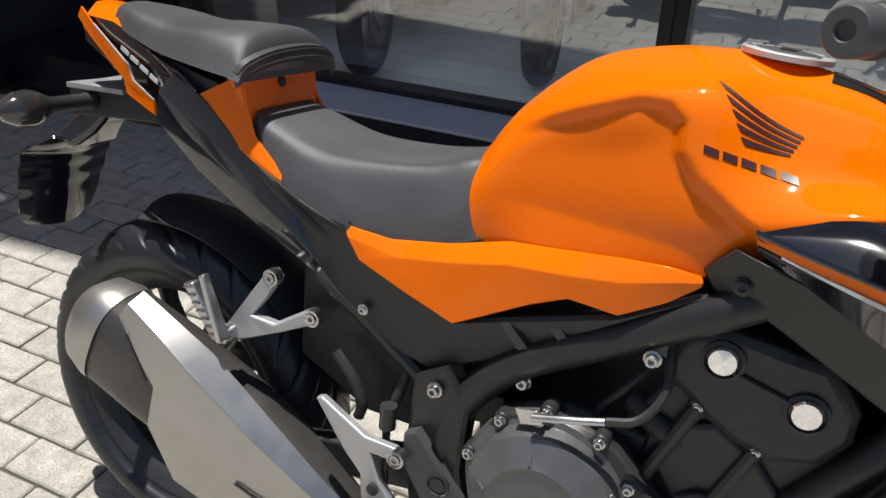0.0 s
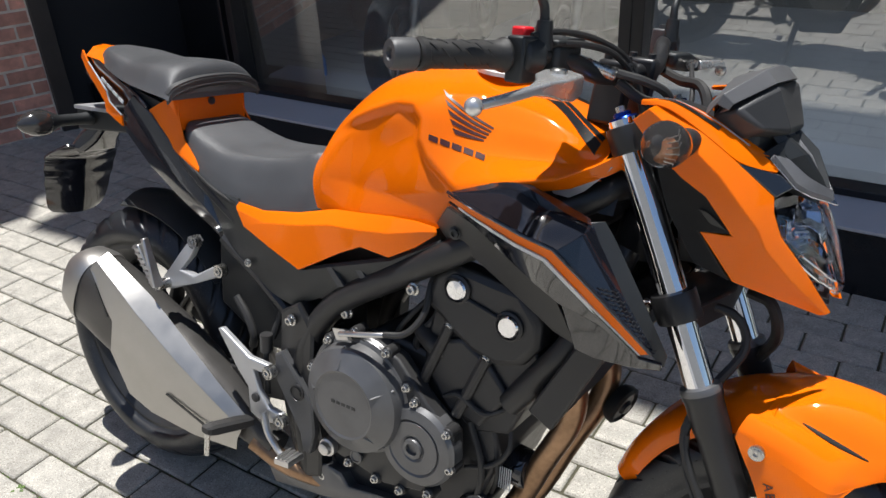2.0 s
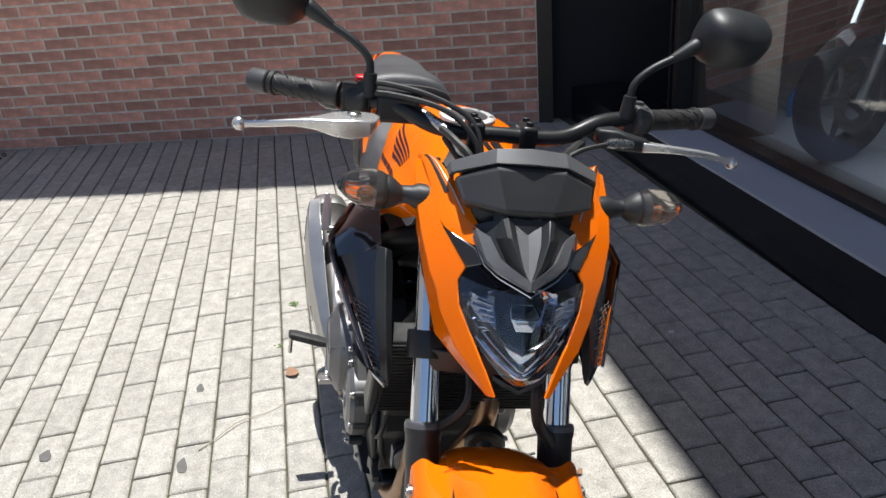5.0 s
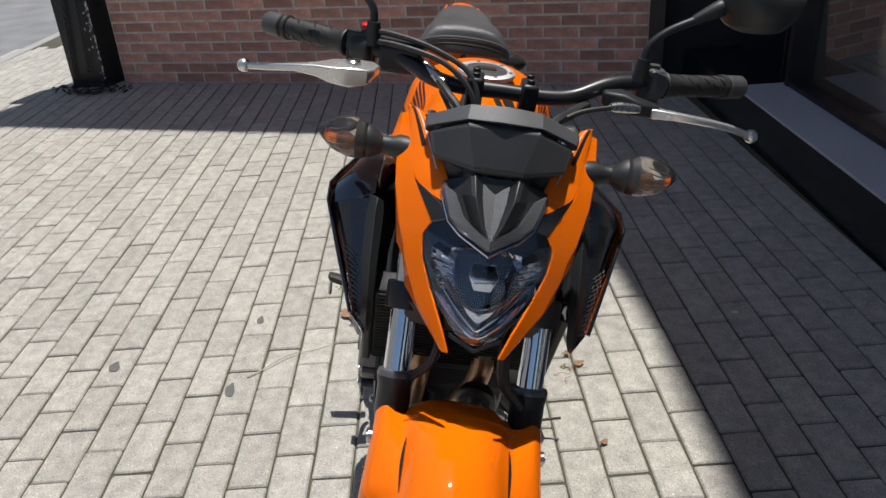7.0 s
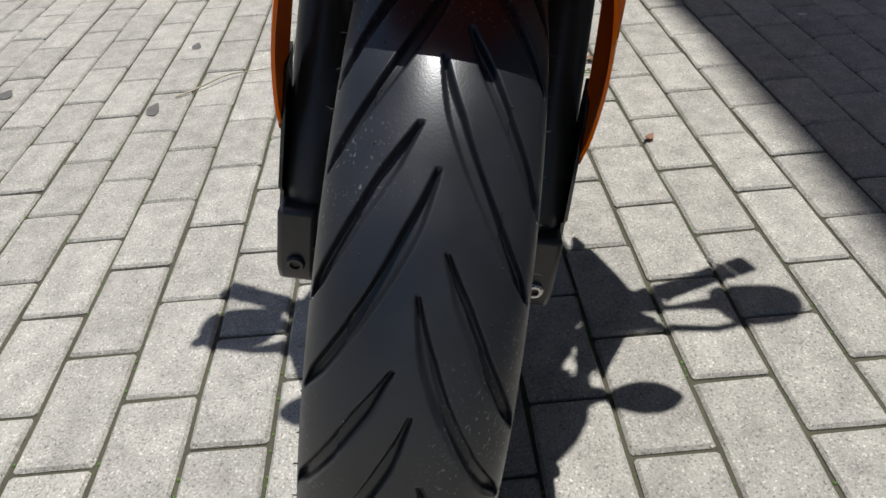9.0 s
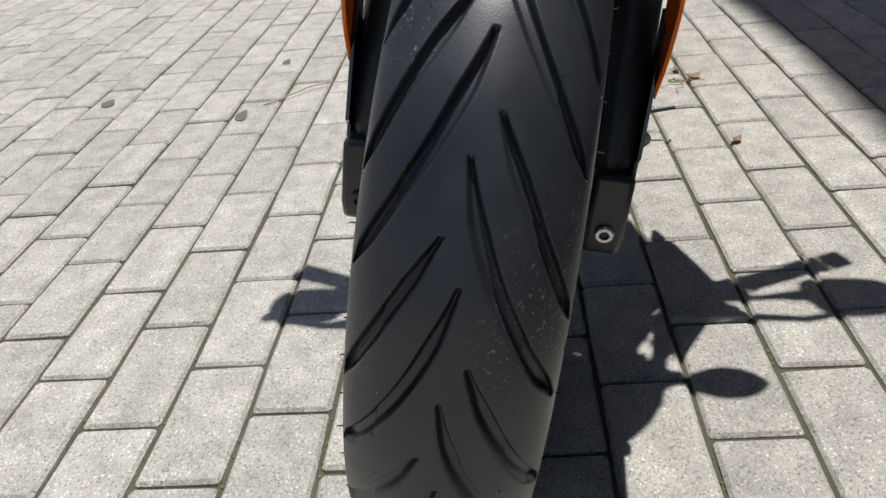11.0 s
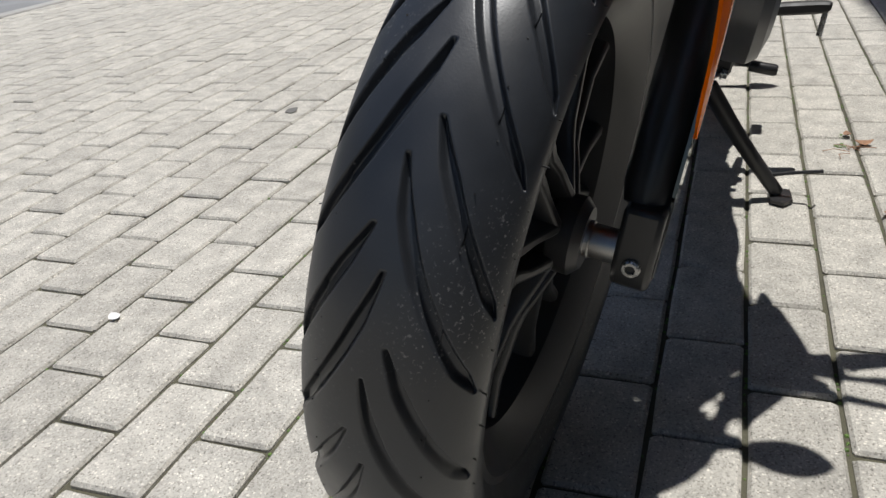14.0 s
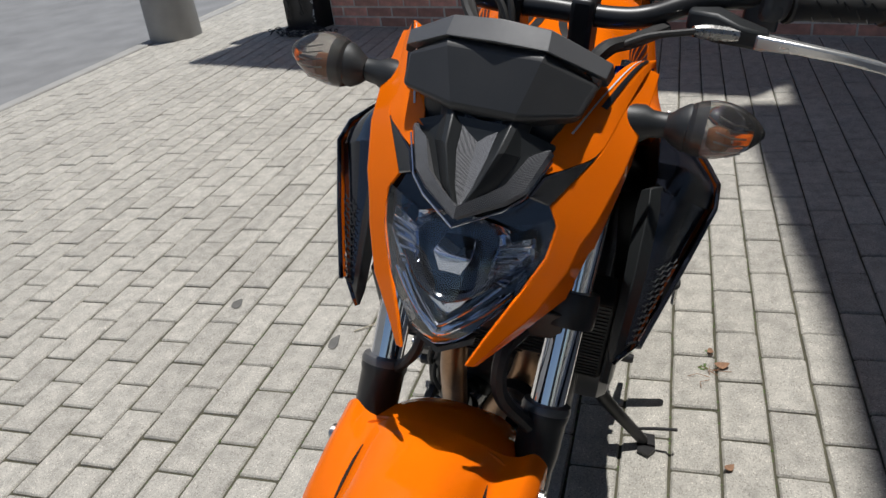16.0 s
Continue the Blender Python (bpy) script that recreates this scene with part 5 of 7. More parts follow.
bm = bmesh.new()
plate(bm, [(-1.238, -.094, .905), (-1.238, .094, .905), (-1.226, .086, .835), (-1.226, -.086, .835)], (1, 0, 0.1), 0.02, 0.003, 0.002)
bridge = part("seat_bridge", bm, ORANGE, bike, "orange panel with a lock between the seats")
bm = bmesh.new()
turned(bm, [(.008, 0), (.008, .003), (.005, .004)], (-1.232, 0, .886), (1, 0, 0.1), 16)
part("seat_lock", bm, ENGINE, bridge, "dark key lock")
bm = bmesh.new()
rings(bm, [mirrored([(x, y, z) for y, z in sec]) for x, sec in (
    (-1.602, ((0, .948), (.020, .946), (.036, .936))), (-1.580, ((0, .968), (.026, .964), (.046, .945))),
    (-1.500, ((0, .962), (.034, .958), (.068, .944))), (-1.380, ((0, .940), (.05, .930), (.088, .912))))], False, False)
part("tail_top", thick(bm, 0.004), ORANGE, bike, "orange top of the tail", sharp=50)
bm = bmesh.new()
rings(bm, [[(x, y, z) for y, z in sec] for x, sec in (
    (-1.600, ((-.036, .940), (.036, .940), (.034, .905), (-.034, .905))), (-1.480, ((-.070, .930), (.070, .930), (.066, .855), (-.066, .855))),
    (-1.340, ((-.092, .900), (.092, .900), (.088, .800), (-.088, .800))), (-1.262, ((-.090, .882), (.090, .882), (.092, .770), (-.092, .770))), (-1.230, ((-.086, .792), (.086, .792), (.095, .740), (-.095, .740))),
    (-1.050, ((-.092, .725), (.092, .725), (.098, .660), (-.098, .660))), (-.840, ((-.080, .725), (.080, .725), (.095, .640), (-.095, .640))))])
part("undertray", bm, PLASTIC, bike, "black plastic undertray")
# strap over the passenger seat
bm = bmesh.new()
SP = [(-1.222, -.116, .900), (-1.216, -.102, .915), (-1.208, -.06, .928), (-1.206, 0, .932), (-1.208, .06, .928), (-1.216, .102, .915), (-1.222, .116, .900)]
cv = spline(SP, 25)
rings(bm, [[p + Vector(d) for d in ((.004, 0, .010), (.006, 0, -.008), (.000, 0, -.012), (-.006, 0, .012))] for p in cv])
strap = part("seat_strap", bm, SEATSIDE, bike, "black stitched seat strap")
for k in (0.006, -0.005):
    bm = bmesh.new()
    tube(bm, [p + Vector((.0062, 0, k)) for p in cv], 0.0007, 5)
    part("strap_stitching", bm, GREYPLASTIC, strap)
# mudguard, number plate carrier and rear indicators
bm = bmesh.new()
rings(bm, [[(x, y, z) for y, z in sec] for x, sec in (
    (-1.44, ((-.04, .83), (.04, .83), (.04, .79), (-.04, .79))), (-1.55, ((-.035, .825), (.035, .825), (.035, .78), (-.035, .78))),
    (-1.63, ((-.05, .828), (.05, .828), (.05, .775), (-.05, .775))))])
guard = part("plate_carrier", bm, PLASTIC, bike, "black plastic number plate carrier", bevel=0.004)
bm = bmesh.new()
plate(bm, [(-1.505, -.052, .836), (-1.505, .052, .836), (-1.625, .058, .832), (-1.640, .030, .826), (-1.640, -.030, .826), (-1.625, -.058, .832)], (0, 0, 1), 0.008, 0.003, 0.001)
part("carrier_top", bm, ALUPAINT, guard, "grey metal bracket")
FLAP = []
for z, x, w, fold in ((.735, -1.648, .062, 0), (.716, -1.680, .084, 0), (.700, -1.702, .088, .003), (.684, -1.706, .087, -.003), (.668, -1.716, .086, .004), (.650, -1.718, .084, -.003), (.630, -1.728, .081, .004), (.608, -1.732, .078, -.002), (.585, -1.740, .074, .002), (.566, -1.746, .068, 0), (.552, -1.750, .054, 0)):
    FLAP.append([(x - .016 * (q < 0) * abs(q) + .012 * (1 - q * q) + .3 * fold * (1 - q * q), w * q, z - .006 * (1 - q * q)) for q in (-1, -.5, 0, .5, 1)])
flap = part("mud_flap", thick(skin(FLAP, 60, 21), 0.006), BLACKGLOSS, guard, "wavy glossy black mud flap", sharp=60)
bm = bmesh.new()
rings(bm, [[(-1.600, -.030, .800), (-1.600, .030, .800), (-1.560, .030, .790), (-1.560, -.030, .790)],
           [(-1.648, -.040, .765), (-1.648, .040, .765), (-1.600, .036, .745), (-1.600, -.036, .745)],
           [(-1.672, -.056, .730), (-1.660, .056, .730), (-1.630, .050, .712), (-1.640, -.050, .712)]])
part("carrier_neck", bm, BLACKGLOSS, guard, "glossy black neck of the carrier", bevel=0.012, seg=4)
for s in (R_, L_):
    bm = bmesh.new()
    turned(bm, [(.016, 0), (.013, .02), (.013, .075), (.018, .09), (.026, .105)], (-1.585, .045 * s, .806), (0, s, 0.02), 20)
    ri = part("rear_indicator", bm, PLASTIC, bike, "rear indicator with a smoked lens")
    bm = bmesh.new()
    turned(bm, [(.026, 0), (.029, .014), (.026, .035), (.016, .055), (.003, .066)], (-1.585, .150 * s, .808), (0, s, 0.02), 24)
    part("lens", bm, DARKLENS, ri, "dark smoked lens")
    bm = bmesh.new()
    turned(bm, [(.018, 0), (.016, .02), (.006, .034)], (-1.585, .152 * s, .808), (0, s, 0.02), 16)
    part("reflector", bm, REFLECTOR, ri)
bm = bmesh.new()
plate(bm, [(-1.606, -.034, .935), (-1.606, .034, .935), (-1.604, .030, .908), (-1.604, -.030, .908)], (-1, 0, 0), 0.02, 0.003, 0.003)
part("tail_light", bm, RED, bike, "red tail light")


# ---- frame, engine and exhaust ----
fcore = bmesh.new()
tube(fcore, [(-.250, 0, 1.00), (-.290, 0, .86), (-.310, 0, .78)], 0.034, 20)
frame_ob = part("frame", fcore, FRAMEPAINT, bike, "satin black tubular steel frame", m=None)
for s in (R_, L_):
    bm = bmesh.new()
    tube(bm, both([(-.300, -.035, .90), (-.400, -.105, .842), (-.518, -.138, .772), (-.653, -.134, .687), (-.772, -.128, .608), (-.838, -.128, .52), (-.858, -.130, .42), (-.850, -.128, .30), (-.838, -.122, .235)], s), 0.023, 14, 40)
    part("main_tube", bm, FRAMEPAINT, frame_ob)
    bm = bmesh.new()
    tube(bm, both([(-.300, -.06, .80), (-.336, -.118, .672), (-.392, -.122, .584), (-.430, -.12, .53)], s), 0.021, 14, 20)
    part("down_tube", bm, FRAMEPAINT, frame_ob)
    bm = bmesh.new()
    tube(bm, both([(-.80, -.11, .60), (-.95, -.115, .655), (-1.08, -.11, .72), (-1.30, -.085, .83), (-1.48, -.06, .86)], s), 0.014, 10, 20)
    part("seat_tube", bm, FRAMEPAINT, frame_ob)
    bm = bmesh.new()
    tube(bm, both([(-.86, -.12, .52), (-.98, -.118, .60), (-1.07, -.118, .655)], s), 0.013, 10, 12)
    part("brace_tube", bm, FRAMEPAINT, frame_ob)
    # pivot plate with its cover
    bm = bmesh.new()
    plate(bm, both([(-.900, -.140, .560), (-.852, -.146, .590), (-.815, -.146, .540), (-.820, -.146, .440), (-.795, -.146, .330), (-.800, -.142, .245), (-.850, -.140, .225), (-.880, -.140, .300), (-.905, -.142, .420)], s), (0, s, 0), 0.03, 0.006, 0.004)
    pv = part("pivot_plate", bm, FRAMEPAINT, frame_ob, "satin black swingarm pivot plate")
    bm = bmesh.new()
    plate(bm, both([(-.900, -.158, .478), (-.880, -.160, .490), (-.806, -.160, .405), (-.800, -.160, .345), (-.812, -.160, .300), (-.830, -.160, .300), (-.836, -.160, .335), (-.900, -.158, .430)], s), (0, s, 0), 0.012, 0.004, 0.003)
    cv_ = part("pivot_cover", bm, GREYPLASTIC, bike, "dark grey pivot cover with a round plug")
    bm = bmesh.new()
    turned(bm, [(.017, 0), (.017, .003), (.0145, .004), (.0135, .002), (.010, .002), (.010, .004), (.004, .0045)], (-.841, .162 * s, .420), (0, s, 0), 24)
    part("cover_plug", bm, ENGINE, cv_)
    for p in ((-.863, -.152, .555), (-.602, -.150, .685), (-.753, -.128, .593), (-.80, -.13, .245)):
        bm = bmesh.new()
        bolt(bm, (p[0], -p[1] * s, p[2]), (0, s, 0), 0.008, 0.012)
        part("frame_bolt", bm, STEEL, frame_ob)

# engine
bm = bmesh.new()
rings(bm, [[(-.80, y, .50), (-.70, y, .575), (-.58, y, .56), (-.47, y, .52), (-.44, y, .42), (-.48, y, .31), (-.60, y, .235), (-.76, y, .225), (-.815, y, .30), (-.82, y, .42)] for y in (-.116, .116)])
eng = part("engine", bm, ENGINE, bike, "black twin-cylinder engine with grey covers", bevel=0.008)
bm = bmesh.new()
rings(bm, [[(-.60, y, .54), (-.585, y, .645), (-.46, y, .70), (-.375, y, .60), (-.43, y, .47), (-.50, y, .45)] for y in (-.118, .118)])
part("cylinder_block", bm, ENGINE, eng, bevel=0.006)
for s in (R_, L_):
    bm = bmesh.new()
    plate(bm, both([(-.592, -.128, .660), (-.578, -.128, .715), (-.545, -.128, .738), (-.470, -.128, .728), (-.418, -.128, .722), (-.385, -.128, .680), (-.385, -.128, .640), (-.410, -.128, .605), (-.455, -.128, .590), (-.500, -.128, .600), (-.535, -.128, .620), (-.560, -.128, .640)], s), (0, s, 0), 0.03, 0.012, 0.008)
    hc = part("head_cover", bm, ENGINE, eng, "black cylinder head side cover", bevel=0.003)
    for x, z in ((-.530, .700), (-.436, .665)):
        bm = bmesh.new()
        turned(bm, [(.024, -.004), (.024, .006), (.020, .008), (.0185, .004)], (x, .1345 * s, z), (0, s, 0), 28)
        part("cap_collar", bm, ENGINE, hc)
        bm = bmesh.new()
        turned(bm, [(.0175, 0), (.0175, .006), (.015, .009), (.0, .0095)], (x, .1355 * s, z), (0, s, 0), 28)
        part("round_cap", bm, CHROME, hc, "bright chromed round cap")
    bm = bmesh.new()
    tube(bm, both([(-.518, -.139, .690), (-.450, -.139, .672)], s), 0.003, 6)
    part("cover_seam", bm, PLASTIC, hc)
    for p in ((-.545, .600), (-.475, .566)):
        bm = bmesh.new()
        turned(bm, [(.012, -.02), (.012, .0), (.010, .003)], (p[0], .128 * s, p[1] + 0.03), (0, s, 0), 16)
        tube(bm, both([(p[0], -.128, p[1] + 0.03), (p[0] - 0.045, -.130, p[1] - 0.085)], s), 0.010, 10)
        part("stud_boss", bm, ENGINE, eng)
        bm = bmesh.new()
        bolt(bm, (p[0], .131 * s, p[1] + 0.03), (0, s, 0), 0.005, 0.005)
        part("stud_bolt", bm, STEEL, eng)
    bm = bmesh.new()
    plate(bm, both([(-.565, -.124, .600), (-.520, -.124, .615), (-.470, -.124, .585), (-.430, -.124, .540), (-.480, -.124, .470), (-.540, -.124, .480), (-.585, -.124, .540)], s), (0, s, 0), 0.02, 0.006, 0.004)
    part("cylinder_side", bm, ENGINE, eng, bevel=0.002)

# right crankcase cover: clutch dome and starter boss
bm = bmesh.new()
turned(bm, [(.112, -.03), (.112, -.004), (.108, .004), (.100, .007), (.099, .012), (.094, .030), (.066, .046), (.062, .049), (.058, .047), (.0, .048)], (-.697, -.158, .466), (0, -1, 0), 48)
clutch = part("clutch_cover", bm, ENGINEGREY, eng, "dark grey domed clutch cover", sharp=24)
bm = bmesh.new()
plate(bm, [(-.80, -.160, .50), (-.78, -.160, .40), (-.760, -.160, .330), (-.690, -.160, .322), (-.640, -.160, .312), (-.560, -.160, .330), (-.500, -.160, .400), (-.505, -.160, .460), (-.560, -.160, .500), (-.620, -.160, .560), (-.700, -.160, .580), (-.770, -.160, .560)], (0, -1, 0), 0.03, 0.006, 0.003)
part("side_cover", bm, ENGINE, eng, "black crankcase side cover", bevel=0.003)
bm = bmesh.new()
turned(bm, [(.074, -.02), (.074, .004), (.068, .012), (.052, .016), (.048, .013), (.047, .016), (.024, .017), (.019, .014), (.017, .020), (.011, .021), (.011, .015), (.0, .015)], (-.572, -.160, .418), (0, -1, 0), 40)
part("starter_cover", bm, ENGINEGREY, eng, "dark grey round starter cover", sharp=24)
for i in range(5):
    a = 0.5 + i * 2 * math.pi / 5
    bm = bmesh.new()
    tube(bm, [(-.697 + .065 * math.cos(a), -.206, .466 + .065 * math.sin(a)), (-.697 + .097 * math.cos(a), -.180, .466 + .097 * math.sin(a))], 0.0022, 6)
    part("dome_rib", bm, ENGINEGREY, clutch)
bm = bmesh.new()
for i in range(5):
    plate(bm, [(-.722 + i * .011, -.2068, .470), (-.715 + i * .011, -.2068, .470), (-.715 + i * .011, -.2068, .465), (-.722 + i * .011, -.2068, .465)], (0, -1, 0), 0.001)
part("dome_mark", bm, ENGINE, clutch, "worn raised maker's mark as plain bars")
for x, z in ((-.802, .488), (-.765, .552), (-.708, .582), (-.640, .566), (-.597, .518), (-.580, .496), (-.515, .462), (-.505, .400), (-.545, .335), (-.602, .318), (-.655, .318), (-.715, .326), (-.780, .400)):
    bm = bmesh.new()
    turned(bm, [(.0105, -.02), (.0105, .004), (.009, .006)], (x, -.160, z), (0, -1, 0), 14)
    part("bolt_boss", bm, ENGINE, eng)
    bm = bmesh.new()
    bolt(bm, (x, -.166, z), (0, -1, 0), 0.0058, 0.008)
    part("cover_bolt", bm, STEEL, eng, "bright socket bolt")
bm = bmesh.new()
turned(bm, [(.017, 0), (.017, .012), (.013, .014), (.011, .022), (.006, .024)], (-.757, -.165, .345), (0, -1, 0), 20)
part("oil_filler", bm, ALU, eng, "bright oil filler cap")
bm = bmesh.new()
turned(bm, [(.013, 0), (.013, .004), (.010, .005), (.009, .003), (.0, .003)], (-.697, -.165, .346), (0, -1, 0), 20)
part("oil_window", bm, ENGINEGREY, eng, "round oil sight glass")
bm = bmesh.new()
plate(bm, [(-.745, -.180, .585), (-.715, -.184, .592), (-.705, -.184, .575), (-.735, -.180, .565)], (0, -1, 0.4), 0.012)
tube(bm, [(-.72, -.19, .585), (-.66, -.186, .600), (-.635, -.182, .606)], 0.005, 8)
part("clutch_arm", bm, ALU, eng, "bright clutch release arm with its bracket", bevel=0.001)
bm = bmesh.new()
tube(bm, [(-.635, -.182, .606), (-.600, -.170, .615), (-.580, -.150, .650), (-.585, -.12, .70), (-.56, -.08, .76)], 0.0055, 8, 24)
part("clutch_cable", bm, GRIP, bike, "black clutch cable")
# left crankcase cover
bm = bmesh.new()
turned(bm, [(.100, -.03), (.100, .006), (.090, .020), (.060, .028), (.0, .028)], (-.600, .148, .420), (0, 1, 0), 40)
part("generator_cover", bm, ENGINEGREY, eng, "dark grey generator cover")
# sump, oil filter and exhaust headers
bm = bmesh.new()
rings(bm, [[(-.76, -.10, .24), (-.76, .10, .24), (-.50, .10, .26), (-.50, -.10, .26)], [(-.74, -.08, .165), (-.74, .08, .165), (-.54, .08, .17), (-.54, -.08, .17)]])
part("sump", bm, ENGINE, eng, bevel=0.008)
bm = bmesh.new()
turned(bm, [(.034, 0), (.034, .060), (.030, .068), (.026, .069)], (-.47, -.045, .375), (0.85, -0.25, 0.1), 28)
filt = part("oil_filter", bm, BLACKGLOSS, bike, "black oil filter with a white label")
bm = bmesh.new()
for i in range(6):
    block(bm, (-.452 + i * 0.004, -.0935, .350), (-.450 + i * 0.004, -.0925, .392))
part("filter_label", bm, LABEL, filt, "white label of unreadable bars")
bm = bmesh.new()
tube(bm, [(-.375, -.055, .60), (-.352, -.060, .560), (-.352, -.062, .50), (-.385, -.064, .42), (-.435, -.066, .30), (-.49, -.075, .240), (-.60, -.085, .215), (-.75, -.10, .215), (-.88, -.14, .235), (-.96, -.158, .27)], 0.0205, 18, 60)
exh = part("exhaust", bm, HEADER, bike, "heat-browned exhaust headers and a brushed silver muffler")
bm = bmesh.new()
tube(bm, [(-.37, .045, .60), (-.340, .050, .560), (-.342, .040, .50), (-.375, .010, .42), (-.425, -.020, .30), (-.49, -.035, .235), (-.60, -.055, .215), (-.70, -.08, .215)], 0.0205, 18, 50)
part("header_pipe", bm, HEADER, exh, "heat-browned header pipe")
AX, NX = Vector((.9085, 0.036, -.385)).normalized(), Vector((.386, 0, .923))


def muff(a, h, d, off=0.0, y=0.0):
    c = Vector((-1.468, -.172 + 0.02 * a, .496)) + AX * a + NX * off + Vector((0, y, 0))
    return [c + NX * (h * math.copysign(abs(math.sin(t)) ** 0.75, math.sin(t))) + Vector((0, d * math.copysign(abs(math.cos(t)) ** 0.75, math.cos(t)), 0)) for t in (2 * math.pi * j / 40 for j in range(40))]


bm = bmesh.new()
rings(bm, [muff(.055, .083, .056), (muff(.06, .087, .060)), muff(.16, .089, .062), muff(.27, .086, .060), muff(.37, .076, .054), muff(.45, .058, .044), muff(.53, .034, .032), muff(.60, .026, .026)])
part("muffler_body", bm, MUFFLER, exh, "dark grey muffler body", sharp=40)
bm = bmesh.new()
rings(bm, [muff(.060, .0885, .0615), muff(.045, .0885, .0615), muff(.010, .078, .054), muff(-.004, .062, .044), muff(-.006, .050, .036), muff(.02, .046, .033)], True, False)
part("muffler_end", bm, EXHAUST, exh, "bright silver end cap", sharp=40)
bm = bmesh.new()
turned(bm, [(.020, 0), (.023, 0), (.023, -.03), (.020, -.03)], Vector((-1.468, -.172, .496)) - AX * -0.01, -AX, 24)
part("outlet", bm, MUFFLER, exh)
# heat shield of folded sheet
bm = bmesh.new()
rings(bm, [[(-1.318, -.205, .590), (-1.322, -.232, .578), (-1.338, -.236, .556), (-1.330, -.2365, .548)],
           [(-1.255, -.205, .560), (-1.262, -.237, .545), (-1.290, -.242, .490), (-1.270, -.242, .462)],
           [(-1.195, -.200, .525), (-1.205, -.235, .500), (-1.240, -.242, .440), (-1.290, -.238, .388)],
           [(-1.140, -.195, .480), (-1.150, -.228, .456), (-1.180, -.236, .400), (-1.250, -.230, .300)],
           [(-1.095, -.190, .440), (-1.105, -.222, .420), (-1.125, -.228, .370), (-1.200, -.216, .268)],
           [(-1.020, -.182, .375), (-1.030, -.206, .360), (-1.050, -.210, .320), (-1.090, -.200, .250)],
           [(-.955, -.172, .320), (-.965, -.188, .305), (-.975, -.190, .280), (-.985, -.184, .250)]], False, False)
part("heat_shield", thick(bm, 0.003), EXHAUST, exh, "brushed silver heat shield", sharp=40, bevel=0.006, seg=3)
bm = bmesh.new()
plate(bm, [(-1.136, -.2275, .338), (-1.133, -.2272, .342), (-1.030, -.2085, .292), (-1.032, -.2085, .287)], (0, -1, 0), 0.002)
part("shield_slot", bm, DECALBLACK, exh, "dark slot")
bm = bmesh.new()
plate(bm, [(-1.325, -.240, .530), (-1.320, -.240, .532), (-1.280, -.2445, .470), (-1.285, -.2445, .467)], (0, -1, 0), 0.002)
part("shield_slot", bm, DECALBLACK, exh, "dark slot")
bm = bmesh.new()
bolt(bm, (-1.005, -.200, .300), (0, -1, 0.2), 0.009, 0.006)
part("shield_bolt", bm, STEEL, exh)

# cast guard below the engine, right side
bm = bmesh.new()
plate(bm, [(-.945, -.135, .205), (-.865, -.138, .252), (-.790, -.140, .276), (-.752, -.140, .272), (-.735, -.140, .250), (-.664, -.138, .262), (-.600, -.136, .266), (-.530, -.132, .262), (-.560, -.130, .240), (-.660, -.134, .206), (-.784, -.136, .200), (-.930, -.132, .172)], (0, -1, 0.25), 0.03, 0.006, 0.003)
guard_low = part("lower_guard", bm, ENGINEGREY, eng, "dark grey cast guard under the engine", bevel=0.002)
bm = bmesh.new()
plate(bm, [(-.700, -.1395, .246), (-.690, -.1395, .250), (-.622, -.1375, .256), (-.628, -.1375, .246), (-.690, -.1395, .238)], (0, -1, 0.25), 0.004)
part("guard_slot", bm, DECALBLACK, guard_low)
bm = bmesh.new()
bolt(bm, (-.600, -.139, .252), (0, -1, 0.25), 0.007, 0.006)
part("guard_bolt", bm, STEEL, guard_low)
# hoses and brackets in front of the crankcase
for pts, r in (([(-.500, -.120, .47), (-.470, -.125, .40), (-.478, -.118, .33), (-.51, -.10, .29)], .006), ([(-.46, -.11, .46), (-.445, -.115, .39), (-.46, -.10, .34)], .004),
               ([(-.44, -.10, .50), (-.425, -.118, .45), (-.45, -.122, .41), (-.50, -.125, .385)], .0045), ([(-.545, -.13, .505), (-.515, -.135, .52), (-.47, -.13, .50), (-.43, -.11, .52)], .005)):
    bm = bmesh.new()
    tube(bm, pts, r, 8, 18)
    part("hose", bm, GRIP, eng, "thin black hose")
bm = bmesh.new()
plate(bm, [(-.505, -.128, .325), (-.470, -.128, .345), (-.425, -.128, .335), (-.432, -.128, .318), (-.470, -.128, .318), (-.500, -.128, .300)], (0, -1, 0), 0.012, 0.003, 0.002)
part("engine_bracket", bm, ENGINE, eng, bevel=0.001)

# radiator
bm = bmesh.new()
rings(bm, [[(-.345, y, .540), (-.255, y, .725), (-.290, y, .745), (-.382, y, .558)] for y in (-.150, .150)])
rad = part("radiator", bm, RADIATOR, bike, "black radiator", bevel=0.004)
for s in (R_, L_):
    bm = bmesh.new()
    rings(bm, [[(-.340, y, .536), (-.262, y, .700), (-.300, y, .716), (-.380, y, .556)] for y in (.150 * s, .166 * s)])
    part("radiator_tank", bm, FRAMEPAINT, rad, "satin black radiator side tank", bevel=0.004)
for i in range(22):
    q = i / 21
    x, z = -.343 + q * .088, .546 + q * .176
    bm = bmesh.new()
    tube(bm, [(x + .003, -.145, z), (x + .003, .145, z)], 0.0016, 5)
    part("radiator_fin", bm, ENGINE, rad)
bm = bmesh.new()
turned(bm, [(.030, -.01), (.036, 0), (.036, .010), (.030, .014), (.026, .010), (.014, .012), (.010, .018), (.0, .019)], (-.312, .045, .500), (0.9, -0.2, -0.3), 32)
horn = part("horn", bm, PLASTIC, bike, "round black horn")
bm = bmesh.new()
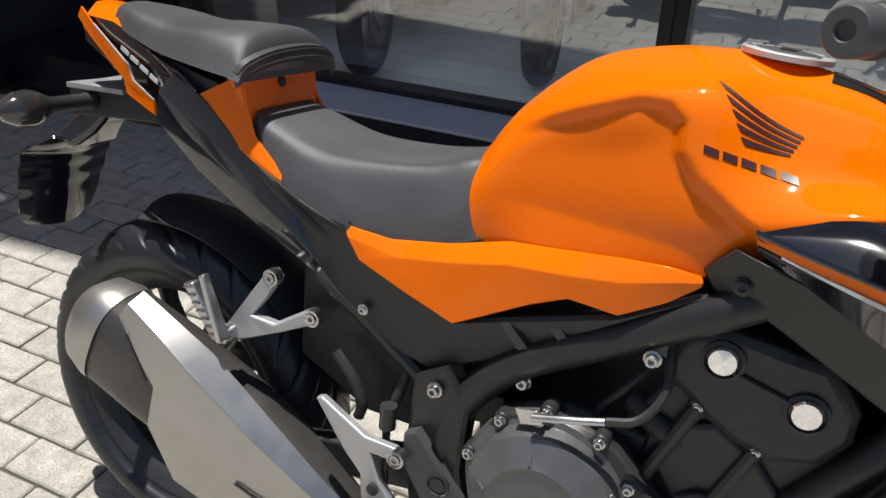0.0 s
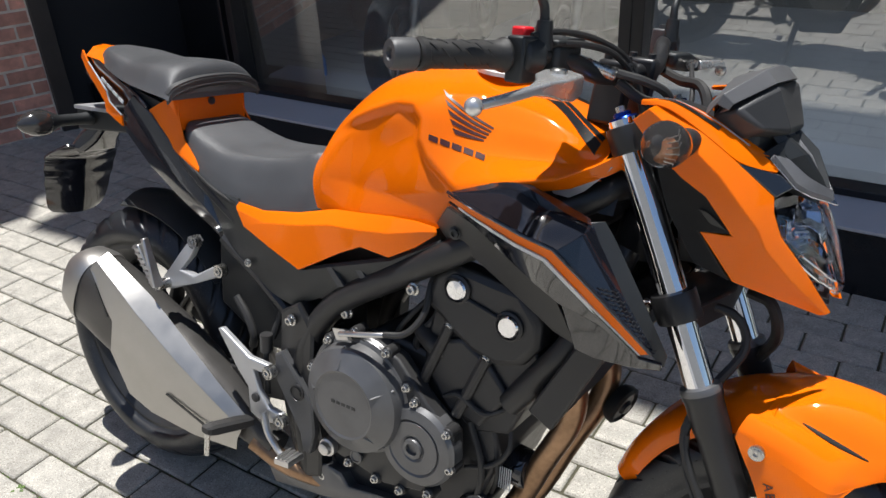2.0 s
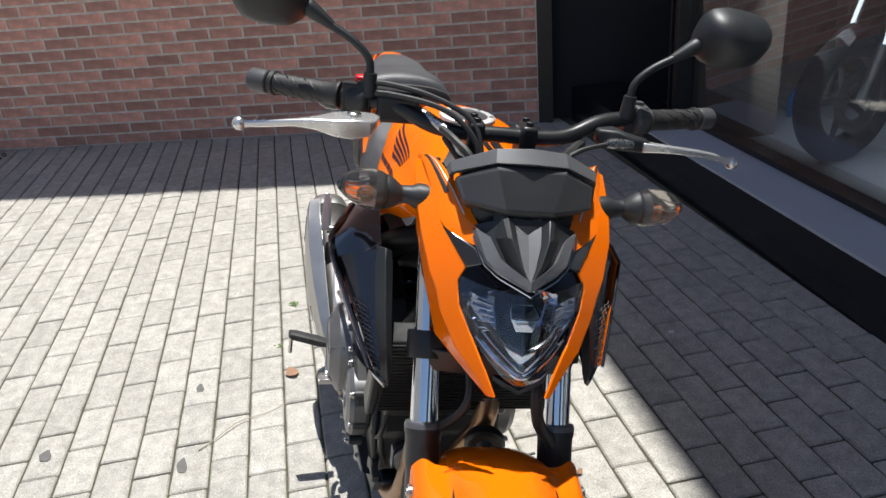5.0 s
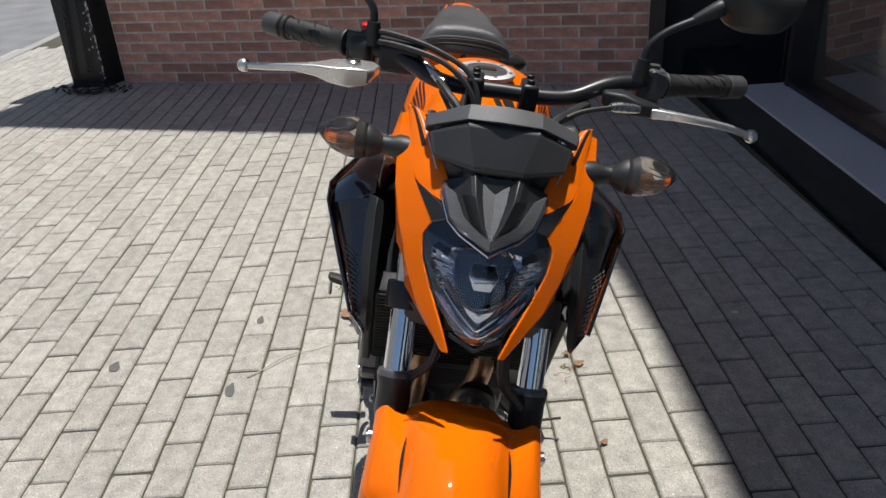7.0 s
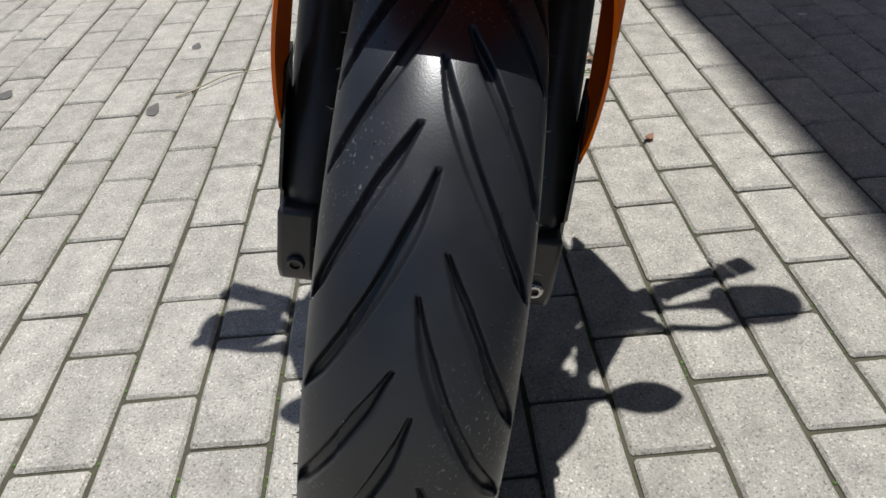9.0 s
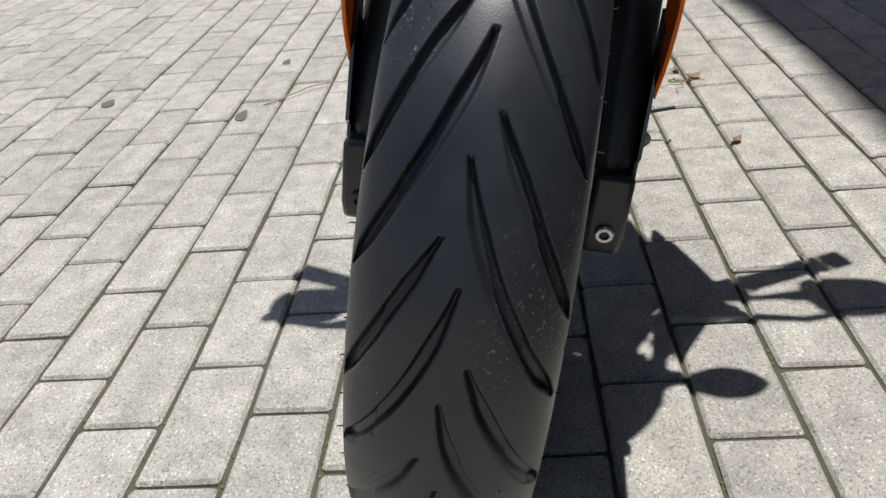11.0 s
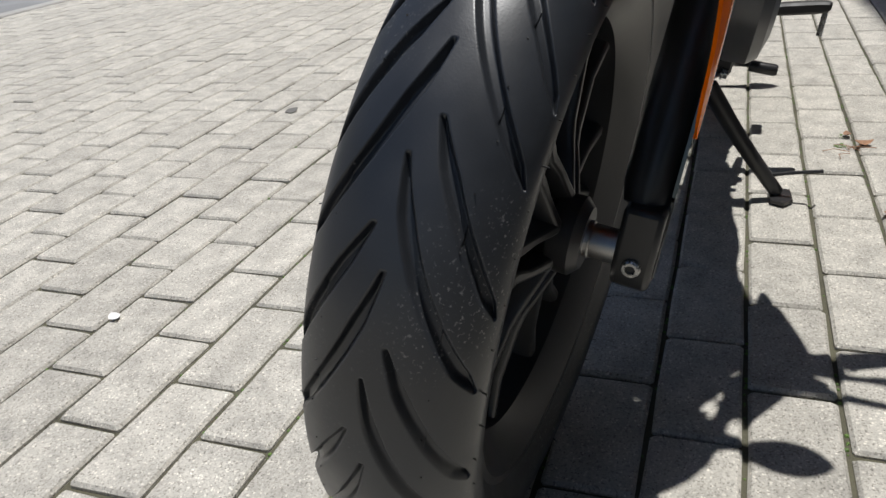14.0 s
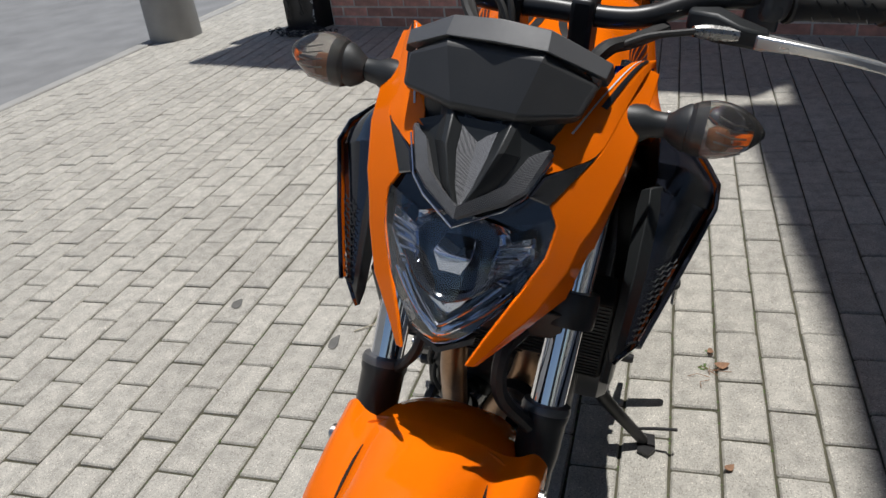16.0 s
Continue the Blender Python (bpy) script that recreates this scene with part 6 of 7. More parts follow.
tube(bm, [(-.34, .045, .50), (-.36, .04, .56)], 0.008, 8)
part("horn_bracket", bm, FRAMEPAINT, horn)

# footrests, pedals and brackets
def footrest(s):
    bm = bmesh.new()
    o = (0, s, 0)
    plate(bm, both([(-1.032, -.176, .496), (-1.022, -.176, .500), (-.950, -.176, .462), (-.905, -.172, .458), (-.893, -.172, .447), (-.905, -.172, .436), (-.940, -.176, .440), (-.925, -.176, .400), (-.900, -.176, .372), (-.872, -.172, .366), (-.862, -.172, .352), (-.876, -.172, .340), (-.930, -.176, .338), (-.950, -.176, .345), (-.955, -.176, .400), (-.985, -.176, .430)], s), o, 0.010, 0.003, 0.002)
    br = part("footrest_bracket", bm, ALUPAINT, bike, "silver alloy footrest bracket with heel guard", bevel=0.001)
    for x, z in ((-.900, .446), (-.872, .353)):
        bm = bmesh.new()
        turned(bm, [(.013, -.012), (.013, .003), (.010, .004), (.0095, .001), (.0075, .001), (.0075, .005), (.004, .005), (.004, .002)], (x, .178 * s, z), o, 18)
        part("bracket_bolt", bm, STEEL, br)
    bm = bmesh.new()
    rows = []
    for q, w, h in ((0, .012, .009), (.2, .015, .011), (.8, .014, .011), (.95, .013, .009), (1, .008, .006)):
        p = Vector((-.938 - .014 * q, -(.190 + .095 * q), .338 + .018 * q))
        rows.append([p + Vector((w * a, 0, h * b)) for a, b in ((-1, -.6), (-.6, -1), (.6, -1), (1, -.6), (1, .6), (.6, 1), (-.6, 1), (-1, .6))])
    rings(bm, [both(r, s) for r in rows])
    part("footrest", bm, GRIP, br, "black rubber footrest")
    bm = bmesh.new()
    tube(bm, both([(-.953, -.278, .350), (-.955, -.280, .302)], s), 0.005, 8)
    part("feeler_pin", bm, STEEL, br, "bright feeler pin")


for s in (R_, L_):
    footrest(s)
    bm = bmesh.new()
    o = (0, s, 0)
    plate(bm, both([(-1.152, -.132, .640), (-1.140, -.132, .646), (-1.130, -.132, .636), (-1.150, -.136, .600), (-1.165, -.150, .574), (-1.125, -.150, .572), (-1.075, -.134, .603), (-1.060, -.132, .595), (-1.066, -.132, .580), (-1.120, -.140, .556), (-1.180, -.160, .532), (-1.205, -.170, .540), (-1.195, -.165, .562), (-1.170, -.140, .610)], s), o, 0.012, 0.003, 0.002)
    pb = part("passenger_bracket", bm, ALUPAINT, bike, "silver alloy passenger footrest bracket", bevel=0.001)
    for x, z in ((-1.142, .634), (-1.070, .591)):
        bm = bmesh.new()
        turned(bm, [(.013, -.012), (.013, .004), (.0095, .004), (.0095, .001), (.0075, .001), (.0075, .006), (.004, .006), (.004, .002)], (x, .136 * s, z), o, 18)
        part("bracket_bolt", bm, STEEL, pb)
    bm = bmesh.new()
    rings(bm, [both(r, s) for r in ([(-1.184, -.180, .545), (-1.200, -.180, .540), (-1.200, -.196, .540), (-1.184, -.196, .545)],
                                    [(-1.235, -.178, .622), (-1.252, -.178, .616), (-1.252, -.196, .616), (-1.235, -.196, .622)])])
    rings(bm, [both(r, s) for r in ([(-1.176, -.184, .548), (-1.184, -.184, .545), (-1.184, -.206, .545), (-1.176, -.206, .548)],
                                    [(-1.212, -.186, .640), (-1.222, -.186, .637), (-1.222, -.198, .637), (-1.212, -.198, .640)])])
    peg = part("passenger_footrest", bm, ALU, pb, "folded-up bare metal passenger footrest", bevel=0.002)
    for i in range(7):
        q = (i + 0.5) / 7
        p = Vector((-1.192, -.197, .545)).lerp(Vector((-1.243, -.197, .618)), q)
        bm = bmesh.new()
        tube(bm, both([p + Vector((-.008, 0, 0)), p + Vector((.006, -.002, .004))], s), 0.0022, 6)
        part("footrest_tooth", bm, ALU, peg)
    bm = bmesh.new()
    turned(bm, [(.011, -.03), (.011, .012), (.008, .014)], (-1.190, .178 * s, .545), o, 14)
    part("hinge_pin", bm, STEEL, pb)

bm = bmesh.new()
tube(bm, [(-.905, -.186, .365), (-.890, -.190, .330), (-.865, -.192, .305), (-.845, -.194, .296)], [.007, .007, .006, .006], 10, 16)
ped = part("brake_pedal", bm, ALU, bike, "bare metal brake pedal with a ribbed tip")
bm = bmesh.new()
plate(bm, [(-.850, -.175, .302), (-.815, -.175, .306), (-.815, -.215, .306), (-.850, -.215, .302)], (0, 0, 1), 0.010, 0.002, 0.001)
for i in range(4):
    block(bm, (-.846 + i * .009, -.213, .304), (-.842 + i * .009, -.177, .309))
part("pedal_tip", bm, ALU, ped)
bm = bmesh.new()
tube(bm, [(-.932, -.150, .47), (-.930, -.150, .38)], 0.006, 10)
turned(bm, [(.012, 0), (.012, .035)], (-.931, -.150, .47), (0, 0, 1), 14)
turned(bm, [(.009, 0), (.009, .018), (.005, .02)], (-.931, -.165, .385), (0, -1, 0), 12)
mc = part("rear_brake_cylinder", bm, ENGINE, bike, "black rear brake master cylinder")
bm = bmesh.new()
tube(bm, [(-1.035, -.125, .545), (-1.005, -.128, .515), (-.985, -.130, .480), (-.990, -.128, .455)], 0.0085, 10, 20)
part("brake_hose", bm, GRIP, bike, "black rear brake hose")
bm = bmesh.new()
tube(bm, [(-.915, -.10, .60), (-.925, -.115, .54), (-.935, -.13, .49)], 0.007, 10, 16)
part("breather_hose", bm, GRIP, bike, "black breather hose")

# swingarm, shock, chain guard
for s in (R_, L_):
    bm = bmesh.new()
    rings(bm, [both([(x, -y0, z + h), (x, -y0, z - h), (x, -y1, z - h), (x, -y1, z + h)], s) for x, z, h, y0, y1 in ((-.84, .40, .03, .085, .125), (-1.10, .355, .028, .100, .128), (-1.38, .315, .024, .102, .128), (-1.46, .312, .016, .102, .128))])
    part("swingarm", bm, FRAMEPAINT, bike, "black steel swingarm", bevel=0.005)
bm = bmesh.new()
tube(bm, [(-.93, 0, .38), (-.90, 0, .64)], 0.018, 14)
shock = part("shock_absorber", bm, ENGINE, bike, "black rear shock absorber with its spring")
bm = bmesh.new()
tube(bm, [(-.93 + .03 * q + .034 * math.cos(q * 44), .034 * math.sin(q * 44), .40 + .20 * q) for q in (i / 120 for i in range(121))], 0.0055, 8)
part("spring", bm, BLACKGLOSS, shock)
bm = bmesh.new()
rings(bm, [[(-1.41 + r * math.cos(a), y, .312 + r * math.sin(a)) for r, y in ((.325, -.07), (.345, -.03), (.350, 0), (.345, .03), (.325, .07))] for a in (radians(d) for d in range(40, 101, 6))], False, False)
part("rear_hugger", thick(bm, 0.004), PLASTIC, bike, "black inner mudguard over the rear wheel")
bm = bmesh.new()
block(bm, (-1.35, .085, .40), (-.95, .115, .415))
block(bm, (-1.35, .085, .225), (-.80, .10, .24))
part("chain_guard", bm, PLASTIC, bike, "black chain guard", bevel=0.003)
bm = bmesh.new()
rings(bm, [[(x, y, z) for y, z in ((-.09, a), (.09, a), (.09, b), (-.09, b))] for x, a, b in ((-1.12, .66, .50), (-1.0, .64, .44), (-.88, .62, .44))])
part("inner_mudguard", bm, PLASTIC, bike, "black plastic box behind the engine", bevel=0.006)
bm = bmesh.new()
rings(bm, [[(x, y, z) for y, z in ((-.082, a), (.082, a), (.09, b), (-.09, b))] for x, a, b in ((-.86, .74, .60), (-.70, .84, .66), (-.50, .88, .745), (-.36, .89, .80))])
part("airbox", bm, PLASTIC, bike, "black plastic airbox under the tank", bevel=0.01)
for i in range(5):
    bm = bmesh.new()
    tube(bm, [(-.60 + .03 * i, -.09 + .01 * i, .66), (-.63 + .04 * i, -.115 + .008 * i, .62), (-.66 + .04 * i, -.11, .57), (-.64 + .05 * i, -.10, .53)], 0.005 + 0.0015 * (i % 3), 8, 18)
    part("wiring", bm, GRIP, bike, "black hose between frame and engine")
bm = bmesh.new()
tube(bm, [(-.62, -.10, .60), (-.58, -.12, .585), (-.55, -.11, .57)], 0.016, 14, 8)
part("water_hose", bm, GRIP, bike, "black coolant hose")

# belly rail, lower brackets
bm = bmesh.new()
plate(bm, [(-.83, -.118, .245), (-.72, -.120, .222), (-.56, -.115, .250), (-.50, -.110, .262), (-.52, -.112, .225), (-.66, -.118, .190), (-.82, -.118, .200)], (0, -1, 0), 0.015, 0.004, 0.002)
part("belly_rail", bm, GREYPLASTIC, bike, "dark grey lower rail under the engine", bevel=0.003)

# side stand, swung out to the left
bm = bmesh.new()
tube(bm, [(-.745, .115, .235), (-.758, .190, .150), (-.770, .276, .064)], [.016, .014, .012], 14, 10)
stand = part("side_stand", bm, FRAMEPAINT, bike, "black steel side stand, swung out")
bm = bmesh.new()
plate(bm, [(-.800, .262, .0585), (-.742, .266, .0595), (-.730, .288, .0635), (-.750, .302, .066), (-.795, .298, .0655)], (0, -.186, .983), 0.006)
part("stand_foot", bm, FRAMEPAINT, stand)
bm = bmesh.new()
tube(bm, [(-.768, .250, .092), (-.765, .290, .108), (-.760, .335, .124)], 0.0035, 8, 8)
tube(bm, [(-.745, .10, .25), (-.752, .15, .20), (-.760, .21, .13)], 0.006, 8, 8)
part("stand_tang", bm, FRAMEPAINT, stand)
bm = bmesh.new()
tube(bm, [(-.87, .15, .25), (-.78, .185, .276), (-.758, .200, .276)], 0.006, 8, 8)
turned(bm, [(.009, 0), (.010, .04), (.008, .045)], (-.762, .17, .276), (0, 1, 0), 12)
part("gear_lever", bm, FRAMEPAINT, bike, "black gear lever with a rubber tip")


# ---- handlebar and controls ----
TIP = Matrix.Rotation(radians(24), 3, "Y")


def turned_pipe(pts, r, n=12, steps=30):
    return tube(bmesh.new(), pts, r, n, steps)


bm = turned_pipe([(-.455, -.30, 1.058), (-.415, -.22, 1.062), (-.392, -.160, 1.058), (-.375, -.110, 1.040), (-.368, -.07, 1.034), (-.368, 0, 1.034), (-.368, .07, 1.034), (-.375, .110, 1.040), (-.392, .160, 1.060), (-.415, .22, 1.066), (-.455, .30, 1.062)], 0.0125, 14, 70)
bar = part("handlebar", bm, FRAMEPAINT, bike, "black steel handlebar", m=F)
for s in (R_, L_):
    a, b = Vector((-.425, .245 * s, 1.062)), Vector((-.474, .358 * s, 1.062))
    d = (b - a).normalized()
    L = (b - a).length
    bm = bmesh.new()
    prof = [(.0125, 0), (.0205, .001), (.0215, .004), (.0205, .008), (.0180, .012), (.0172, .030), (.0170, L * .55), (.0165, L - .012), (.0195, L - .010), (.0195, L - .003), (.0160, L)]
    turned(bm, prof, a, d, 28)
    grip = part("grip", bm, GRIP, bar, "black rubber grip with slots")
    u = d.orthogonal().normalized()
    w = d.cross(u)
    for i in range(6):
        for k in range(6):
            bm = bmesh.new()
            ang = k * math.pi / 3 + 0.2 + 0.5 * (i % 2)
            o = a + d * (.026 + i * .0155)
            pts = [o + d * (t * .009) + (u * math.cos(ang + t * 0.62) + w * math.sin(ang + t * 0.62)) * .0170 for t in (0, 0.5, 1)]
            tube(bm, pts, 0.0011, 5)
            part("grip_slot", bm, DECALBLACK, grip)
    bm = bmesh.new()
    turned(bm, [(.0165, .002), (.0185, .004), (.0185, .030), (.016, .034), (.008, .034), (.006, .030), (.0, .030)], b, d, 24)
    part("bar_end", bm, GREYPLASTIC, bar, "dark grey bar-end weight")
    # mirror
    bm = turned_pipe([(-.398, .205 * s, 1.070), (-.398, .205 * s, 1.105)], [.013, .010], 14, 4)
    part("mirror_boss", bm, PLASTIC, bar)
    bm = turned_pipe([(-.398, .205 * s, 1.100), (-.400, .209 * s, 1.125), (-.404, .232 * s, 1.148), (-.410, .270 * s, 1.169)], [.0065, .006, .006, .0065], 12, 24)
    mir = part("mirror", bm, PLASTIC, bike, "black mirror on a bent stalk", m=F)
    bm = turned_pipe([(-.410, .266 * s, 1.167), (-.414, .298 * s, 1.187), (-.416, .306 * s, 1.192)], [.0072, .0125, .0105], 16, 10)
    part("mirror_cone", bm, PLASTIC, mir)
    bm = bmesh.new()
    c = Vector((-.418, .362 * s, 1.206))
    rows = []
    shape = [(-.062, -.012), (-.050, -.038), (-.012, -.044), (.036, -.034), (.054, .004), (.050, .026), (.020, .038), (-.030, .042), (-.056, .028)]
    for k, x in ((1.0, -.012), (1.02, -.004), (0.97, .010), (0.82, .024), (0.5, .034), (0.12, .037)):
        rows.append([c + TIP @ Vector((x * 1.3, y * k * s, z * k)) for y, z in [tuple(q)[:2] for q in spline(shape, 36, True)]])
    rings(bm, rows)
    part("mirror_shell", bm, PLASTIC, mir, "rounded black mirror housing", sharp=60)
    bm = bmesh.new()
    rings(bm, [[c + TIP @ Vector((x * 1.3, y * .94 * s, z * .93)) for y, z in [tuple(q)[:2] for q in spline(shape, 36, True)]] for x in (-.0125, -.0145)])
    part("mirror_glass", bm, MIRROR, mir, "mirror glass")
# right controls: throttle housing, red switch, master cylinder, brake lever
bm = bmesh.new()
turned(bm, [(.018, -.004), (.024, 0), (.024, .026), (.020, .030)], (-.405, -.206, 1.062), (-.38, -.92, 0), 20)
rings(bm, [[(-.425, -.200, z), (-.395, -.200, z), (-.400, -.245, z), (-.425, -.245, z)] for z in (1.030, 1.086)])
sw = part("switch_housing", bm, PLASTIC, bar, "black right switch housing", bevel=0.004)
bm = bmesh.new()
rings(bm, [[(-.432, -.205, z), (-.410, -.205, z), (-.412, -.226, z), (-.432, -.226, z)] for z in (1.082, 1.096)])
part("stop_switch", bm, RED, bar, "red engine stop switch", bevel=0.003)
bm = bmesh.new()
rings(bm, [[(x, y, z) for x, y in ((-.424, -.192), (-.382, -.192), (-.382, -.128), (-.420, -.128))] for z in (1.034, 1.076)])
res = part("brake_reservoir", bm, PLASTIC, bar, "black brake fluid reservoir", bevel=0.006)
bm = bmesh.new()
rings(bm, [[(x, y, z) for x, y in ((-.427, -.196), (-.380, -.196), (-.380, -.124), (-.422, -.124))] for z in (1.076, 1.083)])
part("reservoir_lid", bm, PLASTIC, res, "black lid", bevel=0.003)
bm = bmesh.new()
tube(bm, [(-.390, -.130, 1.056), (-.372, -.108, 1.048), (-.352, -.088, 1.038)], 0.008, 12, 8)
part("hose_union", bm, STEEL, res, "bright banjo union")
bm = bmesh.new()
rings(bm, [[(-.366, -.186, 1.036), (-.346, -.192, 1.034), (-.346, -.192, 1.046), (-.366, -.186, 1.048)],
           [(-.378, -.198, 1.026), (-.338, -.202, 1.022), (-.337, -.202, 1.045), (-.378, -.198, 1.050)],
           [(-.380, -.225, 1.018), (-.335, -.225, 1.016), (-.334, -.225, 1.046), (-.380, -.225, 1.050)],
           [(-.374, -.256, 1.020), (-.334, -.254, 1.019), (-.333, -.254, 1.044), (-.374, -.256, 1.048)],
           [(-.358, -.280, 1.026), (-.337, -.280, 1.026), (-.337, -.280, 1.043), (-.358, -.280, 1.044)],
           [(-.350, -.310, 1.029), (-.338, -.311, 1.029), (-.338, -.311, 1.040), (-.350, -.310, 1.040)],
           [(-.358, -.350, 1.022), (-.347, -.352, 1.022), (-.347, -.352, 1.033), (-.358, -.350, 1.033)],
           [(-.370, -.388, 1.016), (-.359, -.390, 1.016), (-.359, -.390, 1.026), (-.370, -.388, 1.026)]])
lev = part("brake_lever", bm, LEVER, bar, "bright alloy brake lever", bevel=0.003, seg=3)
bm = bmesh.new()
bmesh.ops.create_uvsphere(bm, u_segments=20, v_segments=12, radius=0.0105, matrix=Matrix.Translation((-.3645, -.392, 1.021)))
part("lever_ball", bm, LEVER, lev)
bm = bmesh.new()
turned(bm, [(.011, 0), (.011, .004), (.008, .006), (.0, .006)], (-.360, -.226, 1.047), (0, 0, 1), 20)
part("lever_pivot", bm, STEEL, lev, "round pivot bolt")
# left controls: switches, clutch perch and lever
bm = bmesh.new()
turned(bm, [(.018, -.004), (.024, 0), (.024, .022), (.020, .026)], (-.412, .220, 1.066), (-.38, .92, 0), 20)
rings(bm, [[(-.432, .205, z), (-.400, .205, z), (-.404, .243, z), (-.432, .243, z)] for z in (1.034, 1.088)])
lsw = part("switch_housing", bm, GREYPLASTIC, bar, "dark grey left switch housing", bevel=0.004)
bm = bmesh.new()
turned(bm, [(.010, 0), (.011, .008), (.007, .010)], (-.402, .232, 1.058), (1, 0.2, 0), 16)
block(bm, (-.425, .215, 1.086), (-.410, .235, 1.094))
part("switch_button", bm, GREYPLASTIC, lsw)
bm = bmesh.new()
rings(bm, [[(-.380, .150, 1.035), (-.362, .150, 1.035), (-.362, .150, 1.056), (-.380, .150, 1.056)],
           [(-.392, .180, 1.028), (-.350, .180, 1.028), (-.350, .180, 1.058), (-.392, .180, 1.058)],
           [(-.390, .205, 1.028), (-.348, .205, 1.028), (-.348, .205, 1.050), (-.390, .205, 1.050)],
           [(-.372, .235, 1.026), (-.350, .235, 1.026), (-.350, .235, 1.046), (-.372, .235, 1.046)]])
per = part("clutch_perch", bm, PLASTIC, bar, "black clutch lever perch", bevel=0.004)
bm = bmesh.new()
rings(bm, [[(-.366, .222, 1.028), (-.346, .222, 1.028), (-.346, .222, 1.044), (-.366, .222, 1.044)],
           [(-.356, .262, 1.031), (-.342, .262, 1.031), (-.342, .262, 1.043), (-.356, .262, 1.043)],
           [(-.350, .310, 1.030), (-.338, .311, 1.030), (-.338, .311, 1.041), (-.350, .310, 1.041)],
           [(-.358, .345, 1.024), (-.347, .347, 1.024), (-.347, .347, 1.035), (-.358, .345, 1.035)],
           [(-.370, .378, 1.014), (-.359, .380, 1.014), (-.359, .380, 1.025), (-.370, .378, 1.025)]])
cl = part("clutch_lever", bm, LEVER, bar, "bright alloy clutch lever", bevel=0.003, seg=3)
bm = bmesh.new()
bmesh.ops.create_uvsphere(bm, u_segments=20, v_segments=12, radius=0.0105, matrix=Matrix.Translation((-.3650, .383, 1.018)))
part("lever_ball", bm, LEVER, cl)
bm = turned_pipe([(-.352, .205, 1.040), (-.346, .175, 1.040), (-.340, .160, 1.040)], [.007, .008, .006], 10, 8)
part("cable_adjuster", bm, STEEL, per, "bright cable adjuster")
# clamps, top yoke, fork tops
for y in (-.042, .040):
    bm = bmesh.new()
    rings(bm, [[(x, y + w, z) for x, w in ((-.395 + o, -.013), (-.345 + o, -.013), (-.345 + o, .013), (-.395 + o, .013))] for z, o in ((.965, -.008), (1.010, -.004), (1.036, 0), (1.054, 0))])
    cl_ = part("bar_clamp", bm, FRAMEPAINT, bar, "black handlebar clamp", bevel=0.005)
    for x in (-.385, -.356):
        bm = bmesh.new()
        turned(bm, [(.006, 0), (.006, .006), (.004, .007), (.003, .004)], (x, y, 1.054), (0, 0, 1), 12)
        part("clamp_bolt", bm, ENGINE, cl_)
bm = bmesh.new()
plate(bm, [(-.292, -.112, .962), (-.268, -.098, .966), (-.275, 0, .966), (-.268, .098, .966), (-.292, .112, .962), (-.318, .110, .960), (-.345, .06, .957), (-.385, .035, .955), (-.395, 0, .955), (-.385, -.035, .955), (-.345, -.06, .957), (-.318, -.110, .960)], (0.0, 0, 1), 0.022, 0.004, 0.003)
yoke = part("top_yoke", bm, FRAMEPAINT, bike, "black top yoke with the ignition lock", m=F, bevel=0.003)
bm = bmesh.new()
turned(bm, [(.018, 0), (.018, .012), (.015, .014), (.009, .014), (.008, .011), (.0, .011)], (-.345, 0, .958), (0.1, 0, 1), 22)
part("ignition_lock", bm, ENGINEGREY, yoke)
for s in (R_, L_):
    up = Vector((-0.44, 0, 0.9)).normalized()
    c = Vector((FK(.982), .1 * s, .982))
    bm = bmesh.new()
    turned(bm, [(.0195, -.004), (.0195, .004), (.018, .006), (.012, .007), (.012, .012), (.009, .013)], c, up, 20)
    cap = part("fork_cap", bm, BLUEANO, yoke, "blue anodised fork cap")
    bm = bmesh.new()
    turned(bm, [(.0215, -.005), (.0262, -.006), (.0270, -.010), (.0270, -.038), (.0255, -.042), (.0205, -.042)], c, up, 28)
    part("upper_clamp", bm, FRAMEPAINT, yoke, "black sleeve round the fork top")
    bm = bmesh.new()
    turned(bm, [(.0065, .010), (.0065, .020), (.004, .021)], c, up, 6)
    part("cap_nut", bm, STEEL, cap)
    c = Vector((FK(.752), .1 * s, .752))
    bm = bmesh.new()
    turned(bm, [(.030, -.020), (.031, -.016), (.031, .016), (.030, .020)], c, up, 28)
    part("lower_clamp", bm, FRAMEPAINT, yoke, "black lower fork clamp")
    bm = bmesh.new()
    bolt(bm, c + Vector((-.034, 0, -.01)), (-1, 0, 0), 0.007, 0.012)
    part("clamp_screw", bm, STEEL, yoke)
bm = bmesh.new()
plate(bm, [(-.180, -.10, .760), (-.165, 0, .758), (-.180, .10, .760), (-.225, .10, .750), (-.262, 0, .750), (-.225, -.10, .750)], (0, 0, 1), 0.034, 0.004, 0.002)
part("lower_yoke", bm, FRAMEPAINT, yoke, "black lower yoke", bevel=0.004)
# dark mass behind the lamp
bm = bmesh.new()
rings(bm, [[(x, y * w, z) for y, z in ((-.055, .94), (.055, .94), (.07, .86), (.05, .80), (-.05, .80), (-.07, .86))] for x, w in ((-.160, 1.0), (-.235, 1.25))])
part("lamp_bracket", bm, PLASTIC, lamp, "black bracket behind the headlight", bevel=0.006)


def cable(pts, r, label, mat=GRIP, name="cable", m=F):
    return part(name, tube(bmesh.new(), pts, r, 8, 30), mat, bike, label, m=m)


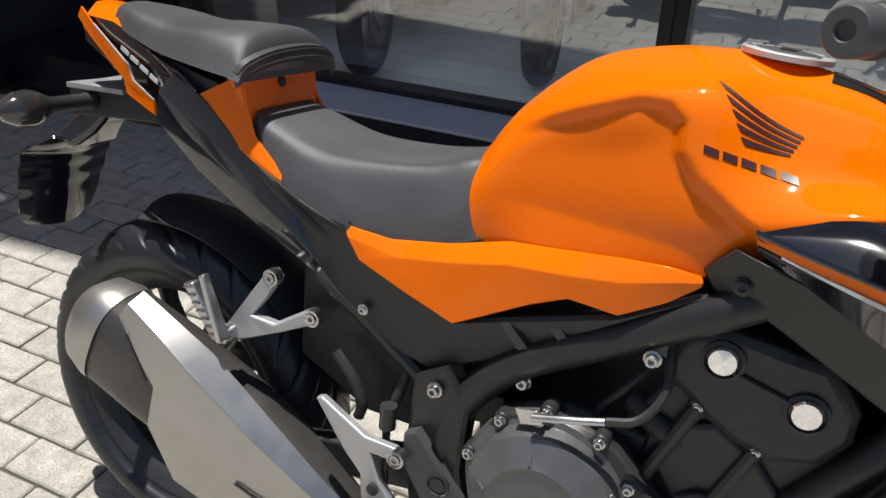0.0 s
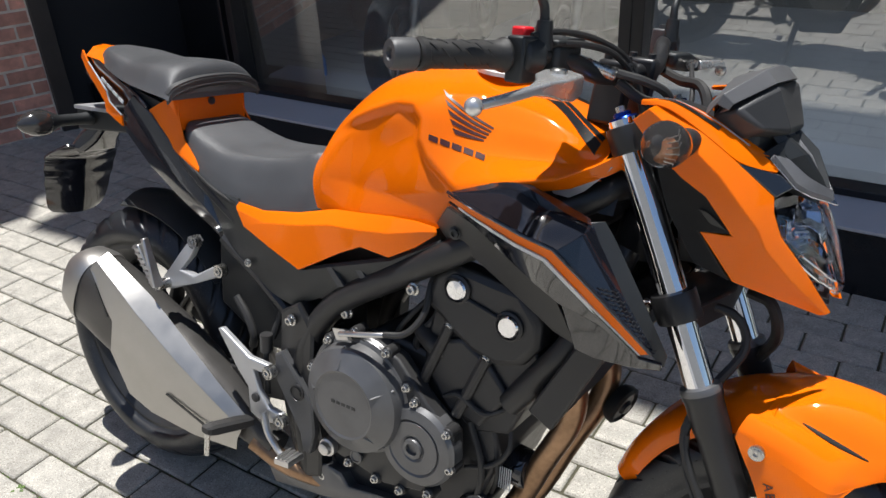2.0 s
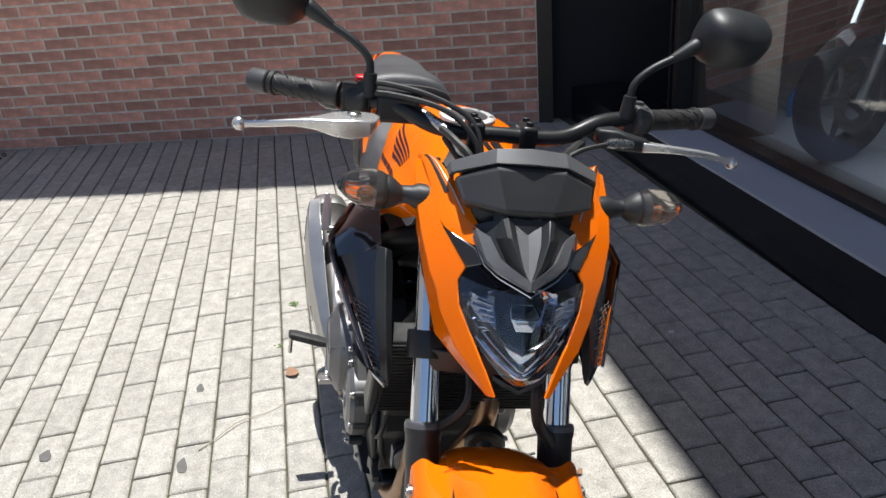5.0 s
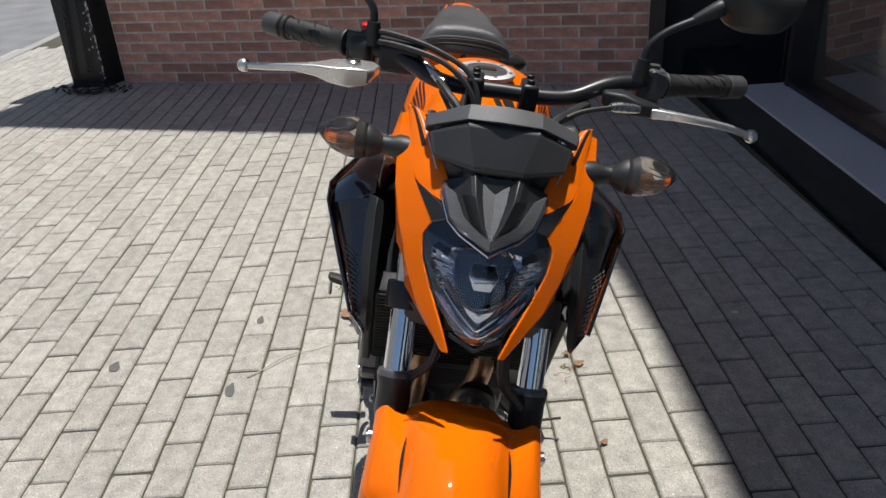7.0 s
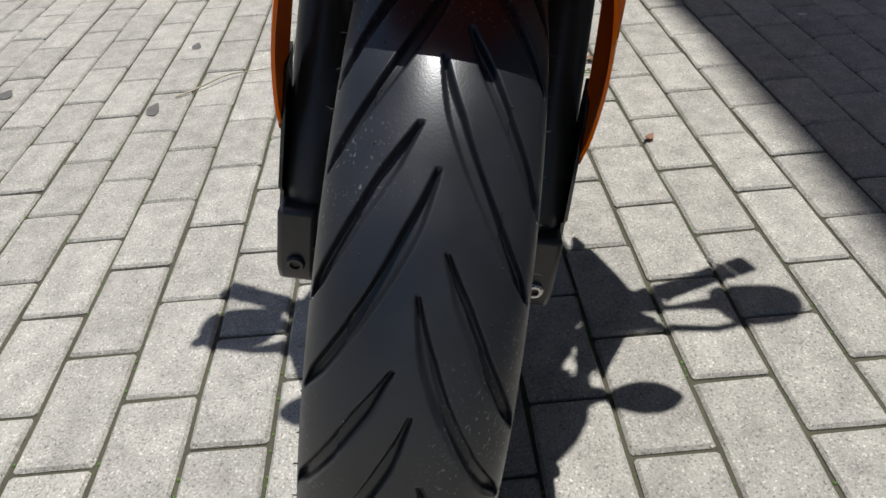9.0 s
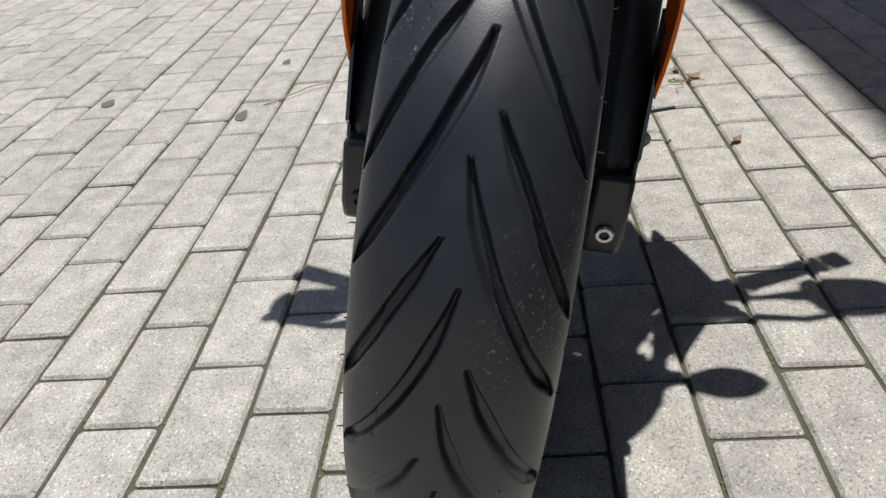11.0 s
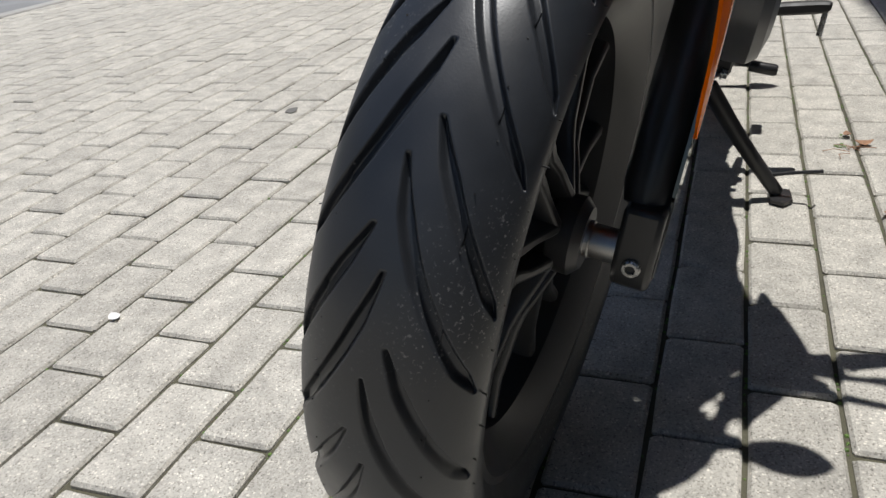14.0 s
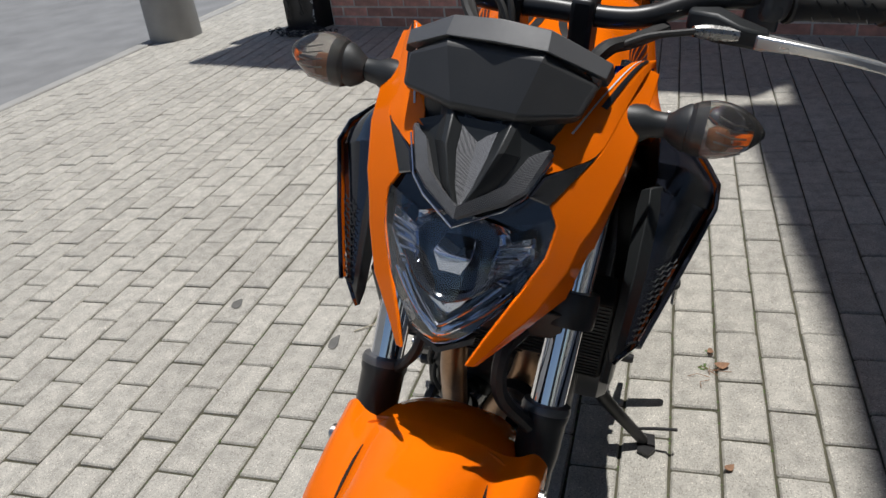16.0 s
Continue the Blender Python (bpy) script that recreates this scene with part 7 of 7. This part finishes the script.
cable([(-.404, -.222, 1.086), (-.390, -.180, 1.092), (-.372, -.110, 1.082), (-.352, -.050, 1.055), (-.330, -.030, 1.000), (-.310, -.02, .940)], .0045, "black throttle cable", name="throttle_cable")
cable([(-.400, -.214, 1.074), (-.378, -.160, 1.078), (-.358, -.090, 1.066), (-.340, -.045, 1.030), (-.325, -.035, .980), (-.310, -.03, .930)], .0045, "black throttle cable", name="throttle_cable")
cable([(-.346, -.088, 1.030), (-.318, -.070, 1.010), (-.285, -.058, 1.000), (-.262, -.050, .965), (-.235, -.045, .90)], .0075, "black front brake hose", name="brake_hose")
cable([(-.345, -.095, 1.042), (-.310, -.078, 1.034), (-.285, -.058, 1.018), (-.275, -.045, .980)], .006, "black wiring sleeve", name="wiring_sleeve")
cable([(-.340, .162, 1.040), (-.318, .110, 1.030), (-.300, .075, 1.005), (-.290, .05, .950)], .0038, "black clutch cable", name="clutch_cable")
cable([(-.372, .130, 1.030), (-.330, .100, 1.022), (-.290, .078, 1.020), (-.270, .060, .990), (-.275, .045, .950)], .008, "black wiring sleeve", GRIP, name="wiring_sleeve")
cable([(-.215, -.06, .745), (-.150, -.045, .742), (-.125, -.05, .700), (-.150, -.085, .640), (-.165, -.112, .575), (-.130, -.118, .500), (-.085, -.112, .430), (-.060, -.105, .36)], .0065, "black front brake hose", name="brake_hose")
cable([(-.160, .06, .740), (-.125, .05, .735), (-.110, .055, .690), (-.130, .085, .640), (-.150, .1, .60)], .009, "black brake hose guide", name="hose_guide")
cable([(-.160, -.114, .580), (-.150, -.120, .520), (-.100, -.116, .440), (-.040, -.110, .350)], .0035, "black wheel sensor cable", name="sensor_cable")
# front caliper, right
bm = bmesh.new()
rings(bm, [[(x, y, z) for x, z in ((-.125, .43), (-.075, .455), (-.055, .36), (-.10, .335))] for y in (-.108, -.052)])
cal = part("brake_caliper", bm, ENGINE, bike, "black front brake caliper", m=F, bevel=0.008)
bm = bmesh.new()
bolt(bm, (-.060, -.110, .360), (0, -1, 0), 0.008, 0.008)
bolt(bm, (-.095, -.110, .430), (0, -1, 0), 0.007, 0.007)
part("caliper_bolt", bm, STEEL, cal)
# fork foot and pinch bolt, left and right
for s in (R_, L_):
    bm = bmesh.new()
    rings(bm, [[(x, y * s, z) for x, z in ((-.040, .345), (.022, .350), (.026, .292), (.018, .273), (-.024, .273), (-.038, .295))] for y in (.088, .122)])
    ff = part("fork_foot", bm, FRAMEPAINT, bike, "black fork foot holding the axle", m=F, bevel=0.005)
    bm = bmesh.new()
    turned(bm, [(.0085, -.01), (.0085, .004), (.0072, .006), (.0045, .006), (.0045, .001), (.0, .001)], (.0225, .105 * s, .298), (1, 0, -0.15), 18)
    part("pinch_bolt", bm, STEEL if s == L_ else FRAMEPAINT, ff, "socket-head pinch bolt")
    bm = bmesh.new()
    plate(bm, [(-.045, .124 * s, .47), (-.020, .124 * s, .46), (.004, .124 * s, .36), (-.004, .124 * s, .352), (.010, .124 * s, .285), (-.030, .124 * s, .285)], (0, s, 0), 0.003)
    part("fork_guard", bm, BLACKGLOSS, ff, "thin black guard on the fork")

# tank cap, logo, stripes
CAPC, CAPN = Vector((-.545, 0, 1.0185)), Vector((0.06, 0, 1)).normalized()
bm = bmesh.new()
turned(bm, [(.050, -.004), (.050, .002), (.047, .0035), (.037, .0035), (.036, .001)], CAPC, CAPN, 48)
fc = part("filler_cap", bm, CAPALLOY, tank, "brushed metal filler cap")
bm = bmesh.new()
turned(bm, [(.036, 0), (.035, .003), (.028, .0045), (.0, .005)], CAPC, CAPN, 40)
part("cap_centre", bm, ENGINEGREY, fc, "dark grey centre of the cap")
bm = bmesh.new()
plate(bm, [CAPC + Vector(p) for p in ((-.008, -.016, .0062), (.008, -.016, .0055), (.010, 0, .0055), (.008, .016, .0055), (-.008, .016, .0062), (-.010, 0, .0062))], CAPN, 0.003)
part("lock_flap", bm, ENGINE, fc, "dark lock flap")
for i in range(6):
    bm = bmesh.new()
    a = i * math.pi / 3 + 0.3
    turned(bm, [(.0035, 0), (.0035, .0015), (.002, .002)], CAPC + Vector((.042 * math.cos(a), .042 * math.sin(a), .003 - .0025 * math.cos(a))), CAPN, 10)
    part("cap_screw", bm, STEEL, fc)


def on_tank(x, z, s, lift=0.0012):
    """The place on the tank's side behind x, z of an upright plane, looking in from a little above."""
    eye = Vector((-.14, s * 1.1, 1.105))
    best = tank.ray_cast(eye, (Vector((x, s * 0.148, z)) - eye).normalized())
    return best[1] + best[2] * lift if best[0] else Vector((x, s * 0.13, z))


STRIPE = [(-.495, .032), (-.455, .034), (-.425, .046), (-.385, .070), (-.352, .086)]
bpy.context.view_layer.update()
for s in (R_, L_):
    # winged emblem of five feathers over a row of block letters, as plain shapes
    for i in range(5):
        bm = bmesh.new()
        n = 10
        x0, z0 = -.578 + .0058 * i, .997 - .0128 * i
        x1, z1 = -.4905 - .0030 * i, .955 - .0046 * i
        up, lo = [], []
        for k in range(n + 1):
            t = k / n
            sag = -.004 * math.sin(math.pi * t) * (1 - .2 * i)
            up.append(on_tank(x0 + (x1 - x0) * t, z0 + (z1 - z0) * t + sag, s))
            thin = .0080 * (1 - .70 * t)
            lo.append(on_tank(x0 + .0055 * (1 - t) + (x1 - x0) * t, z0 + (z1 - z0) * t + sag - thin, s))
        rings(bm, [up, lo], False, False)
        part("emblem_feather", thick(bm, 0.0006), DECAL, tank, "dark emblem feather")
    for i in range(5):
        x0, z0 = -.592 + i * .0200, .9275 - i * .0032
        x1 = x0 + .0160
        bm = bmesh.new()
        rings(bm, [[on_tank(x0 + (x1 - x0) * j / 4, z0 + k - .0008 * j, s) for j in range(5)] for k in (.0042, .0, -.0042)], False, False)
        part("emblem_bar", thick(bm, 0.0006), DECAL, tank, "dark block of a maker's name, as a plain bar")
    # two dark stripes on the tank's shoulder
    for line, wd in ((STRIPE, .0095), ([(x, y - .0190) for x, y in STRIPE], .0055)):
        up, lo = [], []
        for p in spline([(x, y, 0) for x, y in line], 24):
            rows_ = []
            for k in (-wd, wd):
                hit_ = tank.ray_cast(Vector((p.x, s * (p.y + k), 1.3)), Vector((0, 0, -1)))
                rows_.append(hit_[1] + hit_[2] * 0.0012)
            up.append(rows_[0])
            lo.append(rows_[1])
        bm = bmesh.new()
        rings(bm, [up, lo], False, False)
        part("tank_stripe", thick(bm, 0.0006), DECALBLACK, tank, "dark stripe on the tank")
# black trim behind the tank's nose, with the orange rim over it
for s in (R_, L_):
    bm = bmesh.new()
    rings(bm, [both(r, s) for r in ([(-.440, -.160, .885), (-.440, -.135, .872)], [(-.380, -.150, .905), (-.370, -.125, .890)], [(-.340, -.125, .925), (-.325, -.105, .912)], [(-.310, -.100, .945), (-.295, -.082, .934)])], False, False)
    part("tank_rim", thick(bm, 0.004), ORANGE, bike, "orange rim under the tank's nose", bevel=0.001)
    bm = bmesh.new()
    plate(bm, both([(-.404, -.126, .896), (-.372, -.122, .901), (-.338, -.116, .919), (-.318, -.110, .924), (-.330, -.113, .908), (-.352, -.116, .885), (-.372, -.120, .873), (-.394, -.124, .876)], s), (0.3, s, 0), 0.008)
    part("nose_trim", bm, ALUPAINT, bike, "grey plastic trim under the tank's nose")
bm = bmesh.new()
rings(bm, [[(x, y, z) for y, z in ((-.06, a), (.06, a), (.085, b), (-.085, b))] for x, a, b in ((-.44, .925, .86), (-.36, .920, .85), (-.318, .910, .85))])
part("nose_inner", bm, PLASTIC, bike, "black cover between tank and fork")


# ---- small things on the ground ----
rg = random.Random(11)


def weed(x, y, size, seed):
    rd = random.Random(seed)
    bm = bmesh.new()
    for i in range(7):
        a = i * 0.9 + rd.random() * 0.5
        l = size * (0.6 + 0.6 * rd.random())
        d = Vector((math.cos(a), math.sin(a), 0))
        n = Vector((-math.sin(a), math.cos(a), 0))
        rows = [[d * l * t - n * w * l + Vector((0, 0, h * l)), d * l * t + Vector((0, 0, h * l - 0.1 * w * l)), d * l * t + n * w * l + Vector((0, 0, h * l))] for t, w, h in ((0.05, .04, 0), (.35, .14, .35), (.7, .22, .45), (.9, .14, .40), (1.0, .01, .36))]
        rings(bm, rows, False, False)
    ob = part("weed", thick(bm, 0.0004), GREEN, None, "small green weed growing in a paving joint")
    ob.matrix_basis = pose(x, y, -0.004)
    return tagged(ob, category="weed", group="weeds in the joints")


def fallen_leaf(name, x, y, size, mat, label, turn, curl=0.25):
    bm = bmesh.new()
    rows = []
    for t, w in ((0, .02), (.2, .26), (.5, .36), (.8, .22), (1, .02)):
        h = curl * size * (t - .5) ** 2 * 2
        rows.append([Vector((size * t, -w * size, h + .12 * size * curl * 4 * w)), Vector((size * t, 0, h)), Vector((size * t, w * size, h + .16 * size * curl * 4 * w))])
    rings(bm, rows, False, False)
    ob = part(name, thick(bm, 0.0004), mat, None, label)
    ob.matrix_basis = pose(x, y, 0.003, 0, 0, turn)
    return tagged(ob, category="leaf", group="fallen leaves")


weed(0.196, 0.306, 0.011, 1)
weed(0.275, 0.312, 0.011, 2)
weed(-1.00, 0.455, 0.014, 3)
weed(-1.06, 0.462, 0.012, 4)
weed(-1.55, -0.26, 0.016, 5)
weed(-1.85, -0.20, 0.020, 6)
fallen_leaf("petal", -0.096, -0.623, 0.026, PALELEAF, "pale fallen petal on the paving", 60)
fallen_leaf("petal", 0.190, 0.212, 0.014, PALELEAF, "pale fallen petal on the paving", 20)
fallen_leaf("petal", -1.235, 1.015, 0.022, PALELEAF, "pale fallen petal on the shaded paving", 75)
fallen_leaf("dry_leaf", -0.655, 0.498, 0.024, DRYLEAF, "small dry brown leaf on the paving", 130, 0.6)
fallen_leaf("dry_leaf", -1.00, 0.480, 0.036, DRYLEAF, "dry brown leaf with a stalk", 100, 0.6)
fallen_leaf("dry_leaf", -1.07, 0.470, 0.022, DRYLEAF, "dry brown leaf with a stalk", 10, 0.6)
fallen_leaf("dry_leaf", -1.33, -0.20, 0.060, DRYLEAF, "dry reddish leaf beside the rear wheel", 200, 0.3)
bm = bmesh.new()
tube(bm, [(-1.035, -.475, .003), (-1.07, -.43, .006), (-1.115, -.385, .010), (-1.14, -.35, .008), (-1.16, -.29, .004), (-1.20, -.22, .003)], [.0022, .002, .0018, .0015, .0012, .0008], 6, 24)
tagged(part("stalk", bm, TWIG, None, "long dry grass stalk lying on the paving"), category="stalk")
bm = bmesh.new()
for i in range(6):
    a = i * 1.1
    tube(bm, [(-1.0 + .01 * i, .47, .003), (-1.0 + .01 * i + .02 * math.cos(a), .47 + .03 * math.sin(a), .006), (-1.0 + .01 * i + .035 * math.cos(a + .4), .47 + .05 * math.sin(a + .4), .003)], .0008, 5)
tagged(part("twig", bm, DRYLEAF, None, "tangle of thin dry brown twigs"), category="twig")
for x, y, a, b in ((-1.134, -.908, .026, .017), (-.979, -.513, .032, .014), (-1.36, -.50, .024, .012), (-.28, .50, .006, .004)):
    bm = bmesh.new()
    pts = [(x + a * math.cos(t) * (1 + .2 * math.sin(3 * t + x)), y + b * math.sin(t) * (1 + .25 * math.sin(2 * t)), .0012) for t in (2 * math.pi * i / 18 for i in range(18))]
    plate(bm, pts, (0, 0, 1), 0.0006)
    tagged(part("stain", bm, STAIN, None, "dark dried spot on a paving block"), category="stain", group="spots on the paving")
# moss tufts in the joints
bm = bmesh.new()
for i in range(900):
    k = rg.randrange(-9, 5)
    x, y = rg.uniform(-1.9, 0.6), .199 + PW * k
    y += x * math.tan(PTURN) + rg.uniform(-.0016, .0016)
    s = rg.uniform(.0012, .0032)
    turned(bm, [(s, 0), (s * .8, s * .6), (s * .1, s)], (x, y, -.0068), (rg.uniform(-.3, .3), rg.uniform(-.3, .3), 1), 5)
tagged(part("moss", bm, GREEN, None, "tiny tufts of moss in the paving joints"), category="moss", kind="stuff")
# bottle and cloth seen on the shop floor
bm = bmesh.new()
turned(bm, [(.03, 0), (.032, .02), (.032, .10), (.015, .13), (.012, .15)], (-3.18, 2.70, FLOOR), (0, 0, 1), 20)
tagged(part("spray_bottle", bm, BLUETOOL, None, "blue plastic spray bottle on the shop floor"), category="bottle")


# two dark motorcycles parked inside the shop, facing the window
def parked_motorcycle(x, y, turn):
    th = tagged(new("parked_motorcycle"), "dark motorcycle parked on the shop floor behind the glass", "motorcycle", "motorcycles in the shop")
    th.matrix_basis = pose(x, y, FLOOR, 0, 0, turn)
    for name, ox, w in (("front_wheel", 0.0, .060), ("rear_wheel", -1.42, .085)):
        at = (ox, 0, .305)
        bm = bmesh.new()
        turned(bm, [(.215, -w * .7), (.245, -w * .95), (.275, -w * .9), (.296, -w * .5), (.305, 0), (.296, w * .5), (.275, w * .9), (.245, w * .95), (.215, w * .7)], at, (0, 1, 0), 48, False)
        wh = part("tyre", bm, DEEPBLACK, th, "black tyre", sharp=50)
        bm = bmesh.new()
        turned(bm, [(.195, -w * .6), (.216, -w * .7), (.216, w * .7), (.195, w * .6), (.195, -w * .6)], at, (0, 1, 0), 48, False)
        part("rim", bm, RIMBLACK, wh)
        for i in range(5):
            bm = bmesh.new()
            a = 2 * math.pi * i / 5
            tube(bm, [at, (ox + .2 * math.cos(a), 0, .305 + .2 * math.sin(a))], [.022, .012], 8)
            part("spoke", bm, RIMBLACK, wh)
        bm = bmesh.new()
        turned(bm, [(.09, .062), (.145, .062), (.145, .067), (.09, .067), (.09, .062)], at, (0, 1, 0), 40, False)
        part("brake_disc", bm, ENGINE, wh, "dark brake disc")
    for s in (R_, L_):
        bm = bmesh.new()
        tube(bm, [(.02, .1 * s, .30), (-.08, .1 * s, .55)], .027, 14)
        leg = part("fork_leg", bm, FRAMEPAINT, th, "fork leg with a bright tube")
        bm = bmesh.new()
        tube(bm, [(-.08, .1 * s, .55), (-.26, .1 * s, .98)], .019, 14)
        part("fork_tube", bm, CHROME, leg)
        bm = bmesh.new()
        tube(bm, [(-.28, .04 * s, 1.03), (-.30, .22 * s, 1.08), (-.40, .38 * s, 1.05)], .012, 10, 16)
        part("handlebar", bm, FRAMEPAINT, th)
    bm = skin([mirrored([(.17 * math.cos(radians(q)), y_, .305 + (.345 - .2 * y_ * y_ * 40) * math.sin(radians(q)) * 1.0) for y_ in (0, .035, .062)]) for q in (55, 75, 95, 115)], 16, 13)
    part("mudguard", thick(bm, .004), BLACKGLOSS, th)
    bm = skin([mirrored([(x_, a * k, z0 + h * m) for k, m in ((0, 1), (.6, .95), (1, .5), (.9, 0))]) for x_, a, z0, h in ((-.22, .09, .80, .12), (-.35, .15, .74, .26), (-.6, .15, .70, .30), (-.85, .12, .68, .14), (-1.15, .12, .70, .12), (-1.5, .05, .84, .08))], 30, 25)
    part("bodywork", thick(bm, .004), BLACKGLOSS, th, "glossy black tank, seat and tail")
    bm = bmesh.new()
    rings(bm, [[(-.36, y_, .68), (-.44, y_, .30), (-.80, y_, .24), (-.88, y_, .50), (-.70, y_, .70)] for y_ in (-.15, .15)])
    part("engine", bm, ENGINE, th, bevel=.02)
    bm = bmesh.new()
    turned(bm, [(.02, -.04), (.075, -.03), (.088, .03), (.08, .045), (.0, .055)], (-.14, 0, .90), (1, 0, -.1), 28)
    part("headlight", bm, BLACKGLOSS, th, "round dark headlight")
    return th


parked_motorcycle(-2.40, 2.44, 284)
parked_motorcycle(-1.62, 2.70, 280)


# ---- single pavers and bricks ----
for px, py, lift, tx, ty in PAVERS:
    ob = new("paver", variants[rnd.randrange(4)])
    ob.parent = ground
    ob.matrix_basis = pose(px, py, lift, math.degrees(tx), math.degrees(ty), 180 * rnd.randrange(2))
for x, dy, z in BRICKS:
    ob = new("brick", brick_me)
    ob.parent = wall
    ob.matrix_basis = pose(x, dy, z, 0, 0, 0)
